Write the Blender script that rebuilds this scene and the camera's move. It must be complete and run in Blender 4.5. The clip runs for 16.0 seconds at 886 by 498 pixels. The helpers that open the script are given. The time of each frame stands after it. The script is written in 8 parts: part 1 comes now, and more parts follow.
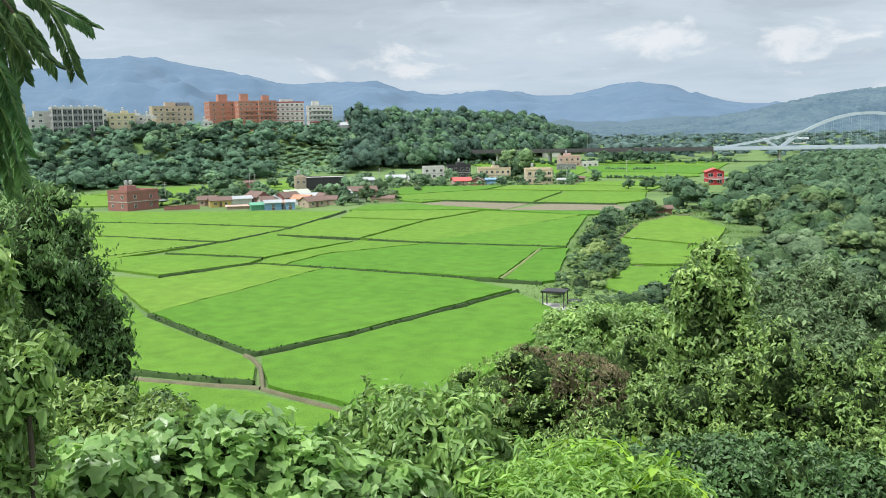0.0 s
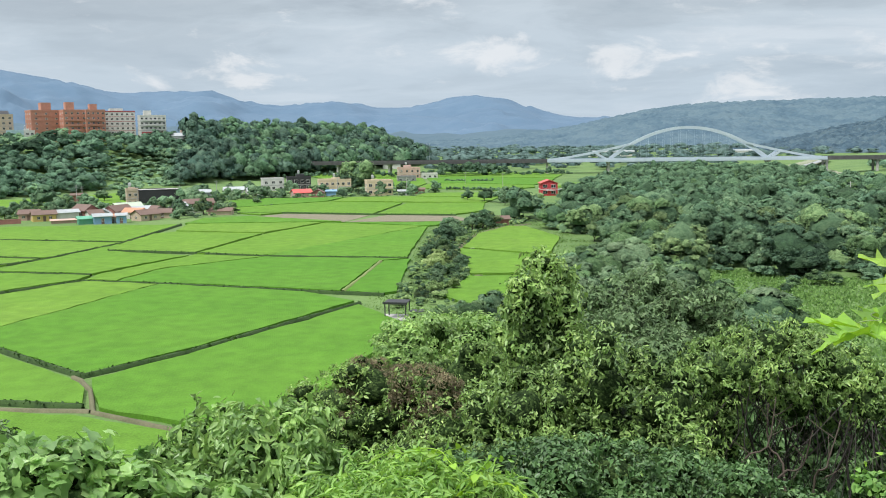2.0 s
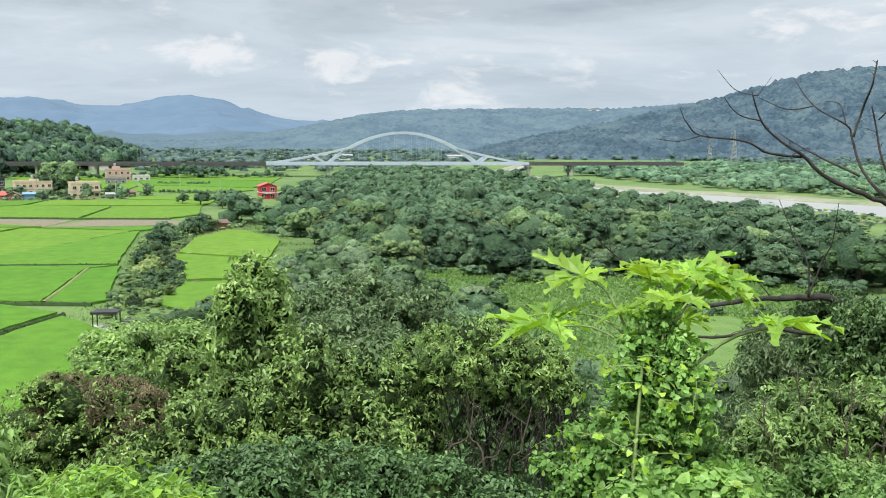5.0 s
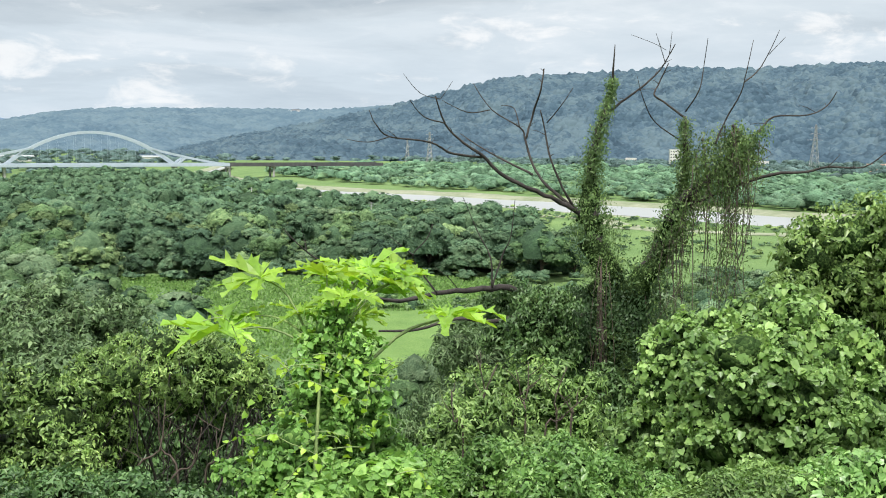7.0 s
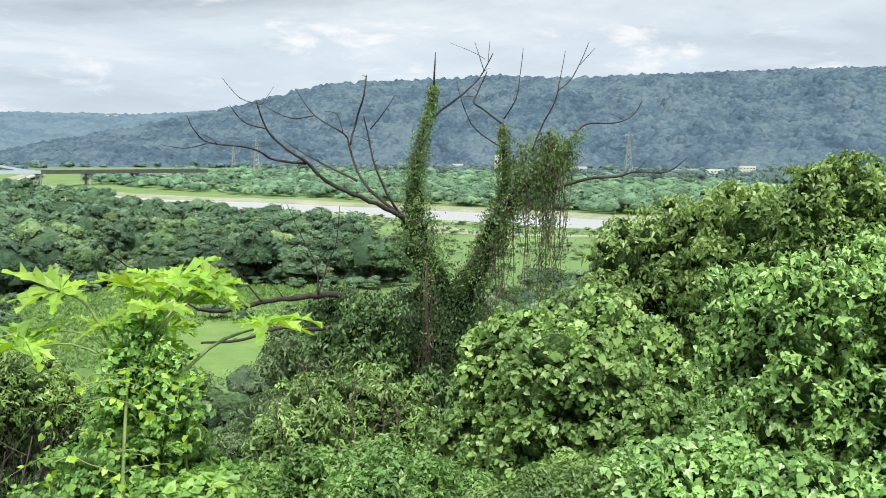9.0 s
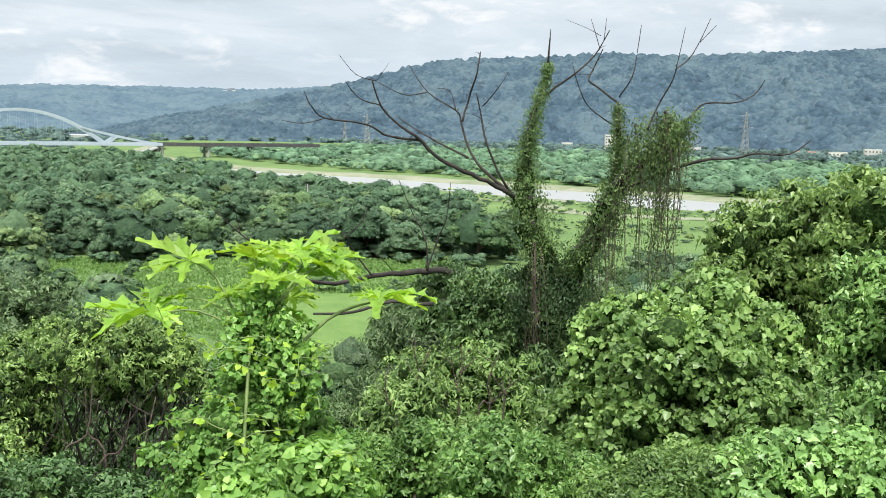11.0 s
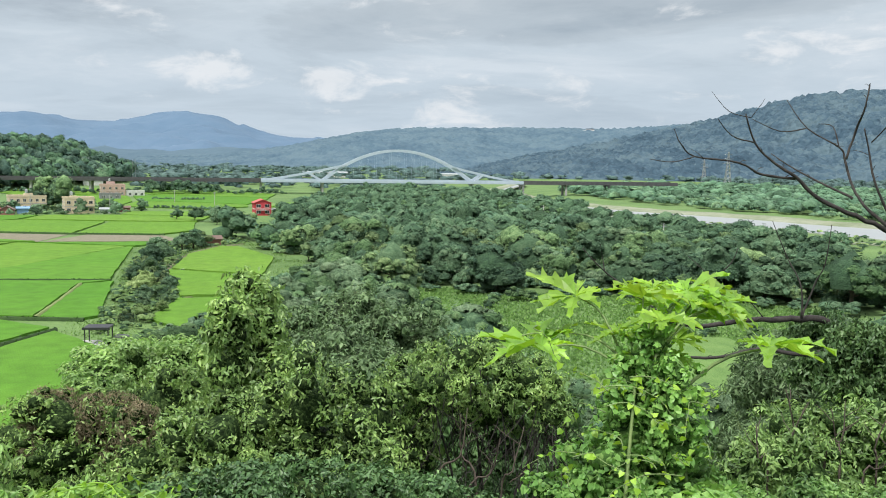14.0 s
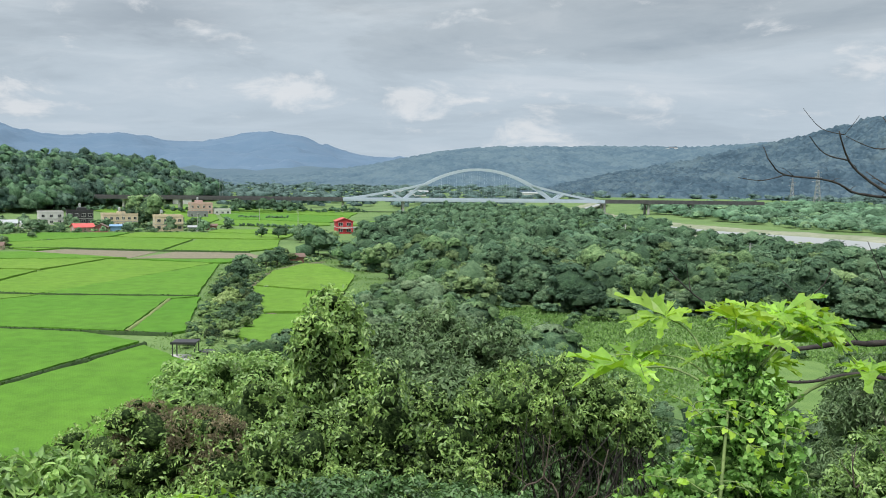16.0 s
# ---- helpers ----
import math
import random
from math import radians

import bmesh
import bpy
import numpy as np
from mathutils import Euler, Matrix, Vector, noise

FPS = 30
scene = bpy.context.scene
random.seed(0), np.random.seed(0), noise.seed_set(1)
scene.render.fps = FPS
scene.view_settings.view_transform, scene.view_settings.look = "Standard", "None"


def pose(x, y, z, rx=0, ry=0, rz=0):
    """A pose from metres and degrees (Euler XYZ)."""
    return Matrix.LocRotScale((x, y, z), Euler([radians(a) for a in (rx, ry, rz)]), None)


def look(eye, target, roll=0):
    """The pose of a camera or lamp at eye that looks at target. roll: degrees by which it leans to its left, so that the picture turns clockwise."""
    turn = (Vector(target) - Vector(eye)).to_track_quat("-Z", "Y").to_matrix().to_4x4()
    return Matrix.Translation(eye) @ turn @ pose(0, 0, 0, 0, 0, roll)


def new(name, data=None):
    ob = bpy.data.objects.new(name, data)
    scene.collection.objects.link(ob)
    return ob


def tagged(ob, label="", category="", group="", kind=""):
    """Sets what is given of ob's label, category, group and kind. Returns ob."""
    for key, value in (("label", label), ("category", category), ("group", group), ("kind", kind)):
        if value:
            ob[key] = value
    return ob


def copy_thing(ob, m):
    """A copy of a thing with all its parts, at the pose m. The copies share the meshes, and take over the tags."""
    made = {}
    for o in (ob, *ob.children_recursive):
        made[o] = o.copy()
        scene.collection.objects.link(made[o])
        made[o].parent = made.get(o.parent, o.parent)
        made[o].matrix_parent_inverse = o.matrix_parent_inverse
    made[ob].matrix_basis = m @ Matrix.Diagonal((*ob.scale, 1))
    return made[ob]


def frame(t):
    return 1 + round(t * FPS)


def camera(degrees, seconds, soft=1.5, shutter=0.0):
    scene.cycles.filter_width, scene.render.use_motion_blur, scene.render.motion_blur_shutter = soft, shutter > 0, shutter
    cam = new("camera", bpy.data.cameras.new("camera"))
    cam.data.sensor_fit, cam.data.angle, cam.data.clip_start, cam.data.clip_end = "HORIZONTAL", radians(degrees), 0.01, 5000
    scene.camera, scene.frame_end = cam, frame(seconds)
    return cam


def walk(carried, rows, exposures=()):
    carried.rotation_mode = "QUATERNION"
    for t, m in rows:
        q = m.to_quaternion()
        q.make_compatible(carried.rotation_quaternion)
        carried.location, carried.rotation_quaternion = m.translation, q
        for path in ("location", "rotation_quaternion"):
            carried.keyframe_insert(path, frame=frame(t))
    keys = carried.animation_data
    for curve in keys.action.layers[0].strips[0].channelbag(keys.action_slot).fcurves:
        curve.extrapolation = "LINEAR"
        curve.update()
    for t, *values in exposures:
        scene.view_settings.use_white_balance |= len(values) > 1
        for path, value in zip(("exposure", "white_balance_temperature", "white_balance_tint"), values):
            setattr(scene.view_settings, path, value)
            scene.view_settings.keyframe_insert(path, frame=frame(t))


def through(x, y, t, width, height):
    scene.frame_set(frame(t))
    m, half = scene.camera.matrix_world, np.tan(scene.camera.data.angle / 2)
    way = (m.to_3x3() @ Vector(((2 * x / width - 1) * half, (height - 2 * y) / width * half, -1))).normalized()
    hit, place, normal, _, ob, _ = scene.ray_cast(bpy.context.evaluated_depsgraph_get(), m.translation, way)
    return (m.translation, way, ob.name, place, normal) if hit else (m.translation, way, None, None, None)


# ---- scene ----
EYE_Z = 29.0      # eye above the paddy plain
ARM = 0.5         # the camera is held at arm's length and swings round the body
cam = camera(50.83, 16.0, soft=1.0)

# bearing (clockwise from y), tilt and lean in degrees at each time
PATH = [
    (0.0, 0.00, -7.44, -1.15), (0.5, 2.28, -7.07, -1.22), (1.0, 5.16, -6.71, -1.12),
    (1.5, 7.68, -6.64, -0.91), (2.0, 9.78, -6.89, -0.79), (2.5, 11.96, -7.03, -0.71),
    (3.0, 14.22, -6.97, -0.57), (3.2, 15.12, -6.91, -0.65), (4.25, 21.70, -6.85, -0.05),
    (5.3, 29.60, -6.72, 0.51), (5.5, 31.60, -6.71, 0.68), (6.0, 36.27, -6.95, 0.96),
    (6.5, 40.70, -6.93, 0.69), (7.0, 45.03, -6.59, 0.54), (7.5, 48.44, -6.33, 0.54),
    (8.0, 51.12, -5.95, 0.62), (8.5, 53.57, -5.87, 0.66), (8.7, 54.39, -5.93, 0.54),
    (9.75, 56.80, -6.45, 0.95), (10.8, 51.34, -7.40, 1.39), (11.0, 48.93, -7.58, 1.31),
    (11.5, 43.55, -7.97, 1.06), (12.0, 40.17, -8.06, 0.89), (12.5, 37.07, -7.92, 0.89),
    (13.0, 33.04, -7.37, 0.89), (13.5, 29.74, -6.45, 0.91), (14.0, 27.29, -5.64, 0.88),
    (14.5, 25.18, -4.97, 0.69), (15.0, 23.51, -4.70, 0.76), (15.5, 22.42, -4.80, 0.97),
    (16.0, 22.36, -4.56, 0.77),
]


def stance(yaw, tilt, lean):
    a = radians(yaw)
    return pose(ARM * math.sin(a), ARM * math.cos(a), EYE_Z, 90 + tilt, 0, -yaw) @ pose(0, 0, 0, 0, 0, lean)


walk(cam, [(t, stance(a, b, c)) for t, a, b, c in PATH], exposures=[(0.0, 0.02, 6500, 10.5), (3.0, -0.05, 6500, 10.5), (5.5, 0.11, 6650, 11), (8.5, 0.25, 6700, 11), (11.0, 0.26, 6700, 11), (12.5, 0.18, 6650, 11), (14.5, -0.08, 6500, 10.5), (16.0, -0.17, 6500, 10.5)])

# ---------------------------------------------------------------- small tools
rng = np.random.default_rng(7)


def polar(az, d, z=0.0):
    """A place by bearing in degrees and distance from the viewpoint."""
    return Vector((d * math.sin(radians(az)), d * math.cos(radians(az)), z))


def smooth(v, a, b):
    q = np.clip((np.asarray(v, float) - a) / (b - a), 0, 1)
    return q * q * (3 - 2 * q)


def raw_mesh(name, verts, faces, material=None, flat=True):
    """A mesh from arrays: verts (n, 3) and faces (m, k), all faces with k corners."""
    verts, faces = np.asarray(verts, np.float32), np.asarray(faces, np.int32)
    me = bpy.data.meshes.new(name)
    me.vertices.add(len(verts))
    me.vertices.foreach_set("co", verts.ravel())
    m, k = faces.shape
    me.loops.add(m * k)
    me.loops.foreach_set("vertex_index", faces.ravel())
    me.polygons.add(m)
    me.polygons.foreach_set("loop_start", np.arange(m, dtype=np.int32) * k)
    me.polygons.foreach_set("loop_total", np.full(m, k, np.int32))
    if not flat:
        me.polygons.foreach_set("use_smooth", np.ones(m, bool))
    me.update(calc_edges=True)
    if material:
        me.materials.append(material)
    return me


def shade(me, first, smooth_from=None):
    """Smooth shading for the faces from an index on."""
    q = np.zeros(len(me.polygons), bool)
    q[first:] = True
    me.polygons.foreach_set("use_smooth", q)
    return me


def thing(name, label, category, at=(0, 0, 0), turn=0, group="", kind=""):
    ob = new(name)
    ob.matrix_world = pose(*at, 0, 0, turn)
    return tagged(ob, label, category, group, kind)


def part(name, data, material, parent, label="", at=None):
    """One mesh part under a thing or part. data: a bmesh (freed here) or a mesh."""
    if isinstance(data, bmesh.types.BMesh):
        me = bpy.data.meshes.new(name)
        data.to_mesh(me)
        data.free()
    else:
        me = data
    if material and not me.materials:
        me.materials.append(material)
    ob = new(name, me)
    ob.parent = parent
    if at is not None:
        ob.matrix_basis = at
    if label:
        ob["label"] = label
    return ob


def box(bm, x0, x1, y0, y1, z0, z1, bevel=0.0):
    r = bmesh.ops.create_cube(bm, size=1, matrix=Matrix.LocRotScale(((x0 + x1) / 2, (y0 + y1) / 2, (z0 + z1) / 2), None,
                                                                    (abs(x1 - x0), abs(y1 - y0), abs(z1 - z0))))
    if bevel:
        es = list({e for v in r["verts"] for e in v.link_edges})
        bmesh.ops.bevel(bm, geom=es, offset=bevel, segments=1, affect="EDGES")
    return bm


def boxed(*a, bevel=0.0):
    return box(bmesh.new(), *a, bevel=bevel)


def rod(bm, a, b, r0, r1=None, n=6):
    """A tapered stick from a to b."""
    a, b = Vector(a), Vector(b)
    r1 = r0 if r1 is None else r1
    q = (b - a).to_track_quat("Z", "Y").to_matrix().to_4x4()
    bmesh.ops.create_cone(bm, cap_ends=True, segments=n, radius1=r0, radius2=max(r1, 1e-4), depth=(b - a).length,
                          matrix=Matrix.Translation((a + b) / 2) @ q)
    return bm


def limb(pts, radii, n=7, wob=0.0, seed=0):
    """A bent tapered branch along points, with a knobbly skin."""
    bm = bmesh.new()
    rnd = random.Random(seed)
    fine, fr = [], []
    pts = [Vector(p) for p in pts]
    for i in range(len(pts) - 1):
        p0, p1, p2, p3 = pts[max(i - 1, 0)], pts[i], pts[i + 1], pts[min(i + 2, len(pts) - 1)]
        for j in range(4):
            u = j / 4
            q = 0.5 * (2 * p1 + (p2 - p0) * u + (2 * p0 - 5 * p1 + 4 * p2 - p3) * u * u + (3 * p1 - p0 - 3 * p2 + p3) * u ** 3)
            r = radii[i] + (radii[i + 1] - radii[i]) * u
            fine.append(q + Vector((rnd.gauss(0, 1), rnd.gauss(0, 1), rnd.gauss(0, 1))) * r * wob)
            fr.append(r)
    fine.append(pts[-1]), fr.append(radii[-1])
    rings = []
    for i, p in enumerate(fine):
        d = (fine[min(i + 1, len(fine) - 1)] - fine[max(i - 1, 0)]).normalized()
        q = d.to_track_quat("Z", "Y")
        rings.append([bm.verts.new(p + q @ Vector((math.cos(k / n * math.tau), math.sin(k / n * math.tau), 0)) * fr[i] * rnd.uniform(0.86, 1.14))
                      for k in range(n)])
    for a, b in zip(rings, rings[1:]):
        for k in range(n):
            bm.faces.new((a[k], a[(k + 1) % n], b[(k + 1) % n], b[k]))
    bm.faces.new(rings[-1]), bm.faces.new(list(reversed(rings[0])))
    for f in bm.faces:
        f.smooth = True
    return bm


def join(*bms):
    out = bmesh.new()
    for b in bms:
        me = bpy.data.meshes.new("t")
        b.to_mesh(me), b.free()
        out.from_mesh(me)
        bpy.data.meshes.remove(me)
    return out

# ---------------------------------------------------------------- sky and sun
SUN_AZ, SUN_EL = 235.0, 58.0


def make_sky():
    w = bpy.data.worlds.new("sky")
    scene.world = w
    w.use_nodes = True
    nt = w.node_tree
    nt.nodes.clear()
    N, L = nt.nodes.new, nt.links.new

    def calc(op, a, b=None):
        n = N("ShaderNodeMath")
        n.operation = op
        for i, v in enumerate((a, b)):
            if v is None:
                continue
            if isinstance(v, (int, float)):
                n.inputs[i].default_value = v
            else:
                L(v, n.inputs[i])
        return n.outputs[0]

    def cloud(vec, scale, detail, rough, dist, w4=0.0):
        n = N("ShaderNodeTexNoise")
        n.noise_dimensions = "4D"
        n.inputs["W"].default_value = w4
        n.inputs["Scale"].default_value, n.inputs["Detail"].default_value = scale, detail
        n.inputs["Roughness"].default_value, n.inputs["Distortion"].default_value = rough, dist
        L(vec, n.inputs["Vector"])
        return n.outputs["Fac"]

    def ramp(fac, stops, interp="EASE"):
        n = N("ShaderNodeValToRGB")
        n.color_ramp.interpolation = interp
        for i, (p, c) in enumerate(stops):
            e = n.color_ramp.elements[i] if i < 2 else n.color_ramp.elements.new(p)
            e.position, e.color = p, (*c, 1)
        L(fac, n.inputs[0])
        return n.outputs[0]

    def mix(fac, a, b):
        n = N("ShaderNodeMix")
        n.data_type = "RGBA"
        for s, v in ((n.inputs[0], fac), (n.inputs[6], a), (n.inputs[7], b)):
            if isinstance(v, (int, float)):
                s.default_value = v
            elif isinstance(v, tuple):
                s.default_value = (*v, 1)
            else:
                L(v, s)
        return n.outputs[2]

    co = N("ShaderNodeTexCoord").outputs["Generated"]
    sep = N("ShaderNodeSeparateXYZ")
    L(co, sep.inputs[0])
    z = calc("MAXIMUM", sep.outputs[2], 0.0)
    den = calc("ADD", z, 0.10)
    flat = N("ShaderNodeCombineXYZ")           # the cloud deck, seen from below
    L(calc("DIVIDE", sep.outputs[0], den), flat.inputs[0])
    L(calc("DIVIDE", sep.outputs[1], den), flat.inputs[1])
    tall = N("ShaderNodeMapping")              # heaped clouds near the horizon
    L(co, tall.inputs["Vector"])
    tall.inputs["Scale"].default_value = (1, 1, 2.6)
    sky = N("ShaderNodeTexSky")
    sky.sky_type, sky.sun_disc = "NISHITA", False
    sky.sun_elevation, sky.sun_rotation = radians(SUN_EL), radians(SUN_AZ)
    blue = N("ShaderNodeVectorMath")
    blue.operation = "SCALE"
    L(sky.outputs[0], blue.inputs[0])
    blue.inputs["Scale"].default_value = 0.10
    deck = ramp(cloud(flat.outputs[0], 0.50, 8, 0.58, 0.45, 3.1),
                [(0.33, (0.30, 0.365, 0.425)), (0.46, (0.47, 0.535, 0.585)), (0.55, (0.62, 0.70, 0.76)), (0.66, (0.82, 0.87, 0.91))])
    body = mix(ramp(cloud(flat.outputs[0], 0.21, 4, 0.5, 0.0, 8.0), [(0.66, (0, 0, 0)), (0.80, (1, 1, 1))]), deck, blue.outputs[0])
    fine = cloud(flat.outputs[0], 1.9, 8, 0.62, 0.6, 5.2)
    body = mix(0.20, body, ramp(fine, [(0.36, (0.34, 0.40, 0.46)), (0.50, (0.56, 0.63, 0.69)), (0.66, (0.88, 0.92, 0.95))]))

    def bank_at(az, el, wide, flatness):
        """How near a direction lies to a bank of cloud: 1 at its middle, 0 outside it."""
        d = Vector((math.sin(radians(az)) * math.cos(radians(el)), math.cos(radians(az)) * math.cos(radians(el)), math.sin(radians(el))))
        sub, far = N("ShaderNodeVectorMath"), N("ShaderNodeVectorMath")
        sub.operation, far.operation = "SUBTRACT", "LENGTH"
        L(co, sub.inputs[0])
        sub.inputs[1].default_value = d
        sc = N("ShaderNodeVectorMath")
        sc.operation = "MULTIPLY"
        L(sub.outputs[0], sc.inputs[0])
        sc.inputs[1].default_value = (1, 1, flatness)
        L(sc.outputs[0], far.inputs[0])
        mr = N("ShaderNodeMapRange")
        mr.interpolation_type = "SMOOTHSTEP"
        L(far.outputs["Value"], mr.inputs[0])
        mr.inputs[1].default_value, mr.inputs[2].default_value, mr.inputs[3].default_value, mr.inputs[4].default_value = 0.0, wide, 1.0, 0.0
        return mr.outputs[0]

    heap = cloud(tall.outputs[0], 13.0, 10, 0.60, 0.35, 1.7)
    near = calc("ADD", calc("ADD", bank_at(13.5, 4.7, 0.15, 4.2), bank_at(48.5, 6.3, 0.12, 4.2)), calc("MULTIPLY", bank_at(25, 4.2, 0.2, 4), 0.5))
    near = calc("ADD", near, calc("ADD", calc("MULTIPLY", bank_at(-2, 3.6, 0.16, 4), 0.5), calc("MULTIPLY", bank_at(70, 6.0, 0.2, 4), 0.5)))
    band = ramp(calc("ADD", heap, calc("MULTIPLY", near, 0.19)), [(0.56, (0, 0, 0)), (0.72, (1, 1, 1))])
    gloom = calc("ADD", bank_at(5, 8.5, 0.16, 2.2), calc("MULTIPLY", bank_at(-12, 7.5, 0.16, 2.2), 0.5))
    gloom = calc("MULTIPLY", gloom, ramp(cloud(flat.outputs[0], 0.9, 7, 0.6, 0.5, 2.4), [(0.38, (0, 0, 0)), (0.60, (1, 1, 1))]))
    low = ramp(z, [(0.0, (1, 1, 1)), (0.25, (0, 0, 0))])
    body = mix(calc("MULTIPLY", low, 0.72), body, (0.535, 0.650, 0.755))
    body = mix(calc("MULTIPLY", gloom, 0.75), body, (0.36, 0.43, 0.50))
    body = mix(calc("MULTIPLY", band, 0.72), body, (0.86, 0.89, 0.915))
    high = ramp(z, [(0.32, (0, 0, 0)), (0.85, (1, 1, 1))])
    body = mix(calc("MULTIPLY", high, 0.8), body, (1.75, 1.8, 1.85))
    bg = N("ShaderNodeBackground")
    bg.inputs[1].default_value = 1.0
    L(body, bg.inputs[0])
    L(bg.outputs[0], N("ShaderNodeOutputWorld").inputs[0])


make_sky()
lamp = bpy.data.lights.new("sun", "SUN")
lamp.energy, lamp.angle, lamp.color = 3.8, radians(12), (1.0, 0.98, 0.95)
sun = new("sun", lamp)
sun.matrix_world = look(tuple(polar(SUN_AZ, 500 * math.cos(radians(SUN_EL)), 500 * math.sin(radians(SUN_EL)))), (0, 0, 0))

# ---------------------------------------------------------------- materials


def nodes_for(name):
    m = bpy.data.materials.new(name)
    m.use_nodes = True
    nt = m.node_tree
    return m, nt, nt.nodes.new, nt.links.new, nt.nodes["Principled BSDF"]


def set_stops(n, stops):
    for i, (p, c) in enumerate(stops):
        e = n.color_ramp.elements[i] if i < 2 else n.color_ramp.elements.new(p)
        e.position, e.color = p, (*c, 1)


def surface(name, c0, c1, scale=1.0, rough=0.8, bump=0.2, metal=0.0, fine=6.0, stretch=(1, 1, 1), spread=0.12, depth=0.05):
    """A weathered surface: a blend of two colours by noise at two scales, a fine bump and a shade of its own for each object."""
    m, nt, N, L, p = nodes_for(name)
    co = N("ShaderNodeTexCoord")
    mp = N("ShaderNodeMapping")
    mp.inputs["Scale"].default_value = stretch
    L(co.outputs["Object"], mp.inputs[0])
    a, b = N("ShaderNodeTexNoise"), N("ShaderNodeTexNoise")
    a.inputs["Scale"].default_value, a.inputs["Detail"].default_value = scale, 5
    b.inputs["Scale"].default_value, b.inputs["Detail"].default_value = scale * fine, 6
    L(mp.outputs[0], a.inputs["Vector"]), L(mp.outputs[0], b.inputs["Vector"])
    av = N("ShaderNodeMath")
    av.operation = "MULTIPLY_ADD"
    L(a.outputs["Fac"], av.inputs[0])
    av.inputs[1].default_value = 0.6
    sc = N("ShaderNodeMath")
    sc.operation = "MULTIPLY"
    L(b.outputs["Fac"], sc.inputs[0])
    sc.inputs[1].default_value = 0.4
    L(sc.outputs[0], av.inputs[2])
    rp = N("ShaderNodeValToRGB")
    set_stops(rp, [(0.32, c0), (0.68, c1)])
    L(av.outputs[0], rp.inputs[0])
    hs = N("ShaderNodeHueSaturation")
    inf = N("ShaderNodeObjectInfo")
    mr = N("ShaderNodeMapRange")
    L(inf.outputs["Random"], mr.inputs[0])
    mr.inputs[3].default_value, mr.inputs[4].default_value = 1 - spread, 1 + spread
    L(mr.outputs[0], hs.inputs["Value"]), L(rp.outputs[0], hs.inputs["Color"])
    L(hs.outputs[0], p.inputs["Base Color"])
    p.inputs["Roughness"].default_value, p.inputs["Metallic"].default_value = rough, metal
    if bump:
        bp = N("ShaderNodeBump")
        bp.inputs["Strength"].default_value, bp.inputs["Distance"].default_value = bump, depth
        L(b.outputs["Fac"], bp.inputs["Height"]), L(bp.outputs[0], p.inputs["Normal"])
    return m


def foliage(name, dark, mid, light, gloss=0.45, through=0.25, spread=0.10, hue=0.006):
    """Leaves: each with its own green, a little light through the blade, a waxy face."""
    m, nt, N, L, p = nodes_for(name)
    geo, inf = N("ShaderNodeNewGeometry"), N("ShaderNodeObjectInfo")
    rp = N("ShaderNodeValToRGB")
    near = lambda c, k: tuple(m + (v - m) * k for v, m in zip(c, mid))
    set_stops(rp, [(0.0, near(dark, 0.6)), (0.55, mid), (0.93, near(light, 0.3)), (1.0, near(light, 0.6))])
    L(geo.outputs["Random Per Island"], rp.inputs[0])
    hs = N("ShaderNodeHueSaturation")
    mr, mh = N("ShaderNodeMapRange"), N("ShaderNodeMapRange")
    L(inf.outputs["Random"], mr.inputs[0]), L(inf.outputs["Random"], mh.inputs[0])
    mr.inputs[3].default_value, mr.inputs[4].default_value = 1 - spread, 1 + spread
    mh.inputs[3].default_value, mh.inputs[4].default_value = 0.5 - hue, 0.5 + hue
    L(mr.outputs[0], hs.inputs["Value"]), L(mh.outputs[0], hs.inputs["Hue"]), L(rp.outputs[0], hs.inputs["Color"])
    ns = N("ShaderNodeTexNoise")
    ns.inputs["Scale"].default_value, ns.inputs["Detail"].default_value, ns.inputs["Roughness"].default_value = 1.9, 4, 0.65
    co = N("ShaderNodeTexCoord")
    L(co.outputs["Object"], ns.inputs["Vector"])
    mv = N("ShaderNodeMapRange")
    L(ns.outputs["Fac"], mv.inputs[0])
    mv.inputs[1].default_value, mv.inputs[2].default_value = 0.3, 0.7
    mv.inputs[3].default_value, mv.inputs[4].default_value = 0.5, 1.55
    mu = N("ShaderNodeMapRange")                # young sprays are yellower
    L(ns.outputs["Fac"], mu.inputs[0])
    mu.inputs[1].default_value, mu.inputs[2].default_value, mu.inputs[3].default_value, mu.inputs[4].default_value = 0.45, 0.70, 0.506, 0.491
    h2 = N("ShaderNodeHueSaturation")
    L(hs.outputs[0], h2.inputs["Color"]), L(mv.outputs[0], h2.inputs["Value"])
    L(mu.outputs[0], h2.inputs["Hue"]), L(h2.outputs[0], p.inputs["Base Color"])
    p.inputs["Roughness"].default_value = gloss
    p.inputs["Specular IOR Level"].default_value = 0.38
    tr = N("ShaderNodeBsdfTranslucent")
    h3 = N("ShaderNodeHueSaturation")
    h3.inputs["Saturation"].default_value, h3.inputs["Value"].default_value, h3.inputs["Hue"].default_value = 1.1, 1.4, 0.485
    L(h2.outputs[0], h3.inputs["Color"]), L(h3.outputs[0], tr.inputs[0])
    mx = N("ShaderNodeMixShader")
    mx.inputs[0].default_value = through
    L(p.outputs[0], mx.inputs[1]), L(tr.outputs[0], mx.inputs[2])
    L(mx.outputs[0], nt.nodes["Material Output"].inputs[0])
    return m


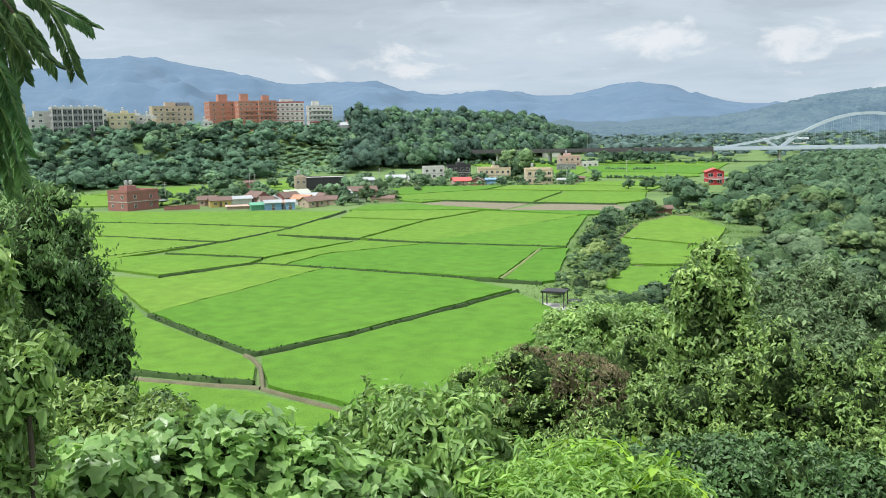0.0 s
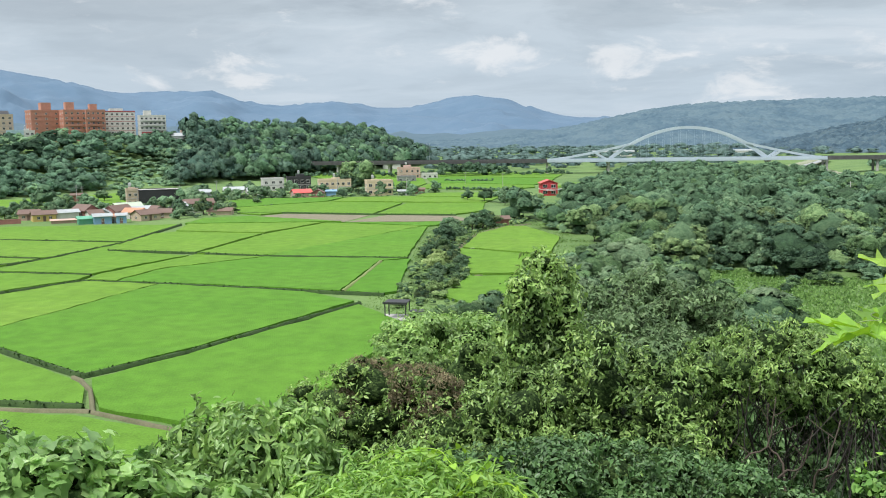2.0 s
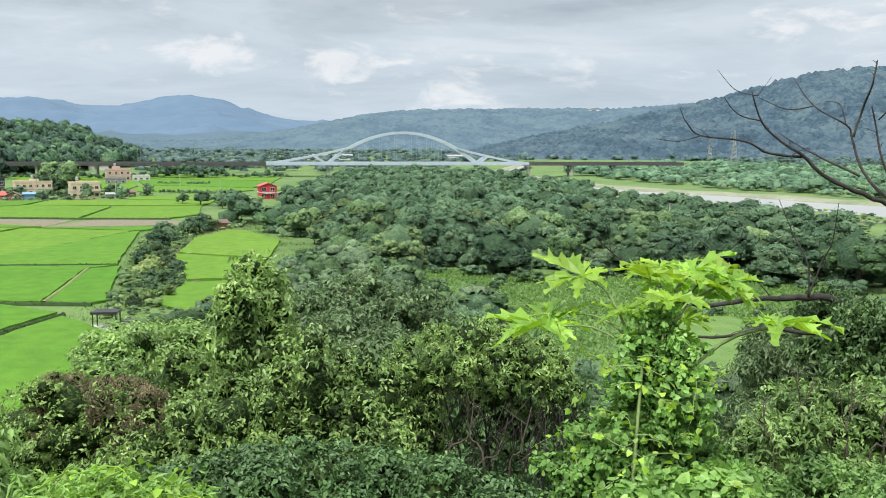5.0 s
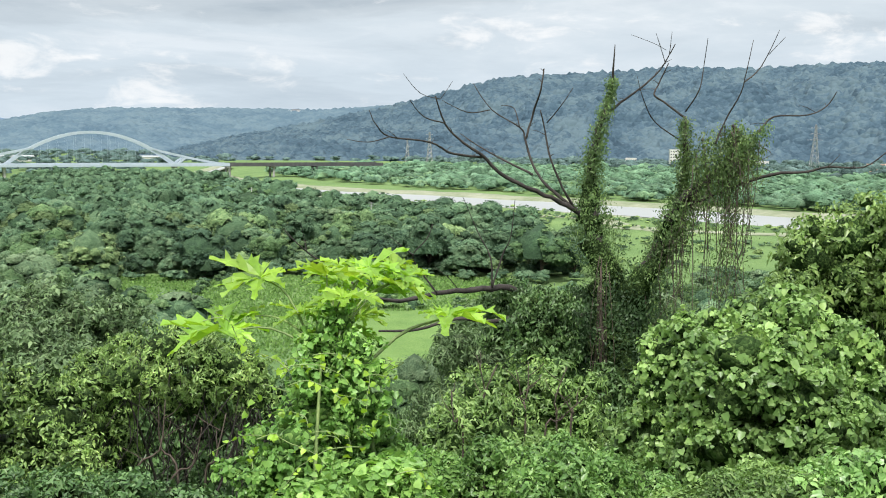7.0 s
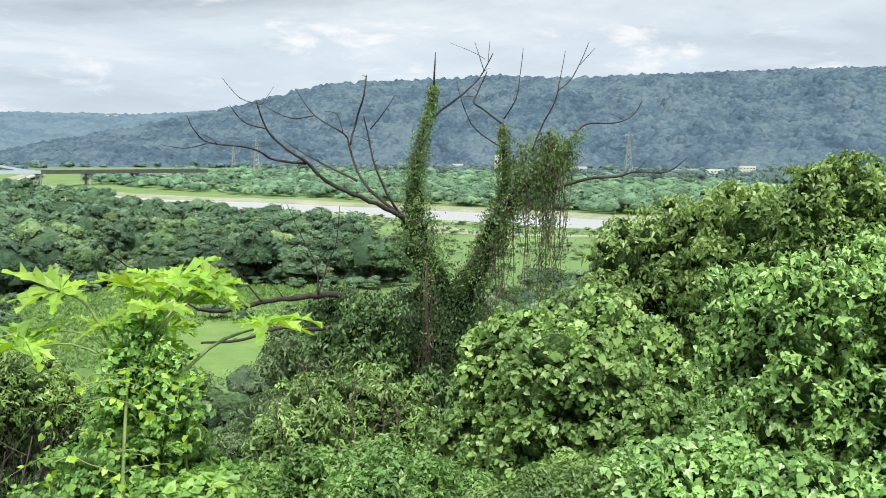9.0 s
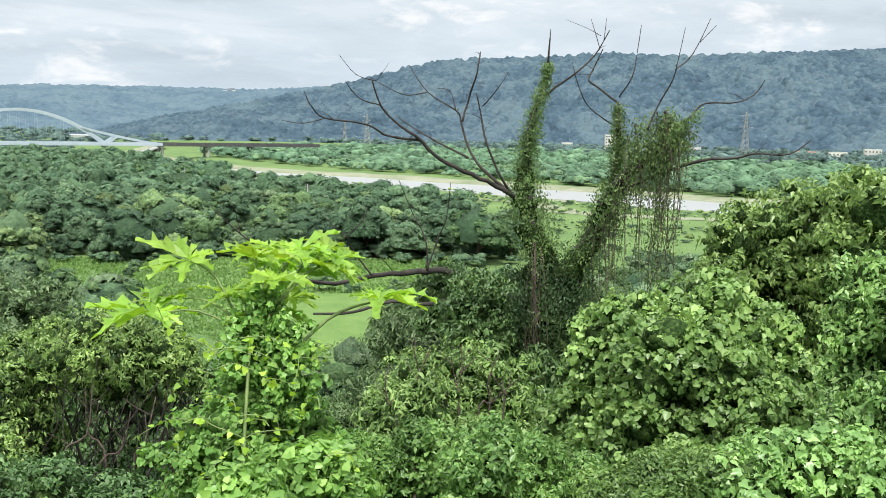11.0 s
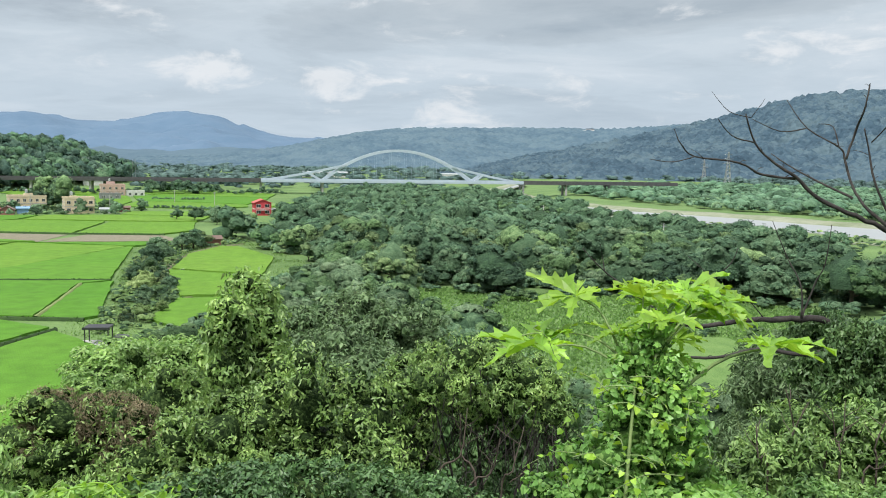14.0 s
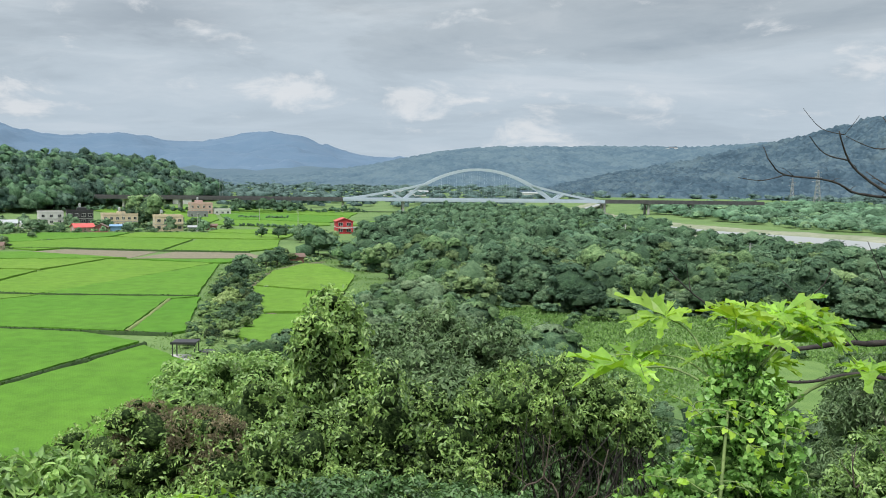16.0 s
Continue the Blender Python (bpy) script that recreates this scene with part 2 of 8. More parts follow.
def canopy(name, dark, mid, light, spread=0.17, scale=1.1, depth=0.9):
    """Tree crowns seen from afar: speckled greens with deep relief."""
    m, nt, N, L, p = nodes_for(name)
    co, geo, inf = N("ShaderNodeTexCoord"), N("ShaderNodeNewGeometry"), N("ShaderNodeObjectInfo")
    a, b = N("ShaderNodeTexNoise"), N("ShaderNodeTexNoise")
    a.inputs["Scale"].default_value, a.inputs["Detail"].default_value, a.inputs["Roughness"].default_value = scale, 6, 0.75
    b.inputs["Scale"].default_value, b.inputs["Detail"].default_value = 0.10, 3
    L(co.outputs["Object"], a.inputs["Vector"]), L(co.outputs["Object"], b.inputs["Vector"])
    ad = N("ShaderNodeMath")
    ad.operation = "MULTIPLY_ADD"
    L(geo.outputs["Random Per Island"], ad.inputs[0])
    ad.inputs[1].default_value = 0.22
    L(a.outputs["Fac"], ad.inputs[2])
    rp = N("ShaderNodeValToRGB")
    set_stops(rp, [(0.40, dark), (0.61, mid), (0.84, light)])
    L(ad.outputs[0], rp.inputs[0])
    mr, hs = N("ShaderNodeMapRange"), N("ShaderNodeHueSaturation")
    L(b.outputs["Fac"], mr.inputs[0])
    mr.inputs[1].default_value, mr.inputs[2].default_value, mr.inputs[3].default_value, mr.inputs[4].default_value = 0.32, 0.68, 0.58, 1.45
    L(mr.outputs[0], hs.inputs["Value"]), L(rp.outputs[0], hs.inputs["Color"])
    h2, m2, m3 = N("ShaderNodeHueSaturation"), N("ShaderNodeMapRange"), N("ShaderNodeMapRange")
    L(inf.outputs["Random"], m2.inputs[0]), L(inf.outputs["Random"], m3.inputs[0])
    m2.inputs[3].default_value, m2.inputs[4].default_value = 1 - 2 * spread, 1 + 2 * spread
    m3.inputs[3].default_value, m3.inputs[4].default_value = 0.515, 0.480
    L(m2.outputs[0], h2.inputs["Value"]), L(m3.outputs[0], h2.inputs["Hue"]), L(hs.outputs[0], h2.inputs["Color"]), L(h2.outputs[0], p.inputs["Base Color"])
    bp = N("ShaderNodeBump")
    bp.inputs["Strength"].default_value, bp.inputs["Distance"].default_value = 1.0, depth
    L(a.outputs["Fac"], bp.inputs["Height"]), L(bp.outputs[0], p.inputs["Normal"])
    p.inputs["Roughness"].default_value, p.inputs["Specular IOR Level"].default_value = 0.8, 0.1
    return m


def leaf_mass(name, dark, mid, light, scale):
    """Leaves packed too close to tell apart: one green for each leaf-sized cell, each cell a little raised."""
    m, nt, N, L, p = nodes_for(name)
    co, vo, ns = N("ShaderNodeTexCoord"), N("ShaderNodeTexVoronoi"), N("ShaderNodeTexNoise")
    vo.inputs["Scale"].default_value, vo.inputs["Randomness"].default_value = scale, 1.0
    ns.inputs["Scale"].default_value, ns.inputs["Detail"].default_value, ns.inputs["Roughness"].default_value = 2.2, 5, 0.7
    wob = N("ShaderNodeVectorMath")
    wob.operation = "MULTIPLY_ADD"
    L(ns.outputs["Color"], wob.inputs[0]), L(co.outputs["Object"], wob.inputs[2])
    wob.inputs[1].default_value = (0.12, 0.12, 0.12)
    L(co.outputs["Object"], ns.inputs["Vector"]), L(wob.outputs[0], vo.inputs["Vector"])
    sep, rp = N("ShaderNodeSeparateColor"), N("ShaderNodeValToRGB")
    L(vo.outputs["Color"], sep.inputs[0])
    set_stops(rp, [(0.0, dark), (0.6, mid), (1.0, light)])
    L(sep.outputs[0], rp.inputs[0])
    hs, mr = N("ShaderNodeHueSaturation"), N("ShaderNodeMapRange")
    L(ns.outputs["Fac"], mr.inputs[0])
    mr.inputs[1].default_value, mr.inputs[2].default_value, mr.inputs[3].default_value, mr.inputs[4].default_value = 0.35, 0.65, 0.6, 1.35
    L(mr.outputs[0], hs.inputs["Value"]), L(rp.outputs[0], hs.inputs["Color"]), L(hs.outputs[0], p.inputs["Base Color"])
    bp = N("ShaderNodeBump")
    bp.invert = True
    bp.inputs["Strength"].default_value, bp.inputs["Distance"].default_value = 0.7, 0.6 / scale
    L(vo.outputs["Distance"], bp.inputs["Height"]), L(bp.outputs[0], p.inputs["Normal"])
    p.inputs["Roughness"].default_value, p.inputs["Specular IOR Level"].default_value = 0.8, 0.08
    return m


C_DARK = canopy("dark_canopy", (0.046, 0.098, 0.060), (0.108, 0.196, 0.110), (0.185, 0.284, 0.156))
C_MID = canopy("green_canopy", (0.066, 0.130, 0.060), (0.150, 0.252, 0.106), (0.262, 0.376, 0.170))
C_OLIVE = canopy("olive_canopy", (0.055, 0.106, 0.058), (0.122, 0.200, 0.106), (0.205, 0.292, 0.165))
# Distance haze is mixed into these two greens: paler and bluer.
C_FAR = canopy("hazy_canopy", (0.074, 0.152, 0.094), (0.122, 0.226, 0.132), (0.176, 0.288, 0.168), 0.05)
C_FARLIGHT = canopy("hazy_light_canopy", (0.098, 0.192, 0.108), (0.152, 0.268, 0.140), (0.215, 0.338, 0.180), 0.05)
# Darker copy of the crown greens: shade inside crowns put into colour.
C_SHADE = canopy("shaded_canopy", (0.032, 0.070, 0.038), (0.076, 0.142, 0.074), (0.132, 0.212, 0.112))
# Inner crown green of far woods, with the same haze in it.
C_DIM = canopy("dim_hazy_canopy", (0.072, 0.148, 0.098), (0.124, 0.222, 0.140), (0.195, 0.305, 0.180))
C_PALE = canopy("pale_canopy", (0.115, 0.200, 0.070), (0.220, 0.340, 0.120), (0.340, 0.460, 0.200))
C_SPUR = canopy("tall_wood_canopy", (0.026, 0.060, 0.048), (0.066, 0.122, 0.090), (0.126, 0.190, 0.130))
C_SPURLIGHT = canopy("spur_edge_canopy", (0.038, 0.088, 0.054), (0.078, 0.150, 0.086), (0.128, 0.212, 0.120))
C_BRONZE = canopy("bronze_green_canopy", (0.074, 0.122, 0.054), (0.152, 0.222, 0.096), (0.245, 0.325, 0.145))
# Haze put into the crown colour of the farthest groves.
C_HAZE = canopy("haze_tinted_canopy", (0.062, 0.108, 0.104), (0.092, 0.150, 0.138), (0.132, 0.195, 0.170), 0.04)
M_GRASS = surface("rough_grass", (0.060, 0.128, 0.032), (0.145, 0.235, 0.068), 0.035, 0.95, 0.9, fine=30, depth=0.3)
M_EARTH = surface("bare_earth", (0.085, 0.090, 0.045), (0.170, 0.160, 0.095), 0.3, 0.95, 0.5, fine=14)
M_FALLOW = surface("fallow_soil", (0.13, 0.125, 0.075), (0.27, 0.24, 0.17), 0.35, 0.95, 0.8, fine=9, stretch=(1, 3, 1))
M_BUND = surface("bund_grass", (0.014, 0.038, 0.008), (0.046, 0.094, 0.020), 0.5, 0.95, 0.7, fine=9)
M_DRY = surface("dry_grass", (0.13, 0.19, 0.05), (0.24, 0.28, 0.10), 0.5, 0.95, 0.6, fine=9)
M_GRAVEL = surface("river_gravel", (0.13, 0.17, 0.08), (0.31, 0.32, 0.24), 0.05, 0.95, 0.4, fine=9)


def hill_wood(name, dark, mid, light, crown, relief=0.9):
    """Forest on a far hillside: one green for each crown, wide lighter and darker stands."""
    m, nt, N, L, p = nodes_for(name)
    co, vo, big, fin = N("ShaderNodeTexCoord"), N("ShaderNodeTexVoronoi"), N("ShaderNodeTexNoise"), N("ShaderNodeTexNoise")
    vo.inputs["Scale"].default_value = 1 / crown
    big.inputs["Scale"].default_value, big.inputs["Detail"].default_value = 0.012, 5
    fin.inputs["Scale"].default_value, fin.inputs["Detail"].default_value = 2.2 / crown, 5
    for n in (vo, big, fin):
        L(co.outputs["Object"], n.inputs["Vector"])
    sep, a, b, rp = N("ShaderNodeSeparateColor"), N("ShaderNodeMath"), N("ShaderNodeMath"), N("ShaderNodeValToRGB")
    L(vo.outputs["Color"], sep.inputs[0])
    a.operation = b.operation = "MULTIPLY_ADD"
    L(sep.outputs[0], a.inputs[0]), L(big.outputs["Fac"], a.inputs[2])
    a.inputs[1].default_value = 0.22
    L(fin.outputs["Fac"], b.inputs[0]), L(a.outputs[0], b.inputs[2])
    b.inputs[1].default_value = 0.5
    set_stops(rp, [(0.58, dark), (0.83, mid), (1.0, light)])
    L(b.outputs[0], rp.inputs[0]), L(rp.outputs[0], p.inputs["Base Color"])
    bp = N("ShaderNodeBump")
    bp.invert = True
    bp.inputs["Strength"].default_value, bp.inputs["Distance"].default_value = relief, crown * 0.7
    L(vo.outputs["Distance"], bp.inputs["Height"]), L(bp.outputs[0], p.inputs["Normal"])
    p.inputs["Roughness"].default_value, p.inputs["Specular IOR Level"].default_value = 0.95, 0.1
    return m


# Aerial haze is put into these four colours as a blue tint.
M_HILL = hill_wood("haze_tinted_hill", (0.036, 0.066, 0.092), (0.062, 0.104, 0.136), (0.094, 0.142, 0.166), 12.0, 0.9)
M_HILL_FAR = hill_wood("haze_tinted_far_hill", (0.062, 0.108, 0.146), (0.088, 0.140, 0.176), (0.110, 0.164, 0.194), 14.0, 0.4)
M_MOUNT = surface("haze_blue_mountain", (0.075, 0.135, 0.205), (0.105, 0.168, 0.240), 0.0016, 1.0, 0.3, fine=9, depth=20)
M_FOOT = surface("haze_blue_foothill", (0.060, 0.112, 0.150), (0.085, 0.140, 0.178), 0.004, 1.0, 0.4, fine=9, depth=8)
M_BARK = surface("dark_bark", (0.045, 0.035, 0.028), (0.13, 0.10, 0.08), 7.0, 0.9, 0.7, fine=5, stretch=(1, 1, 0.3), depth=0.02)
M_DEAD = surface("dead_wood", (0.016, 0.014, 0.013), (0.062, 0.053, 0.047), 6.0, 0.9, 0.7, fine=6, stretch=(1, 1, 0.4), depth=0.015)
M_CONCRETE = surface("concrete", (0.30, 0.30, 0.29), (0.46, 0.45, 0.43), 0.4, 0.9, 0.2)
M_ROAD = surface("dull_concrete", (0.055, 0.055, 0.058), (0.099, 0.099, 0.099), 0.4, 0.9, 0.2)
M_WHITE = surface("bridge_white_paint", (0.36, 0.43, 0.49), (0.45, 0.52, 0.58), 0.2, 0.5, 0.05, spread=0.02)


def rice_material(name, c0, c1, c2):
    m, nt, N, L, p = nodes_for(name)
    co, inf = N("ShaderNodeTexCoord"), N("ShaderNodeObjectInfo")
    big, mid, fin = N("ShaderNodeTexNoise"), N("ShaderNodeTexNoise"), N("ShaderNodeTexNoise")
    for n, s, d in ((big, 0.028, 4), (mid, 0.35, 5), (fin, 4.0, 4)):
        n.inputs["Scale"].default_value, n.inputs["Detail"].default_value = s, d
        L(co.outputs["Object"], n.inputs["Vector"])
    rows = N("ShaderNodeTexWave")              # planted rows
    rows.inputs["Scale"].default_value, rows.inputs["Distortion"].default_value, rows.inputs["Detail"].default_value = 1.05, 0.8, 2
    L(co.outputs["Object"], rows.inputs["Vector"])
    rp = N("ShaderNodeValToRGB")
    set_stops(rp, [(0.25, c0), (0.5, c1), (0.75, c2)])
    s1 = N("ShaderNodeMath")
    s1.operation = "MULTIPLY_ADD"
    L(big.outputs["Fac"], s1.inputs[0])
    s1.inputs[1].default_value = 0.75
    half = N("ShaderNodeMath")
    half.operation = "MULTIPLY_ADD"
    L(inf.outputs["Random"], half.inputs[0])
    half.inputs[1].default_value, half.inputs[2].default_value = 0.45, 0.18
    L(half.outputs[0], s1.inputs[2])
    s2 = N("ShaderNodeMath")
    s2.operation = "MULTIPLY"
    L(s1.outputs[0], s2.inputs[0])
    s2.inputs[1].default_value = 0.62
    L(s2.outputs[0], rp.inputs[0])
    hv = N("ShaderNodeHueSaturation")
    ad = N("ShaderNodeMath")
    ad.operation = "ADD"
    L(mid.outputs["Fac"], ad.inputs[0]), L(fin.outputs["Fac"], ad.inputs[1])
    mr = N("ShaderNodeMapRange")
    L(ad.outputs[0], mr.inputs[0])
    mr.inputs[1].default_value, mr.inputs[2].default_value, mr.inputs[3].default_value, mr.inputs[4].default_value = 0.6, 1.4, 0.66, 1.26
    L(mr.outputs[0], hv.inputs["Value"]), L(rp.outputs[0], hv.inputs["Color"]), L(hv.outputs[0], p.inputs["Base Color"])
    p.inputs["Roughness"].default_value = 0.9
    p.inputs["Specular IOR Level"].default_value = 0.2
    b1, b2 = N("ShaderNodeBump"), N("ShaderNodeBump")
    b1.inputs["Strength"].default_value, b1.inputs["Distance"].default_value = 0.07, 0.2
    b2.inputs["Strength"].default_value, b2.inputs["Distance"].default_value = 0.6, 0.15
    L(rows.outputs["Fac"], b1.inputs["Height"]), L(fin.outputs["Fac"], b2.inputs["Height"])
    L(b1.outputs[0], b2.inputs["Normal"]), L(b2.outputs[0], p.inputs["Normal"])
    return m


def water_material():
    m, nt, N, L, p = nodes_for("river_water")
    p.inputs["Base Color"].default_value = (0.30, 0.32, 0.32, 1)
    p.inputs["Roughness"].default_value = 0.45
    co, n, b = N("ShaderNodeTexCoord"), N("ShaderNodeTexNoise"), N("ShaderNodeBump")
    n.inputs["Scale"].default_value, n.inputs["Detail"].default_value = 0.6, 4
    b.inputs["Strength"].default_value, b.inputs["Distance"].default_value = 0.35, 0.2
    L(co.outputs["Object"], n.inputs["Vector"]), L(n.outputs["Fac"], b.inputs["Height"]), L(b.outputs[0], p.inputs["Normal"])
    return m


M_RICE = rice_material("young_rice", (0.098, 0.222, 0.024), (0.118, 0.242, 0.027), (0.145, 0.262, 0.035))
M_RICE_DEEP = rice_material("lush_rice", (0.070, 0.200, 0.017), (0.084, 0.214, 0.020), (0.104, 0.232, 0.025))
M_WATER = water_material()
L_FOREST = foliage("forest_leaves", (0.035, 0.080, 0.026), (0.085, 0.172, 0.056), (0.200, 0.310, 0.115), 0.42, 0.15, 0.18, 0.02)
L_SHRUB = foliage("shrub_leaves", (0.075, 0.140, 0.040), (0.215, 0.345, 0.098), (0.480, 0.600, 0.210), 0.36, 0.25, 0.12)
L_BROAD = foliage("broad_leaves", (0.090, 0.175, 0.050), (0.245, 0.385, 0.118), (0.470, 0.600, 0.225), 0.36, 0.30, 0.10)
L_DARK = foliage("ivy_leaves", (0.055, 0.120, 0.044), (0.135, 0.262, 0.086), (0.300, 0.470, 0.165), 0.36, 0.2, 0.10)
L_LIME = foliage("lime_leaves", (0.20, 0.36, 0.045), (0.28, 0.47, 0.060), (0.37, 0.56, 0.09), 0.42, 0.38, 0.06)
L_GREY = foliage("grey_green_leaves", (0.058, 0.105, 0.044), (0.125, 0.200, 0.085), (0.215, 0.300, 0.140), 0.6, 0.2, 0.12)
L_BROWN = foliage("withered_leaves", (0.140, 0.118, 0.066), (0.285, 0.245, 0.145), (0.430, 0.385, 0.245), 0.8, 0.15, 0.1)

# ---------------------------------------------------------------- the lie of the land
AXIS = radians(25)
PLATEAU = np.array([(-900, 300), (-205, 465), (-174, 497), (-139, 512), (-116, 552), (-66, 604), (2, 700), (64, 815), (140, 950), (158, 1030),
                    (100, 1200), (-100, 1500), (-900, 1700)], float)
RIVER = np.array([(352, -300), (356, 60), (356, 150), (354, 225), (352, 290), (344, 380), (334, 440), (345, 520), (372, 600), (440, 740), (560, 900)], float)


def seg_dist(p, line):
    """Distance from points to a polyline, and the share of the way along it."""
    best, along = np.full(len(p), 1e9), np.zeros(len(p))
    for i in range(len(line) - 1):
        a, b = line[i], line[i + 1]
        ab = b - a
        u = np.clip(((p - a) @ ab) / (ab @ ab), 0, 1)
        d = np.hypot(*(p - a - u[:, None] * ab).T)
        along = np.where(d < best, i + u, along)
        best = np.minimum(best, d)
    return best, along


def inside(p, poly):
    poly = np.asarray(poly, float)
    r = np.zeros(len(p), bool)
    for (x0, y0), (x1, y1) in zip(poly, np.roll(poly, -1, 0)):
        c = (y0 > p[:, 1]) != (y1 > p[:, 1])
        with np.errstate(divide="ignore", invalid="ignore"):
            r ^= c & (p[:, 0] < (x1 - x0) * (p[:, 1] - y0) / (y1 - y0) + x0)
    return r


def land(p):
    """Height of the ground under points (n, 2)."""
    p = np.atleast_2d(np.asarray(p, float))
    s = p[:, 0] * math.sin(AXIS) + p[:, 1] * math.cos(AXIS)
    z = 27.3 * (1 - np.clip((s - 2.2) / 62, 0, 1)) ** 1.55
    d, _ = seg_dist(p, np.vstack([PLATEAU, PLATEAU[:1]]))
    amp = 29 - 7 * smooth(p[:, 0], -60, 60)
    z = np.maximum(z, np.where(inside(p, PLATEAU), amp * smooth(d, 0, 75), 0))
    r, _ = seg_dist(p, RIVER)
    z = z - 2.6 * (1 - smooth(r, 16, 42))
    return z


def land_z(x, y):
    return float(land([(x, y)])[0])


def make_ground():
    radii = np.concatenate([[0.8], np.geomspace(1.6, 4950, 190)])
    az = np.radians(np.concatenate([np.arange(-30, 95, 0.75), np.arange(95, 330, 5)]))
    pts = np.array([(r * np.sin(a), r * np.cos(a)) for r in radii for a in az])
    z = land(pts)
    z += 0.25 * np.array([noise.noise((x * 0.15, y * 0.15, 0)) for x, y in pts]) * smooth(np.hypot(*pts.T), 1, 8) * (z > 0.5)
    v = np.vstack([np.column_stack([pts, z]), [[0, 0, 27.3]]])
    n, m = len(az), len(radii)
    i, j = np.meshgrid(np.arange(m - 1), np.arange(n), indexing="ij")
    j2 = (j + 1) % n
    f = np.stack([i * n + j, i * n + j2, (i + 1) * n + j2, (i + 1) * n + j], -1).reshape(-1, 4)[:, ::-1]
    ob = new("ground", raw_mesh("ground", v, f, M_GRASS, flat=False))
    hub = new("ground_top", raw_mesh("ground_top", v[list(range(n)) + [len(v) - 1]], [(k, n, (k + 1) % n) for k in range(n)], M_GRASS))
    hub.parent = ob
    return tagged(ob, "grassy valley floor, hillside and terrace", "ground", kind="structure")


make_ground()


def strip(line, half, z, step=6.0):
    """A band along a polyline as vertices and faces."""
    line = np.asarray(line, float)
    pts = []
    for a, b in zip(line, line[1:]):
        k = max(1, int(np.hypot(*(b - a)) / step))
        pts += [a + (b - a) * i / k for i in range(k)]
    pts.append(line[-1])
    pts = np.array(pts)
    tan = np.gradient(pts, axis=0)
    tan /= np.linalg.norm(tan, axis=1)[:, None]
    nor = np.column_stack([-tan[:, 1], tan[:, 0]])
    half = np.broadcast_to(half, len(pts)) if np.ndim(half) == 0 else np.interp(np.linspace(0, 1, len(pts)), np.linspace(0, 1, len(half)), half)
    wob = np.array([noise.noise((x * 0.02, y * 0.02, 5)) for x, y in pts])
    l, r = pts + nor * (half * (1 + 0.25 * wob))[:, None], pts - nor * (half * (1 - 0.2 * wob))[:, None]
    v = np.vstack([np.column_stack([l, np.full(len(l), z)]), np.column_stack([r, np.full(len(r), z)])])
    n = len(pts)
    return v, np.array([(i, n + i, n + i + 1, i + 1) for i in range(n - 1)])


tagged(new("water", raw_mesh("water", *strip(RIVER, [27, 27, 27, 27, 26, 24, 16, 7, 3, 3, 3], -1.35), M_WATER)), "pale grey river flowing past gravel banks", "river", kind="structure")


def gravel_bank(side, label):
    """A shelving bank that dips under the water, with an uneven outer edge."""
    top, _ = strip(RIVER, [82, 82, 82, 82, 80, 70, 52, 24, 10, 10, 10] if side > 0 else [44, 44, 44, 44, 43, 40, 30, 18, 10, 10, 10], 0.0, 5.0)
    low, _ = strip(RIVER, [25, 25, 25, 25, 24, 22, 14, 6, 2.5, 2.5, 2.5], 0.0, 5.0)
    n = len(top) // 2
    top, low = (top[:n], low[:n]) if side > 0 else (top[n:], low[n:])
    v = []
    for u, z in ((0, -1.75), (0.15, -1.0), (0.32, -0.2), (1.0, 0.14)) if side > 0 else ((0, -1.75), (0.3, -1.0), (0.6, -0.35), (1.0, 0.06)):
        q = low + (top - low) * u
        wob = np.array([noise.noise((x / 14, y / 14, u * 3)) for x, y, _ in q])
        q = low + (top - low) * (u + 0.22 * wob * u)[:, None]
        v.append(np.column_stack([q[:, :2], np.full(n, z) + 0.15 * wob]))
    v = np.vstack(v)
    f = [(i * n + j, (i + 1) * n + j, (i + 1) * n + j + 1, i * n + j + 1) for i in range(3) for j in range(n - 1)]
    f = np.array(f) if side > 0 else np.array(f)[:, ::-1]
    return tagged(new("gravel_bank", raw_mesh("gravel_bank", v, f, M_GRAVEL, False)), label, "river bank", kind="structure")


gravel_bank(1, "broad grassy gravel flat on the near side of the river")
gravel_bank(-1, "pale gravel bank on the far side of the river")


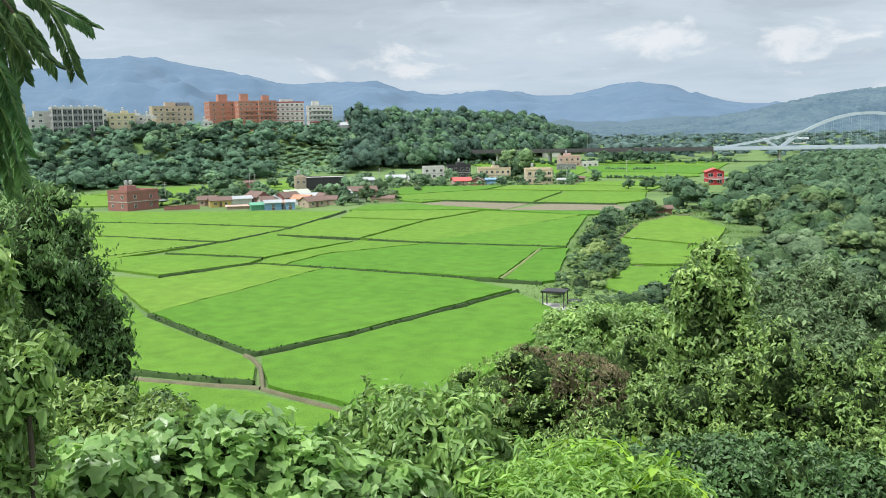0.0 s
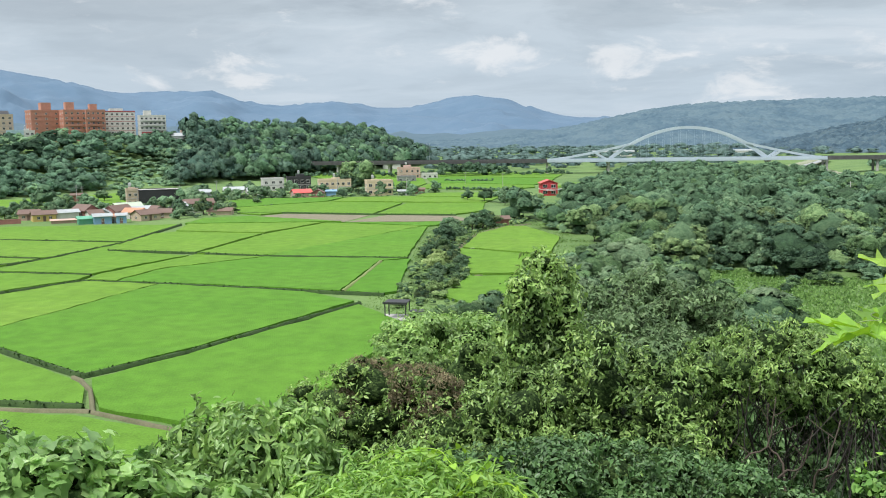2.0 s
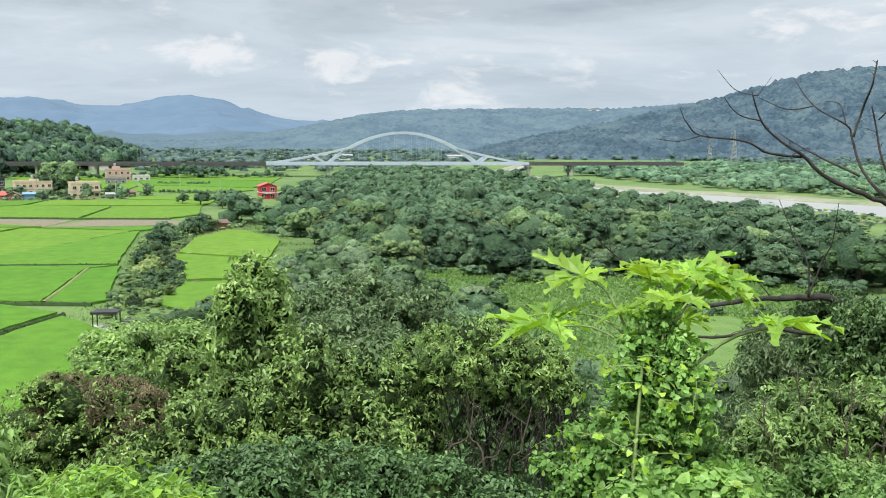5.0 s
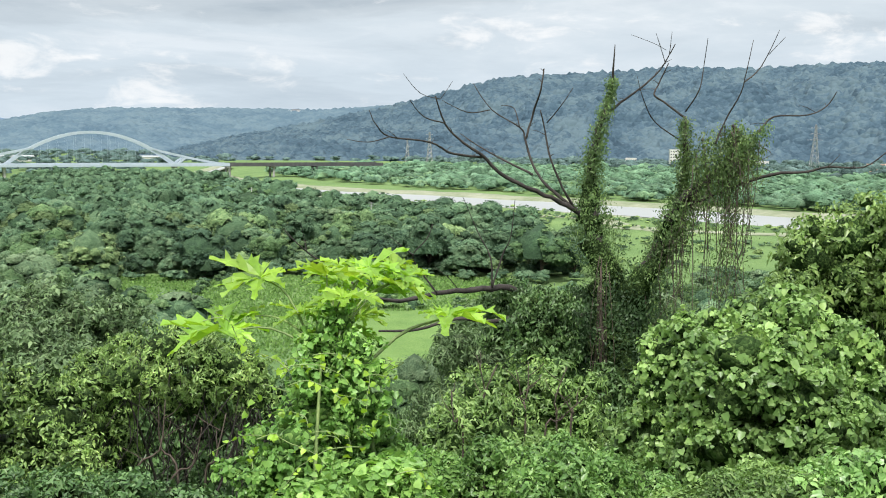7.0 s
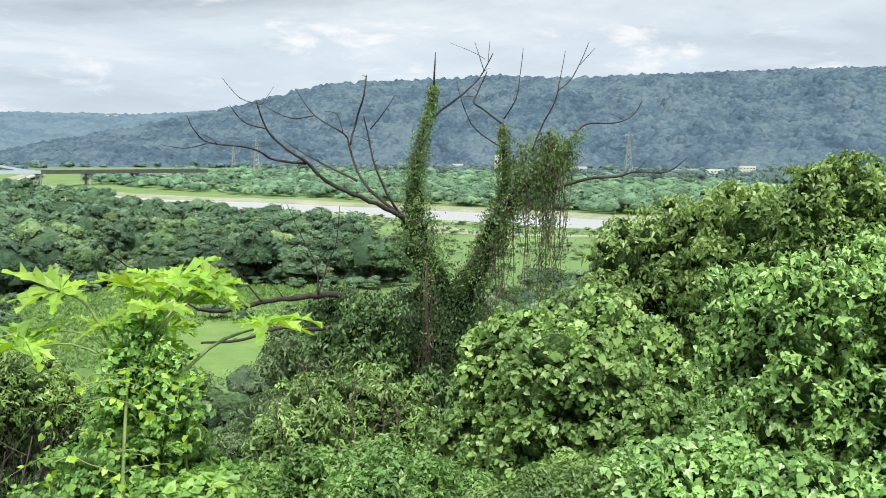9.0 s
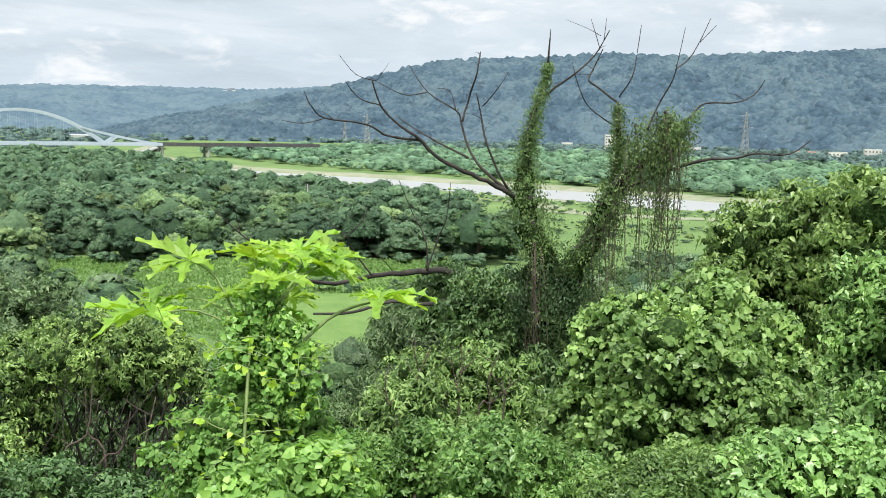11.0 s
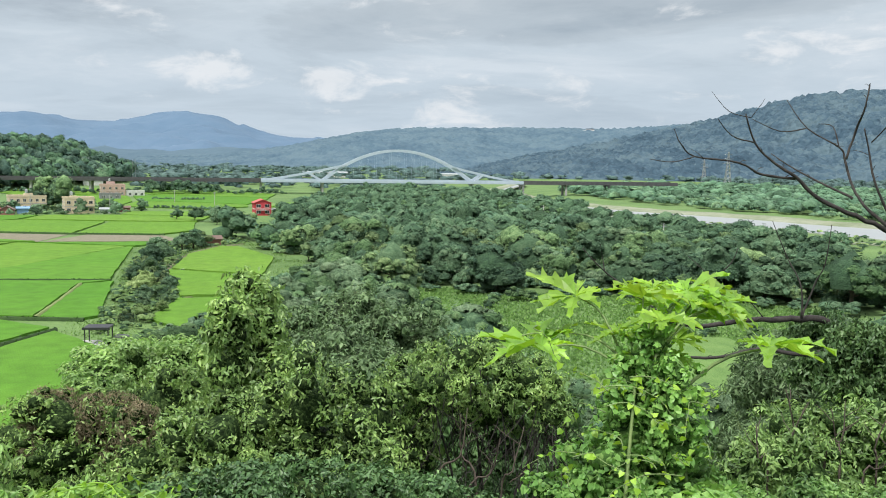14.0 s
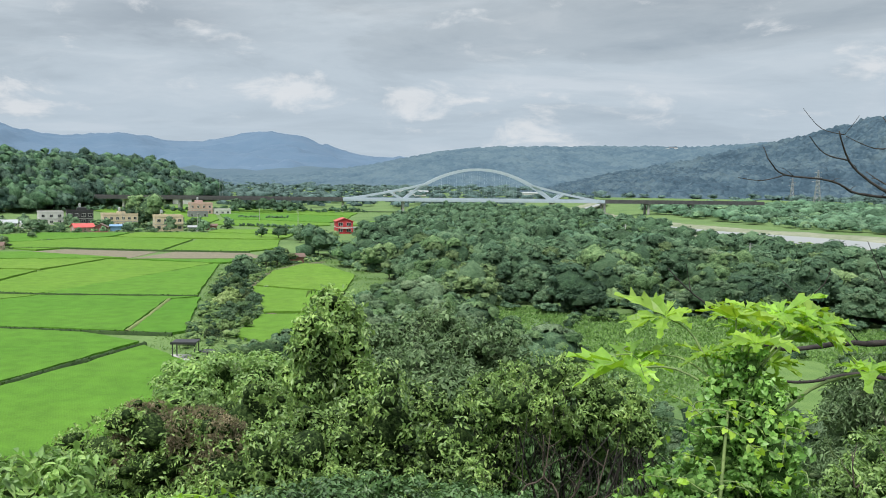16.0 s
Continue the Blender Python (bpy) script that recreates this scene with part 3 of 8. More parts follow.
# ---------------------------------------------------------------- paddies
def paddy(name, label, corners, height=0.55, material=None, wob=0.5, kind=""):
    """A planted field: a thick uneven carpet with steep edges, by its corners on the plain."""
    c = np.array(corners, float)
    edge = []
    for a, b in zip(c, np.roll(c, -1, 0)):
        k = max(1, int(np.hypot(*(b - a)) / 2.5))
        edge += [a + (b - a) * i / k for i in range(k)]
    edge = np.array(edge)
    edge += wob * np.array([(noise.noise((x * 0.2, y * 0.2, 1)), noise.noise((x * 0.2, y * 0.2, 9))) for x, y in edge])
    mid = edge.mean(0)
    bm = bmesh.new()
    low = [bm.verts.new((x, y, -0.1)) for x, y in edge - mid]
    top = [bm.verts.new((x, y, height * rng.uniform(0.85, 1.1))) for x, y in edge - mid]
    n = len(edge)
    for i in range(n):
        bm.faces.new((low[i], low[(i + 1) % n], top[(i + 1) % n], top[i]))
    bm.faces.new(top)
    bmesh.ops.recalc_face_normals(bm, faces=bm.faces)
    bmesh.ops.triangulate(bm, faces=[f for f in bm.faces if len(f.verts) > 4])
    me = bpy.data.meshes.new(name)
    bm.to_mesh(me), bm.free()
    me.materials.append(material or M_RICE)
    ob = new(name, me)
    ob.location = (*mid, 0)
    return tagged(ob, label, "rice field" if name == "rice_paddy" else "field", "paddies of the plain", kind)


LIGHT, DEEP = "yellow-green young rice in a flooded paddy", "deep green young rice in a flooded paddy"
for label, corners in [
    (LIGHT, [(-41, 112.5), (-21.9, 104.9), (-23.2, 112), (-26, 117.4), (-28.6, 120.6), (-35, 128.3), (-47.3, 144.5), (-69, 187.5), (-90, 187), (-62, 118)]),
    (LIGHT, [(-68.5, 187), (-56.3, 182.6), (-41.6, 198.6), (-40.2, 199.6), (-25, 192), (-47, 147)]),
    (DEEP, [(-24.6, 192), (-16.5, 186.8), (3.6, 175.2), (12, 162.6), (2.8, 150.8), (-13.5, 130), (-24.8, 119.3), (-34.3, 131), (-46.6, 147)]),
    (DEEP, [(-23.4, 116.2), (-13.1, 126.9), (3.2, 147.2), (12.6, 158.8), (18.5, 140), (-3, 88), (-11, 96), (-20, 103.2)]),
    (LIGHT, [(-44, 109), (-22.5, 100.9), (-11.2, 92.6), (-5, 84), (-10, 70), (-40, 74), (-64, 112)]),
    (LIGHT, [(-88, 210), (-77.5, 202), (-57.5, 187.5), (-42.4, 202.4), (-41, 208.3), (-65.4, 219)]),
    (LIGHT, [(-65.6, 222), (-40.8, 211.2), (-28, 231.6), (-23.3, 237.6), (-45.4, 253.6), (-44.4, 271.5), (-56.4, 240.6), (-58.3, 238.2)]),
    (LIGHT, [(-45.6, 257), (-22.3, 244.8), (-6.2, 287.4), (-33, 301.8), (-39, 296), (-43.6, 275.8)]),
    (LIGHT, [(-21.4, 242.6), (-4.9, 233.6), (-2.1, 235.2), (44.2, 296), (14.8, 317.8), (4.6, 302), (-4.9, 286)]),
    (LIGHT, [(-33, 304.6), (-5.5, 290.6), (14.3, 320.6), (-31.6, 328.6)]),
    (LIGHT, [(-40.4, 202.4), (-34.1, 199), (-27.7, 215.1), (-4.9, 230.6), (-21.7, 239.6), (-22.9, 236.4), (-27.5, 229.2), (-39.6, 208.7)]),
    (DEEP, [(-33.6, 198.3), (-16.7, 189.8), (10.3, 175), (21.9, 215.5), (28.6, 217.6), (-4.4, 230), (-27.1, 214.3)]),
    (DEEP, [(11.2, 173.8), (17.6, 169.5), (20.6, 171.4), (29.4, 216), (22.9, 214.4)]),
    (DEEP, [(-4.2, 233.2), (29, 219.3), (45.4, 293.2), (44.2, 295)]),
    (LIGHT, [(-150, 341), (-130, 310.5), (-77.8, 291.6), (-44.9, 277), (-40.6, 297), (-34.6, 327), (-120, 342)]),
    (LIGHT, [(-128.8, 307.8), (-76.8, 289.2), (-45, 273.6), (-57.2, 244.2), (-59, 243.8), (-95.3, 262.5), (-112, 264.4)]),
    (LIGHT, [(-112, 261.5), (-94.4, 259.8), (-59.4, 240.9), (-80.5, 207.2), (-92, 214)]),
    (DEEP, [(-33, 331), (14, 323), (20, 322), (-12, 355), (-28, 352)]),
    (DEEP, [(46.5, 296.5), (62, 308), (40, 312), (18, 318.5)]),
    (LIGHT, [(-8, 360.5), (1.5, 369), (33.6, 350), (52, 404), (20, 424), (-20, 400), (-17, 372)]),
    (LIGHT, [(35.5, 349.2), (62.5, 337.5), (76, 350), (86, 392), (54, 403)]),
    (DEEP, [(-18.5, 403), (19.5, 427), (30, 452), (-10, 458), (-24, 446)]),
    (LIGHT, [(22, 426), (87, 395), (100, 424), (60, 446), (32, 452)]),
    (LIGHT, [(64, 447), (101, 427), (116, 452), (90, 468), (72, 470)]),
    (LIGHT, [(76, 520), (92, 502), (113, 482), (138, 500), (143, 520), (110, 560), (90, 566)]),
    (DEEP, [(92, 570), (111, 563), (144, 524), (165, 560), (180, 600), (120, 650), (100, 640)]),
    (LIGHT, [(118, 655), (181, 604), (200, 650), (190, 700), (120, 740), (105, 700)]),
    (LIGHT, [(30, 540), (74, 523), (88, 568), (97, 640), (78, 660), (40, 640)]),
    (LIGHT, [(30, 660), (76, 664), (101, 702), (116, 745), (70, 800), (20, 730)]),
    (LIGHT, [(-92, 452), (-58, 452), (-52, 520), (-60, 580), (-100, 520)]),
    (LIGHT, [(-168, 446), (-128, 420), (-104, 452), (-104, 494), (-140, 495)]),
    (LIGHT, [(-190, 420), (-150, 372), (-110, 372), (-106, 404), (-132, 416), (-170, 444)]),
    (LIGHT, [(44.5, 233), (38.5, 189.5), (50.5, 187.5), (62, 214)]),
    (LIGHT, [(46, 236), (63, 216), (77, 252), (75.6, 285), (71, 288), (57, 268)]),
    (LIGHT, [(37.4, 186.2), (28, 165), (31.5, 154), (43, 158), (50.2, 184)]),
    (LIGHT, [(133, 425), (170, 405), (190, 430), (150, 452)]),
    (LIGHT, [(150, 500), (200, 470), (216, 500), (170, 540)]),
]:
    paddy("rice_paddy", label, corners, material=M_RICE if label == LIGHT else M_RICE_DEEP)
for corners in ([(-9, 357.5), (1.8, 365.3), (32.5, 347.5), (21.2, 323.4)], [(22.6, 322.6), (38.2, 345.6), (62.2, 334.8), (65.4, 313.5), (46, 317)]):
    paddy("fallow_field", "brown harvested field with stubble and weeds", corners, 0.12, M_FALLOW)


def bank(name, label, line, half, z, material):
    """A low bank or path with a rounded top."""
    v, f = strip(line, half, 0, 1.5)
    n = len(v) // 2
    crest = (v[:n] + v[n:]) / 2
    jit = np.array([noise.noise((x * 0.5, y * 0.5, 2)) for x, y, _ in crest])
    a, b = crest + (v[:n] - crest) * 0.55, crest + (v[n:] - crest) * 0.55
    a[:, 2], b[:, 2] = z * (1 + 0.2 * jit), z * (1 - 0.2 * jit)
    vv = np.vstack([v[:n] - [0, 0, 0.1], a, b, v[n:] - [0, 0, 0.1]])
    ff = [(k * n + i, k * n + n + i, k * n + n + i + 1, k * n + i + 1) for k in range(3) for i in range(n - 1)]
    return tagged(new(name, raw_mesh(name, vv, ff, material)), label, "path" if material == M_EARTH else "bank", kind="structure")


bank("field_path", "trodden earth path between the paddies", [(-26.0, 119.0), (-24.6, 116.9), (-22.6, 112), (-20.6, 102.6), (-11.2, 94.3), (-3, 85)], 0.34, 0.34, M_EARTH)
bank("field_path", "earth bank along the low paddy", [(-66, 115), (-42, 110.3), (-31, 106), (-21, 103.2)], 0.5, 0.3, M_EARTH)
bank("field_path", "pale dry path across the rice", [(10.8, 174), (16, 191), (22.4, 215)], 0.5, 0.62, M_DRY)
bank("field_path", "curved farm track past the field corner", [(40, 188), (43.4, 233), (47, 245), (57, 270), (68, 288), (80, 296)], 1.3, 0.2, M_EARTH)
BUNDS = []
for line in ([(-47, 146.4), (-34.5, 130.4), (-24.8, 118.5), (-13.4, 128.6), (3, 149), (13, 161)], [(-66, 116.5), (-41, 111.9), (-22, 104.5)],
             [(-90, 205), (-58.5, 239.5), (-44.8, 273), (-34, 328)], [(-57, 185.2), (-41.3, 200.6), (-25, 193), (3.6, 176.3), (18, 168.6)],
             [(-45.5, 255.5), (-22, 243.5), (-4.8, 232.2), (29.2, 218.6)], [(-130, 309.2), (-77, 290.4), (-44.9, 275.2)], [(-95, 261), (-59.3, 242.3)],
             [(-17, 371), (2, 367.5), (34, 348.6), (63, 336.2)], [(-66, 220.4), (-41, 209.8)]):
    BUNDS.append((bank("field_bund", "narrow grass-grown bund between paddies", line, 0.36, 0.62, M_BUND), line))


# ---------------------------------------------------------------- hills and mountains
def ridge(name, label, profile, near, far, foot_z, material, crowns, step, rows, spur, seed):
    """A range of hills: bearing and height angle of the skyline; foot at near, crest at far metres."""
    profile = np.array(profile, float)
    az = np.arange(profile[0, 0], profile[-1, 0], math.degrees(step / far))
    el = np.interp(az, profile[:, 0], profile[:, 1])
    k = max(2, int((1.2 if crowns else 0.22) / (az[1] - az[0])))
    pad = np.pad(el, k, mode="edge")
    el = np.convolve(pad, np.ones(2 * k + 1) / (2 * k + 1), "valid")
    crest = EYE_Z + far * np.tan(np.radians(el))
    v = []
    for i in range(rows):
        u = i / (rows - 1) * 1.12
        r = near + (far - near) * u
        for a, c in zip(az, crest):
            x, y = r * math.sin(radians(a)), r * math.cos(radians(a))
            f = noise.fractal((x / spur, y / spur, seed), 0.9, 2.1, 5)
            w = min(u, 1.0)
            z = foot_z + (c - foot_z) * (w ** 0.9 if u <= 1 else 1 - (u - 1) * 1.5) + f * (c - foot_z) * 0.28 * math.sin(min(w, 0.97) * math.pi)
            if crowns:
                d = noise.voronoi((x / crowns, y / crowns, seed))[0][0]
                z += crowns * (0.8 - 1.05 * min(d, 0.9)) * (1 if u > 0.02 else 0)
            else:
                z += noise.fractal((x / 120, y / 120, seed), 0.7, 2.1, 4) * 15
            v.append((x, y, z))
    n = len(az)
    f = [(i * n + j, i * n + j + 1, (i + 1) * n + j + 1, (i + 1) * n + j) for i in range(rows - 1) for j in range(n - 1)]
    return tagged(new(name, raw_mesh(name, v, f, material, flat=False)), label, "mountain" if not crowns else "hill", kind="structure")


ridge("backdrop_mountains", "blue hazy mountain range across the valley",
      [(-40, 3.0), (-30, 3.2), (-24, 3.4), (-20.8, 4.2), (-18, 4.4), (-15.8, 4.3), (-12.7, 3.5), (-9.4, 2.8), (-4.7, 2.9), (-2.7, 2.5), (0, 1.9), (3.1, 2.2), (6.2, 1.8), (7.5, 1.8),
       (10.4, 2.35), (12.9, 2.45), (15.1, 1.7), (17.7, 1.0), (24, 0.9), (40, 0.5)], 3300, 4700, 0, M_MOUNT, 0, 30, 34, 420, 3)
ridge("backdrop_foothills", "low dark foothills below the mountains, tinted haze blue",
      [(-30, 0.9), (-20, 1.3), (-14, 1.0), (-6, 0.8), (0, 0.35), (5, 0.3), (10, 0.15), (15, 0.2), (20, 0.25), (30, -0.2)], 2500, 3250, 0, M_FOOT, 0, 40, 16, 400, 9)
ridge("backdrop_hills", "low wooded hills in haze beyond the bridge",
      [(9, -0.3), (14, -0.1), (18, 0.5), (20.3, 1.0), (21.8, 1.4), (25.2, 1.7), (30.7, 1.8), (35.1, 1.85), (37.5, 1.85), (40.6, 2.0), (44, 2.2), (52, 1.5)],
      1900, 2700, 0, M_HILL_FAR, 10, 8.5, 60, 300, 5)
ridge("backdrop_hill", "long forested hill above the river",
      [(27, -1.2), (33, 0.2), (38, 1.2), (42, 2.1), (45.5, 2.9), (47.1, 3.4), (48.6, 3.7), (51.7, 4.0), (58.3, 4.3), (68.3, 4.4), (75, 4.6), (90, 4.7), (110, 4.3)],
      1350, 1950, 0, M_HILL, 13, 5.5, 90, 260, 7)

# ---------------------------------------------------------------- leaves and trees
LEAF = (np.array([(0, 0, 0), (-0.24, 0.42, 0.07), (0, 1.1, -0.14), (0.24, 0.42, 0.07)]), np.array([(0, 2, 1), (0, 3, 2)]))
LANCE = (np.array([(0, 0, 0), (-0.13, 0.4, 0.05), (0, 1, -0.25), (0.13, 0.4, 0.05)]), np.array([(0, 2, 1), (0, 3, 2)]))
HEART = (np.array([(0, 0.05, 0), (-0.40, 0.06, 0.09), (-0.37, 0.52, 0.05), (0, 1, -0.16), (0.37, 0.52, 0.05), (0.40, 0.06, 0.09)]), np.array([(0, 3, 2), (0, 2, 1), (0, 5, 4), (0, 4, 3)]))
SPRAY = (np.array([(0, -0.1, 0), (-0.42, 0.38, 0.08), (0.06, 0.95, -0.16), (0.40, 0.30, 0.08)]), np.array([(0, 2, 1), (0, 3, 2)]))
CHIP = (np.array([(-0.36, 0, 0), (0.36, 0.1, 0), (0.05, 0.95, -0.12)]), np.array([(0, 1, 2)]))
BLADE = (np.array([(0, 0, 0), (-0.29, 0.34, 0.09), (0, 1.08, -0.18), (0.29, 0.34, 0.09)]), np.array([(0, 2, 1), (0, 3, 2)]))
OVAL = (np.array([(0, 0, 0), (-0.19, 0.28, 0.06), (-0.17, 0.66, 0.03), (0, 1.1, -0.16), (0.17, 0.66, 0.03), (0.19, 0.28, 0.06)]), np.array([(0, 3, 2), (0, 2, 1), (0, 5, 4), (0, 4, 3)]))


def unit(a):
    return a / np.maximum(np.linalg.norm(a, axis=-1, keepdims=True), 1e-9)


def leaf_cloud(p, nrm, size, shape, droop=0.5, messy=0.6):
    """Vertices and faces of leaves set at p, facing about nrm, hanging a little."""
    n = len(p)
    nrm = unit(nrm + messy * rng.normal(size=(n, 3)))
    t = unit(np.cross(nrm, rng.normal(size=(n, 3))))
    t = unit(t + np.array([0, 0, -droop]) * rng.uniform(0.3, 1.3, (n, 1)))
    nrm = unit(nrm - t * (nrm * t).sum(1, keepdims=True))
    side = np.cross(t, nrm)
    tv, tf = shape
    size = np.broadcast_to(size, n)
    v = p[:, None] + size[:, None, None] * (tv[None, :, :1] * side[:, None] + tv[None, :, 1:2] * t[:, None] + tv[None, :, 2:] * nrm[:, None])
    f = tf[None] + (np.arange(n) * len(tv))[:, None, None]
    return v.reshape(-1, 3), f.reshape(-1, tf.shape[1])


def lobe_points(lobes, count, inner=0.3, low=-0.55, sprig=1, reach=0.0):
    """Points and outward normals on the skins of overlapping lobes (x, y, z, rx, ry, rz), in sprigs of leaves."""
    lobes = np.array(lobes, float)
    area = (lobes[:, 3] * lobes[:, 4] + lobes[:, 3] * lobes[:, 5] + lobes[:, 4] * lobes[:, 5])
    m = count * 2 // sprig
    pick = rng.choice(len(lobes), m, p=area / area.sum())
    d = unit(rng.normal(size=(m, 3)))
    keep = d[:, 2] > low + rng.uniform(-0.15, 0.15, m)
    d, pick = d[keep], pick[keep]
    c, r = lobes[pick, :3], lobes[pick, 3:]
    bumps = np.array([noise.noise(Vector(q * 2.2) + Vector((k * 3.1, 0, 0))) + 0.5 * noise.noise(Vector(q * 5.0) + Vector((0, k * 3.1, 0))) for q, k in zip(d, pick)])
    depth = 1 + 0.26 * bumps + rng.normal(0, 0.07, len(d))
    deep = rng.uniform(size=len(d)) < inner
    depth = np.where(deep, depth * rng.uniform(0.55, 0.92, len(d)), depth)
    p = c + d * r * depth[:, None]
    ok = np.ones(len(p), bool)
    for k, l in enumerate(lobes):
        q = (((p - l[:3]) / l[3:]) ** 2).sum(1) < 0.5
        ok &= ~(q & (pick != k))
    n = unit(d / r)
    p, n = p[ok], n[ok]
    if sprig > 1:
        up = unit(n + np.array([0, 0, 0.5]) + 0.4 * rng.normal(size=n.shape))
        ln = reach * rng.uniform(0.4, 1.5, (len(p), 1))
        p, n, up, ln = (np.repeat(a, sprig, 0) for a in (p, n, up, ln))
        p = p + up * ln * rng.uniform(-0.35, 1, (len(p), 1)) + rng.normal(0, 0.28, p.shape) * reach
        n = unit(0.6 * n + 0.8 * up)
    return p[:count], n[:count]


def core(lobes, shrink=0.72, rough=0.12, fine=1):
    """The dim inside of a crown: rough lumps."""
    bm = bmesh.new()
    for x, y, z, a, b, c in lobes:
        bmesh.ops.create_icosphere(bm, subdivisions=fine, radius=1, matrix=Matrix.LocRotScale((x, y, z), Euler((random.random(), 0, random.random() * 6)),
                                                                                          (a * shrink, b * shrink, c * shrink)))
    for v in bm.verts:
        v.co += Vector(noise.noise_vector(v.co * (1.7 if rough < 0.3 else 0.8))) * rough
    return bm


def crown_lobes(rnd, w, h0, h1, n, flat=0.8):
    """Domes of a broad uneven crown of half-width w between the heights h0 and h1."""
    h = h1 - h0
    lean = rnd.uniform(0, math.tau)
    out = [(0.12 * w * math.cos(lean), 0.12 * w * math.sin(lean), h0 + h * rnd.uniform(0.46, 0.54), w * rnd.uniform(0.62, 0.80), w * rnd.uniform(0.62, 0.80), h * 0.48)]
    for i in range(n):
        a = i * 2.4 + rnd.uniform(-0.6, 0.6)
        q = w * rnd.uniform(0.35, 0.72)
        r = w * rnd.uniform(0.28, 0.50)
        top = h0 + h * rnd.uniform(0.40, 0.97)
        rz = max(r * rnd.uniform(0.7, 1.1), (top - h0) * 0.35)
        out.append((math.cos(a) * q, math.sin(a) * q, top - rz, r, r, rz))
    return out


def ball(fine):
    bm = bmesh.new()
    bmesh.ops.create_icosphere(bm, subdivisions=fine, radius=1)
    bm.verts.index_update()
    out = np.array([v.co[:] for v in bm.verts]), np.array([[v.index for v in f.verts] for f in bm.faces])
    bm.free()
    return out


BALL = {1: ball(1), 2: ball(2), 3: ball(3)}


def billow_crown(rnd, ls, puffs, size, fine, leaves, spray, low):
    """A crown as arrays: a dim body of domes, heaped with leafy billows that carry sprays of leaves."""
    vs, fs, n = [], [], 0
    arr = np.array(ls)
    heap = []
    for _ in range(puffs):
        l = arr[rnd.choices(range(len(arr)), [q[3] * q[5] for q in arr])[0]]
        a, e = rnd.uniform(0, math.tau), math.asin(rnd.uniform(-0.45, 1.0))
        k = size * math.exp(rnd.gauss(-0.1, 0.32))
        c = rnd.uniform(0.76, 0.95)
        heap.append((l[0] + math.cos(a) * math.cos(e) * l[3] * c, l[1] + math.sin(a) * math.cos(e) * l[4] * c, l[2] + math.sin(e) * l[5] * c, k, k, k * rnd.uniform(0.75, 1.05)))
    heap = np.array(heap)
    inner = 0
    for group, d0f0, shrink, rag in ((arr, BALL[1], 0.86, 0.5), (heap, BALL[fine], 1.0, 1.0)):
        d0, f0 = d0f0
        for k, l in enumerate(group):
            off = Vector((rng.uniform(0, 90), rng.uniform(0, 90), k * 7.7))
            r = np.array([1 + rag * (0.34 * noise.noise(Vector(d) * 1.6 + off) + 0.30 * noise.noise(Vector(d) * 4.0 + off)) for d in d0])
            v = l[:3] + d0 * (r * shrink)[:, None] * l[3:]
            c = v[f0].mean(1)
            keep = d0[f0].mean(1)[:, 2] > -0.5
            for o in arr:
                if group is heap:
                    keep &= (((c - o[:3]) / (o[3:] * 0.82)) ** 2).sum(1) > 1
            f = f0[keep]
            if not len(f):
                continue
            used = np.unique(f)
            back = np.zeros(len(v), int)
            back[used] = np.arange(len(used))
            vs.append(v[used]), fs.append(back[f] + n)
            n += len(used)
        if group is arr:
            inner = sum(len(f) for f in fs)
    v, f = np.vstack(vs), np.vstack(fs)
    v[:, 2] = np.maximum(v[:, 2], low)
    body = len(f)
    if leaves:
        p, nr = lobe_points(heap, leaves, 0.0, -0.45)
        lv, lf = leaf_cloud(p, nr * 1.2 + np.array([0, 0, 0.4]), spray * np.exp(rng.normal(-0.1, 0.35, len(p))), CHIP, 0.3, 0.5)
        v, f = np.vstack([v, lv]), np.vstack([f, lf + n])
    return v, f, inner, body


def make_tree(name, label, category, rnd, height, w, lobes, leaves, size, leaf, bark, group="", stem=0.25, inside_leaf=None, puffs=40):
    """A whole tree at the origin: trunk with limbs, inner twigs, crown of leaves."""
    ob = tagged(new(name), label, category, group)
    ls = crown_lobes(rnd, w, height * stem, height * 0.97, lobes)
    base = [limb([(0, 0, -0.3), (rnd.uniform(-.1, .1) * w, rnd.uniform(-.1, .1) * w, height * 0.3), (rnd.uniform(-.15, .15) * w, rnd.uniform(-.15, .15) * w, height * 0.75)],
                 [height * 0.030, height * 0.022, height * 0.008], 6, 0.1, rnd.random())]
    for l in ls[1:5]:
        base.append(limb([(0, 0, height * 0.22), (l[0] * 0.5, l[1] * 0.5, l[2] * 0.75), (l[0] * 0.9, l[1] * 0.9, l[2])], [height * 0.014, height * 0.01, height * 0.004], 5, 0.1, rnd.random()))
    part("trunk", join(*base), bark, ob)
    v, f, n, body = billow_crown(rnd, ls, puffs, w * 0.19, 1, leaves, size, 0.0)
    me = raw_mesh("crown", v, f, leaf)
    # Inner domes default to the darker green in place of shade.
    me.materials.append(inside_leaf or C_SHADE)
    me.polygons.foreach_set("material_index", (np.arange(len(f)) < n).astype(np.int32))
    me.polygons.foreach_set("use_smooth", np.arange(len(f)) < body)
    part("crown", me, None, ob)
    return ob


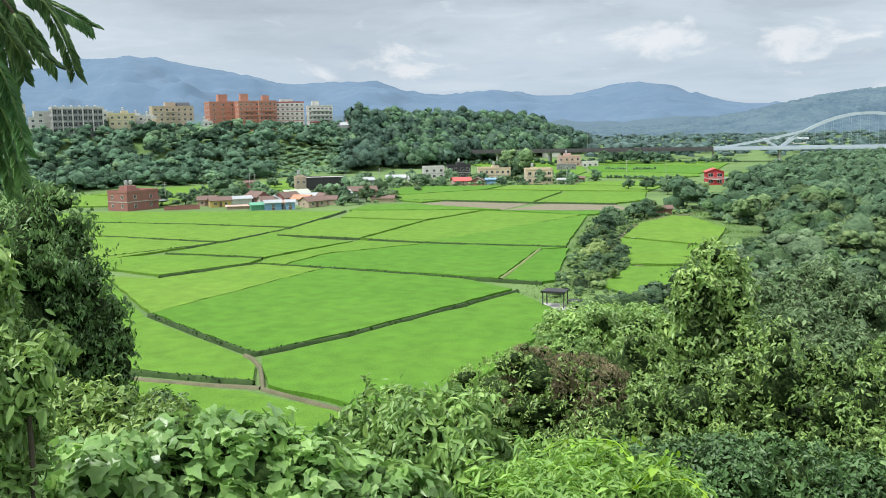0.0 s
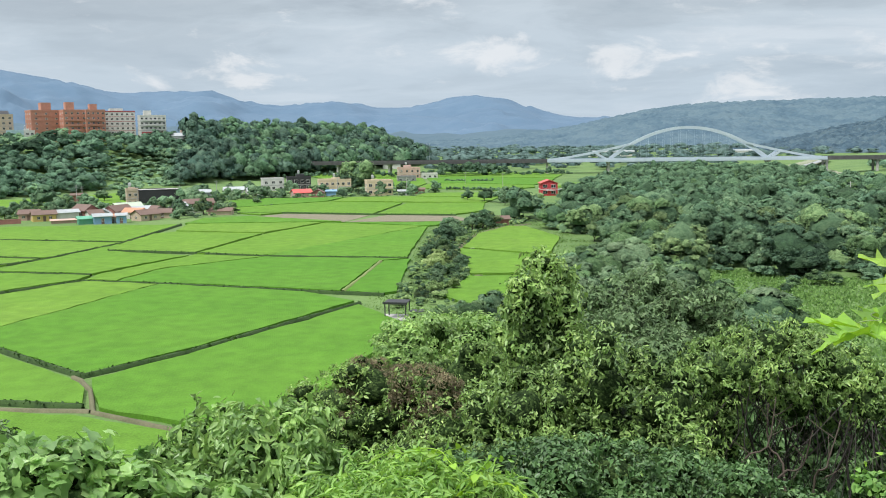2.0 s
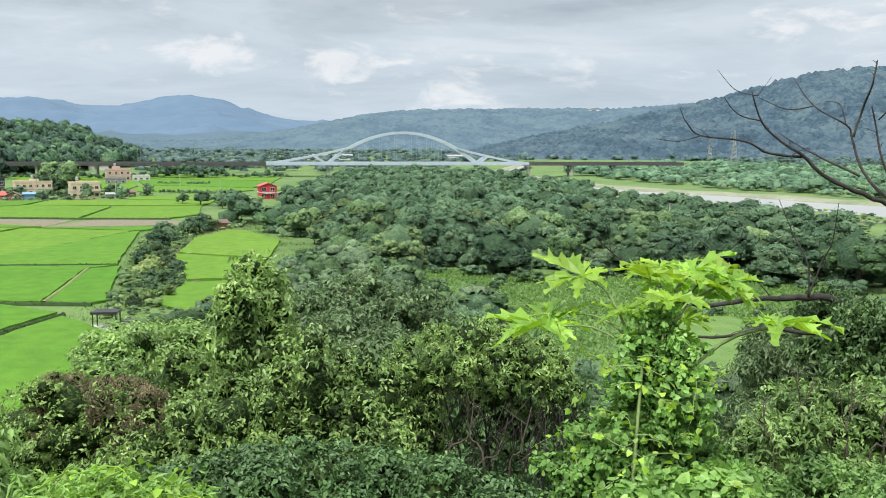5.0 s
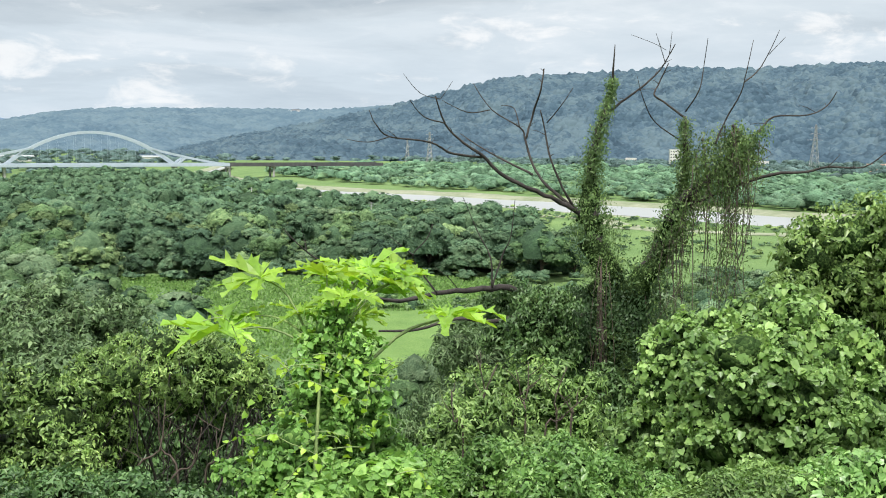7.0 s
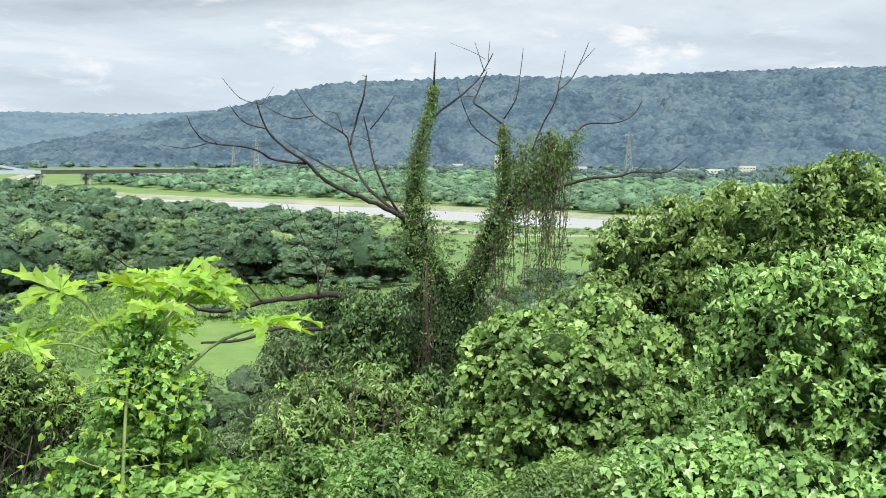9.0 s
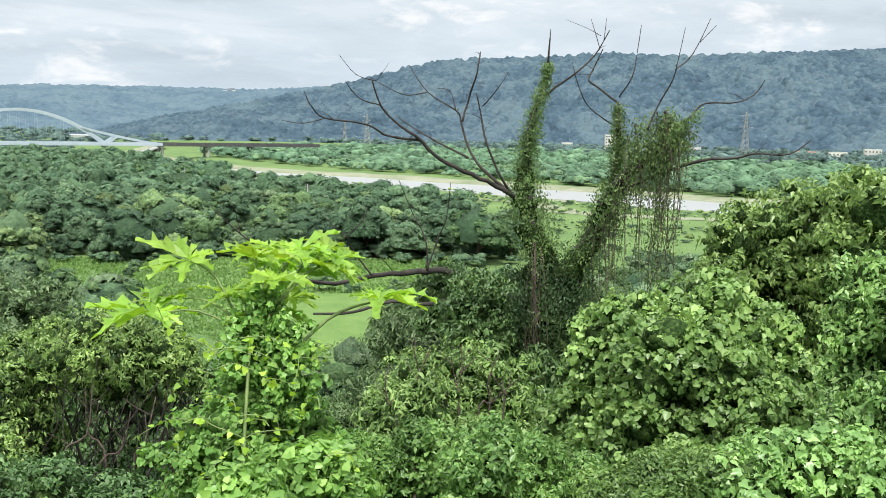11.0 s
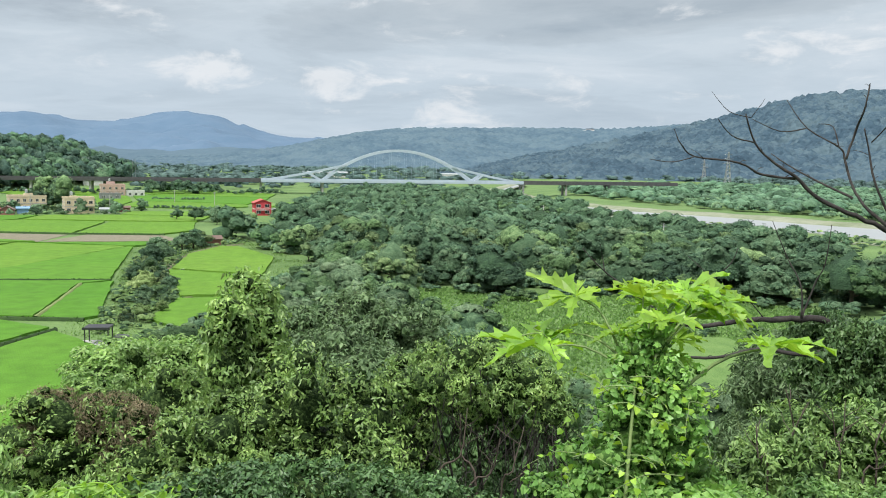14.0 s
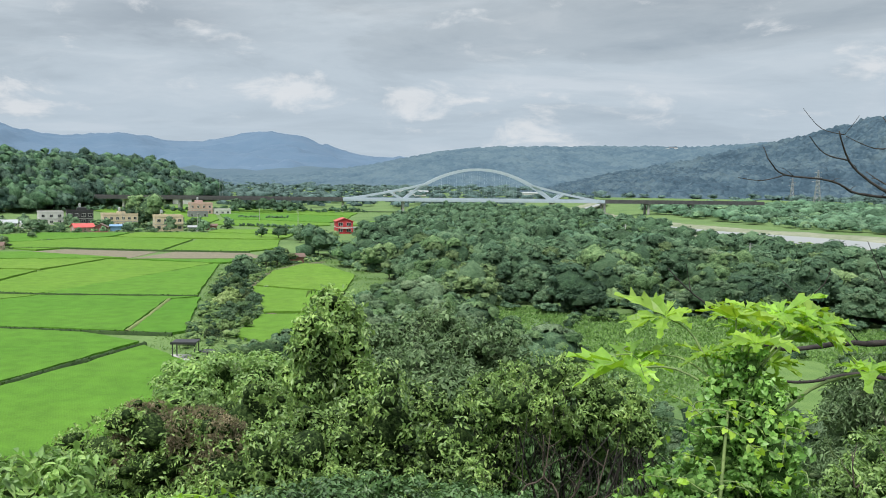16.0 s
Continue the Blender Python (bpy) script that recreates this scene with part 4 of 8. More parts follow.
def scatter(poly, spacing, rnd, jitter=0.42):
    """Uneven places inside a polygon, about spacing metres apart."""
    poly = np.array(poly, float)
    lo, hi = poly.min(0), poly.max(0)
    ys, out, row = lo[1], [], 0
    while ys < hi[1]:
        x = lo[0] + (row % 2) * spacing / 2
        while x < hi[0]:
            out.append((x + rnd.uniform(-jitter, jitter) * spacing, ys + rnd.uniform(-jitter, jitter) * spacing))
            x += spacing
        ys += spacing * 0.87
        row += 1
    out = np.array(out)
    return [tuple(q) for q in out[inside(out, poly)]]


def plant(pool, x, y, height, rnd, wide=1.0, sink=0.0):
    """A copy of one tree of the pool (each 10 m tall as built)."""
    ob = rnd.choice(pool)
    s = height / 10
    m = pose(x, y, land_z(x, y) - sink, rnd.uniform(-4, 4), rnd.uniform(-4, 4), rnd.uniform(0, 360)) @ Matrix.Diagonal((s * wide * rnd.uniform(0.9, 1.15), s * wide * rnd.uniform(0.9, 1.15), s, 1))
    return copy_thing(ob, m)


def remove(pool):
    for ob in pool:
        for o in (*ob.children_recursive, ob):
            bpy.data.objects.remove(o)


def crown_arrays(rnd, w, h, lobes, puffs, leaves, spray, stem=0.05):
    """One far tree as arrays: leafy billows on the skin of a lumpy crown."""
    ls = crown_lobes(rnd, w, h * stem, h * 0.97, lobes)
    return billow_crown(rnd, ls, puffs, w * (0.95 / math.sqrt(puffs) + 0.02), 1, leaves, spray, 0.02 * h)


def woodland(name, label, variants, places, material, category="woodland"):
    """Many far trees joined into one: places are (x, y, z, height, widening)."""
    vs, fs, ms, sm, n = [], [], [], [], 0
    for x, y, z, h, w in places:
        v, f, inner, body = variants[R.randrange(len(variants))]
        a, s = R.uniform(0, math.tau), h / 10
        c, q = math.cos(a) * s * w, math.sin(a) * s * w
        vs.append(np.column_stack([v[:, 0] * c - v[:, 1] * q + x, v[:, 0] * q + v[:, 1] * c + y, v[:, 2] * s * R.uniform(0.85, 1.15) + z]))
        fs.append(f + n)
        ms.append((np.arange(len(f)) < inner).astype(np.int32))
        sm.append(np.arange(len(f)) < body)
        n += len(v)
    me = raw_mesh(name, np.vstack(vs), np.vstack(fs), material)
    # Near woods' inner domes are coloured darker, as if in shade.
    me.materials.append(material if material in (C_HAZE, C_SPUR, C_SPURLIGHT) else C_DIM if material in (C_FAR, C_FARLIGHT) else C_SHADE)
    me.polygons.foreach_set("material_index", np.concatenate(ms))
    me.polygons.foreach_set("use_smooth", np.concatenate(sm))
    return tagged(new(name, me), label, category, kind="stuff")


L_MEADOW = foliage("meadow_blades", (0.090, 0.185, 0.050), (0.160, 0.285, 0.080), (0.245, 0.370, 0.125), 0.7, 0.25, 0.05)
R = random.Random(11)
G_WOOD = "trees of the riverside wood"
near_pool = [make_tree("tree", "broad dark green tree in dense riverside woodland", "tree", R, 10, R.uniform(4.2, 5.8), R.choice((3, 4, 6)), 2300, 0.42, C_DARK, M_BARK, group=G_WOOD, stem=0.03) for _ in range(4)]
near_pool += [make_tree("tree", "rounded yellow-green tree in dense riverside woodland", "tree", R, 10, 4.8, 5, 2300, 0.42, C_MID, M_BARK, group=G_WOOD, stem=0.03),
              make_tree("tree", "deep bluish green tree in dense riverside woodland", "tree", R, 10, 4.6, 4, 2300, 0.42, C_SPURLIGHT, M_BARK, group=G_WOOD, stem=0.03),
              make_tree("tree", "olive green rounded tree in riverside woodland", "tree", R, 10, 5.2, 6, 2300, 0.42, C_BRONZE, M_BARK, group=G_WOOD, stem=0.03),
              make_tree("tree", "fresh green spreading tree in riverside woodland", "tree", R, 10, 5.6, 3, 2300, 0.42, C_MID, M_BARK, group=G_WOOD, stem=0.03),
              make_tree("tree", "grey-green spreading tree in riverside woodland", "tree", R, 10, 5.6, 5, 2300, 0.42, C_OLIVE, M_BARK, group=G_WOOD, stem=0.03)]
far_kinds = [crown_arrays(R, R.uniform(4.6, 5.6), 10, 1, 5, 110, 0.9) for _ in range(8)]
wood_kinds = [crown_arrays(R, R.uniform(4.4, 5.8), 10, R.choice((2, 3, 4)), 15, 560, 0.64) for _ in range(8)]
slope_kinds = [crown_arrays(R, R.uniform(4.4, 5.8), 10, 2, 8, 300, 0.82) for _ in range(8)]
tiny_kinds = [crown_arrays(R, R.uniform(4.4, 5.8), 10, 1, 2, 60, 1.5) for _ in range(8)]
mid_kinds = [crown_arrays(R, R.uniform(4.4, 5.8), 10, 2, 11, 420, 0.62) for _ in range(8)]

WOOD = [(84, 330), (78, 292), (86, 258), (82, 232), (76, 208), (88, 184), (98, 169), (113, 165), (129, 152), (146, 134), (158, 118), (170, 118), (192, 152), (214, 186), (224, 250), (238, 310), (262, 390),
        (286, 450), (316, 540), (300, 600), (236, 590), (186, 530), (168, 474), (142, 420), (112, 372)]
spots = [q for q in scatter(WOOD, 7.8, R) if not (15.0 < math.degrees(math.atan2(*q)) < 17.5 and math.hypot(*q) > 318)]
spots.sort(key=lambda q: math.hypot(*q))
for x, y in spots[:210]:
    plant(near_pool, x, y, R.choice((R.uniform(2.6, 5.0), R.uniform(5.0, 8.5), R.uniform(8.0, 13.0))), R, 1.3)
for k, (leaf, label) in enumerate(((C_DARK, "dense dark green riverside wood of broad trees"), (C_FAR, "bluish green trees of the riverside wood"), (C_MID, "lighter green trees of the riverside wood"), (C_DARK, "tall dark trees of the riverside wood"))):
    woodland("riverside_wood", label, wood_kinds, [(x, y, land_z(x, y), R.uniform(4.0, 9.0) if k < 3 else R.uniform(8, 12), R.uniform(1.2, 1.6)) for x, y in spots[210:] if int((noise.noise((x / 14, y / 14, 2)) + R.uniform(-.5, .5)) * 7 + 40) % 4 == k], leaf)
woodland("wood_undergrowth", "dense bushes filling the foot of the riverside wood", mid_kinds, [(x + R.uniform(-5, 5), y + R.uniform(-5, 5), 0, R.uniform(2.0, 3.6), 1.7) for x, y in spots[:240]] + [(x * (1 - 7 / math.hypot(x, y)), y * (1 - 7 / math.hypot(x, y)), 0, R.uniform(1.6, 3.0), 2.0) for x, y in spots[:90]], C_DARK, "shrubs")
SLOPE = [(-330, 410), (-205, 463), (-139, 510), (-116, 550), (-66, 602), (2, 698), (64, 813), (140, 948), (156, 1026), (90, 1060), (-20, 960), (-100, 840), (-160, 740), (-220, 640), (-330, 560)]
slope_spots = [(x, y) for x, y in scatter(SLOPE, 8.8, R)]
edge = seg_dist(np.array(slope_spots), PLATEAU)[0]
slope_spots = [(x, y, e) for (x, y), e in zip(slope_spots, edge) if e < (74 if x < -64 else 130)]
spur = [q for q in slope_spots if q[0] > -64]
slope_spots = [q for q in slope_spots if q[0] <= -64]
for k, (leaf, label) in enumerate(((C_SPUR, "tall dark trees of the wooded spur"), (C_SPURLIGHT, "lighter green trees of the wooded spur"))):
    woodland("spur_wood", label, slope_kinds, [(x, y, land_z(x, y), R.uniform(10, 18) + 6 * max(0, min(1, (x + 40) / 140)), R.uniform(0.85, 1.2)) for i, (x, y, e) in enumerate(spur) if (i * 5 + i // 7) % 5 // 3 == k], leaf)
bank_spots = [(x, y) for x, y, e in slope_spots if -10.3 < math.degrees(math.atan2(x, y)) < -6.3 and e < 42]
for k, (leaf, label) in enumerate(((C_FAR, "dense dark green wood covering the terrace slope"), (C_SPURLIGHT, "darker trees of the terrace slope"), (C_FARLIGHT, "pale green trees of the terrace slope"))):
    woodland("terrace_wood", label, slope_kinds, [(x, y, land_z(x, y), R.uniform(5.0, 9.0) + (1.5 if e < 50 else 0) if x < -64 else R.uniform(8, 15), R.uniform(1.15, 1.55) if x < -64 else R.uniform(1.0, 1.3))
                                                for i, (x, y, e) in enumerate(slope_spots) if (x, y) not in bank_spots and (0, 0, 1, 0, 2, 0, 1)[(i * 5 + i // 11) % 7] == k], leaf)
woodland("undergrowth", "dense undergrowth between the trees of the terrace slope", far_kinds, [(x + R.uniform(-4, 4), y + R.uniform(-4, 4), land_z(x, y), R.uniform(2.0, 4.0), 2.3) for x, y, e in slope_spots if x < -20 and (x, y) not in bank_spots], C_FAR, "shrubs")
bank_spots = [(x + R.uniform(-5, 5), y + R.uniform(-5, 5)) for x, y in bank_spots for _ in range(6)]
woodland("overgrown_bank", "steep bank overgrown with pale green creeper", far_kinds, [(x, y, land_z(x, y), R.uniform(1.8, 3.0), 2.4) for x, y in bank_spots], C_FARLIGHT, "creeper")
# shrubs and low trees on the hillside below the viewpoint and round the meadow
BRUSH = [(10, 30), (14, 100), (22, 150), (30, 150), (46, 152), (54, 176), (66, 204), (78, 222), (88, 210), (80, 186), (72, 160), (74, 130), (66, 104), (72, 80), (92, 66), (118, 80), (130, 110),
         (146, 108), (176, 90), (330, 10), (300, -60), (120, -40), (60, -10), (30, 10)]
brush = [(x, y) for x, y in scatter(BRUSH, 6.4, R) if math.hypot(x, y) > 26 and (math.hypot(x, y) > 70 or R.random() < 0.35)]
for k, (leaf, label) in enumerate(((C_MID, "mixed green brush on the hillside"), (C_OLIVE, "grey-green brush on the hillside"), (C_DARK, "dark brush and low trees on the hillside"))):
    woodland("brush", label, mid_kinds, [(x, y, land_z(x, y) - 0.2, R.uniform(2.0, 5.0) + (1.5 if 40 < x < 84 and y > 110 else 0), 1.5) for i, (x, y) in enumerate(brush) if (i * 7 + i // 5) % 3 == k], leaf, "shrubs")
LAWN = [(83, 104), (92, 112), (104, 119), (112, 113), (106, 103), (97, 93), (88, 84), (79, 86), (81, 96)]
M_LAWN = surface("mown_grass", (0.085, 0.175, 0.036), (0.160, 0.270, 0.066), 0.22, 0.95, 0.8, fine=16, depth=0.25)
paddy("lawn", "short bright green grass by the riverside meadow", LAWN, 0.12, M_LAWN, 1.5)
grass = scatter([(66, 206), (84, 190), (100, 176), (134, 150), (150, 128), (120, 92), (88, 74), (72, 90), (70, 150)], 1.5, R)
gp = np.array([(x, y, 0.0) for x, y in grass])
gp = gp[~inside(gp[:, :2], LAWN)]
gp = np.repeat(gp, 8, 0) + np.column_stack([rng.normal(0, 0.5, (len(gp) * 8, 2)), np.zeros(len(gp) * 8)])
hgt = 0.5 + 0.5 * np.array([noise.noise((x / 9, y / 9, 7)) for x, y, _ in gp])
gv, gf = leaf_cloud(gp, rng.normal(size=gp.shape) * [1, 1, 0.1], 0.3 + 0.75 * hgt * rng.uniform(0.4, 1.2, len(gp)), SPRAY, -1.2, 0.5)
tagged(new("meadow_grass", raw_mesh("meadow_grass", gv, gf, L_MEADOW)), "long light green grass on the riverside meadow", "grass", kind="stuff")
tufts = scatter([(74, 190), (90, 176), (112, 160), (130, 140), (112, 96), (88, 84), (74, 96)], 7.0, R)
woodland("meadow_shrub", "bushes in clumps on the meadow", mid_kinds, [(x, y, 0, R.uniform(1.4, 3.4), 1.6) for x, y in tufts if noise.noise((x / 17, y / 17, 5)) > 0.1 and not inside(np.array([(x, y)]), LAWN)[0]], C_MID, "shrubs")
bush_pool = [make_tree("tree", "pale feathery bushy tree beside the farm track", "tree", R, 10, 4.6, 6, 2600, 0.36, C_PALE, M_BARK, stem=0.02, inside_leaf=C_PALE) for _ in range(3)]
L_BUND = foliage("bund_blades", (0.020, 0.054, 0.012), (0.044, 0.100, 0.022), (0.090, 0.155, 0.040), 0.6, 0.2, 0.05)
for ob, line in BUNDS:                       # ragged grass on the bunds
    v, _ = strip(line, 0.3, 0, 0.22)
    c = (v[:len(v) // 2] + v[len(v) // 2:]) / 2
    c = c + np.column_stack([rng.normal(0, 0.16, (len(c), 2)), np.full(len(c), 0.42)])
    tv, tf = leaf_cloud(c, rng.normal(size=c.shape) * [1, 1, 0.2], rng.uniform(0.2, 0.6, len(c)), SPRAY, -1.0, 0.4)
    part("bund_grass", raw_mesh("bund_grass", tv, tf), L_BUND, ob)["kind"] = "stuff"
# trees beside the farm track and between the fields
for x, y, h in ((47, 254, 6.8), (43, 250, 5.0), (42.5, 240, 6.4), (38.5, 232, 4.2), (38, 223, 5.6), (34, 217, 3.6), (36.5, 208, 4.4), (33.5, 202, 4.8), (39.5, 204, 3.0), (37, 196, 3.6), (32, 193, 4.4), (35, 188, 3.2), (30.5, 184, 3.8), (34, 181, 2.6), (29, 176, 3.4), (31.5, 172, 2.6),
                (27.5, 168, 2.8), (24, 163, 2.4), (40, 213, 2.4), (41.5, 226, 2.6), (62, 286, 6.5), (58, 282, 5.5), (66, 292, 5.0), (95, 395, 7.5), (88, 402, 6.5), (100, 386, 6.5), (104, 376, 5.5), (82, 410, 5.5), (92, 380, 4.5),
                (99.5, 362, 5), (125, 380, 8.0), (132, 388, 8.5), (120, 362, 6), (134, 380, 7), (130, 368, 7.5), (145, 392, 7), (150, 440, 6), (160, 455, 6), (-100, 425, 11), (-93, 418, 6),
                (42, 510, 18), (38, 505, 11), (46, 503, 9), (62, 486, 6.5), (66, 474, 5), (-40, 384, 6), (-30, 374, 6.5), (-24, 372, 5), (-20, 380, 5), (-46, 388, 7), (-52, 402, 6), (-36, 420, 8),
                (-28, 432, 7), (-10, 470, 6), (-84, 470, 6), (-76, 474, 6), (-112, 372, 5), (-104, 378, 5), (-98, 384, 5.5), (-120, 384, 5), (-118, 396, 6)):
    plant(bush_pool if 20 < x < 44 and y < 212 and R.random() < 0.75 else near_pool, x, y, h, R, 1.3)
remove(bush_pool)
approach = []
# trees below the bridge and along its approach
for u in [i / 46 for i in range(47)]:
    q = polar(-1 + 18.5 * u, 700 - 20 * u + R.uniform(-12, 12))
    hedge_h = R.uniform(3.0, 5.5) + (5.0 if 0.58 < u < 0.8 else 0)
    approach.append((q.x, q.y, 0, hedge_h, 1.3))
woodland("approach_trees", "dark trees along the bridge approach", mid_kinds, approach, C_DARK)
# weeds on the verges
verge = scatter([(12, 160), (20, 148), (46, 152), (60, 190), (80, 222), (86, 300), (84, 330), (64, 312), (46, 300), (34, 240), (26, 196)], 0.62, R)
vp = np.array([(x, y, 0.0) for x, y in verge])
for f in bpy.data.objects:
    if f.name.startswith("rice_paddy"):
        c = np.array([v.co[:2] for v in f.data.vertices if v.co.z < 0]) + np.array(f.location[:2])
        vp = vp[~inside(vp[:, :2], c)]
hgt = np.array([noise.noise((x / 6, y / 6, 3)) for x, y, _ in vp])
wv, wf = leaf_cloud(vp + np.column_stack([np.zeros((len(vp), 2)), 0.2 * rng.uniform(size=len(vp))]), rng.normal(size=vp.shape) * [1, 1, 0.3], (0.35 + 0.5 * np.maximum(hgt, -0.3)) * rng.uniform(0.5, 1.3, len(vp)), LEAF, -0.8, 0.4)
tagged(new("verge_weeds", raw_mesh("verge_weeds", wv, wf, L_MEADOW)), "rank weeds on the field verges", "grass", kind="stuff")
# bushes and garden trees among the village houses
for x, y in scatter([(-100, 388), (-60, 378), (-30, 392), (60, 474), (70, 486), (40, 530), (-10, 520), (-50, 460), (-96, 440)], 17, R):
    if R.random() < 0.6:
        plant(near_pool, x, y, R.uniform(1.8, 4.6), R, 1.3)
# rough grass and low bushes between the wood and the river
flood = scatter([(174, 108), (190, 88), (330, 20), (318, 160), (318, 300), (306, 400), (280, 360), (236, 280), (218, 190), (196, 150)], 5.4, R)
flood = [(x, y) for x, y in flood if noise.noise((x / 22, y / 30, 1)) > -0.05]
for k, (leaf, label) in enumerate(((C_OLIVE, "low pale bushes on the river flat"), (C_PALE, "tufts of light green reed on the river flat"))):
    woodland("riverbank_shrub", label, far_kinds, [(x, y, land_z(x, y), R.uniform(0.5, 1.6), R.uniform(1.4, 3.0)) for x, y in flood[k::2]], leaf, "shrubs")
# the wide flood plain: woods along the far bank, hedges, far groves
belt = scatter([(396, 40), (700, 40), (780, 300), (820, 640), (640, 760), (470, 700), (420, 560), (398, 420), (402, 250)], 9.6, R)
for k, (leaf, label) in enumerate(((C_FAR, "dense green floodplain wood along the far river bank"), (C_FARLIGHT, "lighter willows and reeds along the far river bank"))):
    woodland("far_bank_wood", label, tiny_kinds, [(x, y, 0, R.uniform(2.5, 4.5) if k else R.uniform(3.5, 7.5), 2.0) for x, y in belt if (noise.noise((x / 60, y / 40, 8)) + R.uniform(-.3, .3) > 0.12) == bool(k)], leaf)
far = scatter([(120, 760), (330, 720), (600, 980), (1250, 1000), (1700, 500), (1750, 1500), (900, 2300), (250, 2500), (150, 1400)], 33, R)
far = [(x, y) for x, y in far if noise.noise((x / 160, y / 90, 4)) > -0.25 and seg_dist(np.array([(x, y)]), RIVER)[0][0] > 50]
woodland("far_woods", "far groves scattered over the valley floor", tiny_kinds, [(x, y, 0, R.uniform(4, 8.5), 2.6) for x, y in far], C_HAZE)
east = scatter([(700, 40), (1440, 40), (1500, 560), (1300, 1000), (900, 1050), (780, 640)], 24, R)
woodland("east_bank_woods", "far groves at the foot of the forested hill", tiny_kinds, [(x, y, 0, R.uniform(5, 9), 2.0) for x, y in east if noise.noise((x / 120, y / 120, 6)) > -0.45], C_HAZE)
hedge = [(88 + 26 * u + R.uniform(-1, 1), 497 - 20 * u + R.uniform(-.6, .6)) for u in [i / 24 for i in range(25)]]
hedge += [(104 + 12 * u, 592 - 4 * u) for u in [i / 8 for i in range(9)]] + [(120 + 12 * u, 582 - 3 * u) for u in [i / 8 for i in range(9)]] + [(60 + 8 * u, 600) for u in [i / 6 for i in range(7)]]
woodland("hedge", "clipped dark green hedge between the far paddies", far_kinds, [(x, y, 0, R.uniform(1.6, 2.4), 1.1) for x, y in hedge], C_DARK, "hedge")

# ---------------------------------------------------------------- the arch bridge
def make_bridge():
    """Local x runs along the deck from the first to the last white span; z is the deck's level."""
    a, b = polar(16.2, 712), polar(32.0, 742)
    ln = (b - a).length
    ob = thing("arch_bridge", "white steel arch bridge over the river valley", "bridge", (a.x, a.y, 9.6), math.degrees(math.atan2(b.y - a.y, b.x - a.x)))
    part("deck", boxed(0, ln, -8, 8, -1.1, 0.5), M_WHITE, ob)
    part("approach_deck", boxed(ln, ln + 130, -7, 7, -1.3, 0.5), M_ROAD, ob, "grey concrete approach deck")
    part("approach_deck", boxed(-330, 0, -7, 7, -1.3, 0.5), M_ROAD, ob, "grey concrete approach deck")
    x0, x1 = ln * 0.225, ln * 0.80                       # the arch's feet
    rise = 23.5

    def curve(x):
        u = (x - (x0 + x1) / 2) / ((x1 - x0) / 2)
        return rise * (1 - u * u)

    def tube(pts, w, h, y):
        bm = bmesh.new()
        rings = []
        for i, (x, z) in enumerate(pts):
            q0, q1 = pts[max(i - 1, 0)], pts[min(i + 1, len(pts) - 1)]
            d = Vector((q1[0] - q0[0], 0, q1[1] - q0[1])).normalized()
            n = Vector((-d.z, 0, d.x))
            rings.append([bm.verts.new(Vector((x, y + s * w / 2, z)) + n * t * h / 2) for s, t in ((-1, -1), (1, -1), (1, 1), (-1, 1))])
        for r0, r1 in zip(rings, rings[1:]):
            for k in range(4):
                bm.faces.new((r0[k], r0[(k + 1) % 4], r1[(k + 1) % 4], r1[k]))
        bm.faces.new(rings[0]), bm.faces.new(rings[-1])
        bmesh.ops.recalc_face_normals(bm, faces=bm.faces)
        return bm

    for y in (-7.2, 7.2):
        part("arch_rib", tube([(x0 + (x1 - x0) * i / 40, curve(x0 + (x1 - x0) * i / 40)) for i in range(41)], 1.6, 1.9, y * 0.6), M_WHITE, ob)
        for e, xe, join_x, foot in ((0, 0.0, x0 + ln * 0.085, x0), (1, ln, x1 - ln * 0.085, x1)):
            top = curve(join_x)
            part("side_arch", tube([(xe + (join_x - xe) * u, 0.3 + (top - 0.3) * u ** 1.25) for u in [i / 12 for i in range(13)]], 1.3, 1.3, y * 0.75), M_WHITE, ob)
            mid = xe + (join_x - xe) * 0.56
            part("strut", tube([(foot, 0.0), (mid, 0.3 + (top - 0.3) * 0.56 ** 1.25)], 1.2, 1.5, y * 0.8), M_WHITE, ob)
        for i in range(1, 16):
            x = x0 + (x1 - x0) * (0.1 + 0.8 * i / 16)
            part("hanger", rod(bmesh.new(), (x, y, 0.4), (x, y * 0.6, curve(x)), 0.03, n=4), M_WHITE, ob)
        part("parapet", boxed(0, ln, y - 0.15, y + 0.15, 0.5, 1.4), M_WHITE, ob)
        part("parapet", boxed(ln, ln + 130, y * 0.95 - 0.15, y * 0.95 + 0.15, 0.5, 1.3), M_ROAD, ob)
        part("parapet", boxed(-330, 0, y * 0.95 - 0.15, y * 0.95 + 0.15, 0.5, 1.3), M_ROAD, ob)
    for x in (ln * 0.225, ln * 0.80, ln + 0.5, ln + 36, ln + 72, ln + 108, 0, -40, -80, -120, -160, -200, -240):
        for y in (-4.5, 4.5):
            bm = bmesh.new()
            rod(bm, (x, y, -12), (x, y, -1.2), 1.0, 0.9, 10)
            part("pier", bm, M_CONCRETE, ob, "round grey concrete pier")
        part("crosshead", boxed(x - 1.1, x + 1.1, -6.2, 6.2, -2.3, -1.15, bevel=0.2), M_CONCRETE, ob)
    return ob


make_bridge()

# ---------------------------------------------------------------- houses
def paint(name, c, rough=0.75, metal=0.0, bump=0.15):
    return surface(name, tuple(v * 0.82 for v in c), tuple(min(v * 1.12, 1) for v in c), 0.5, rough, bump, metal, fine=8, spread=0.05)


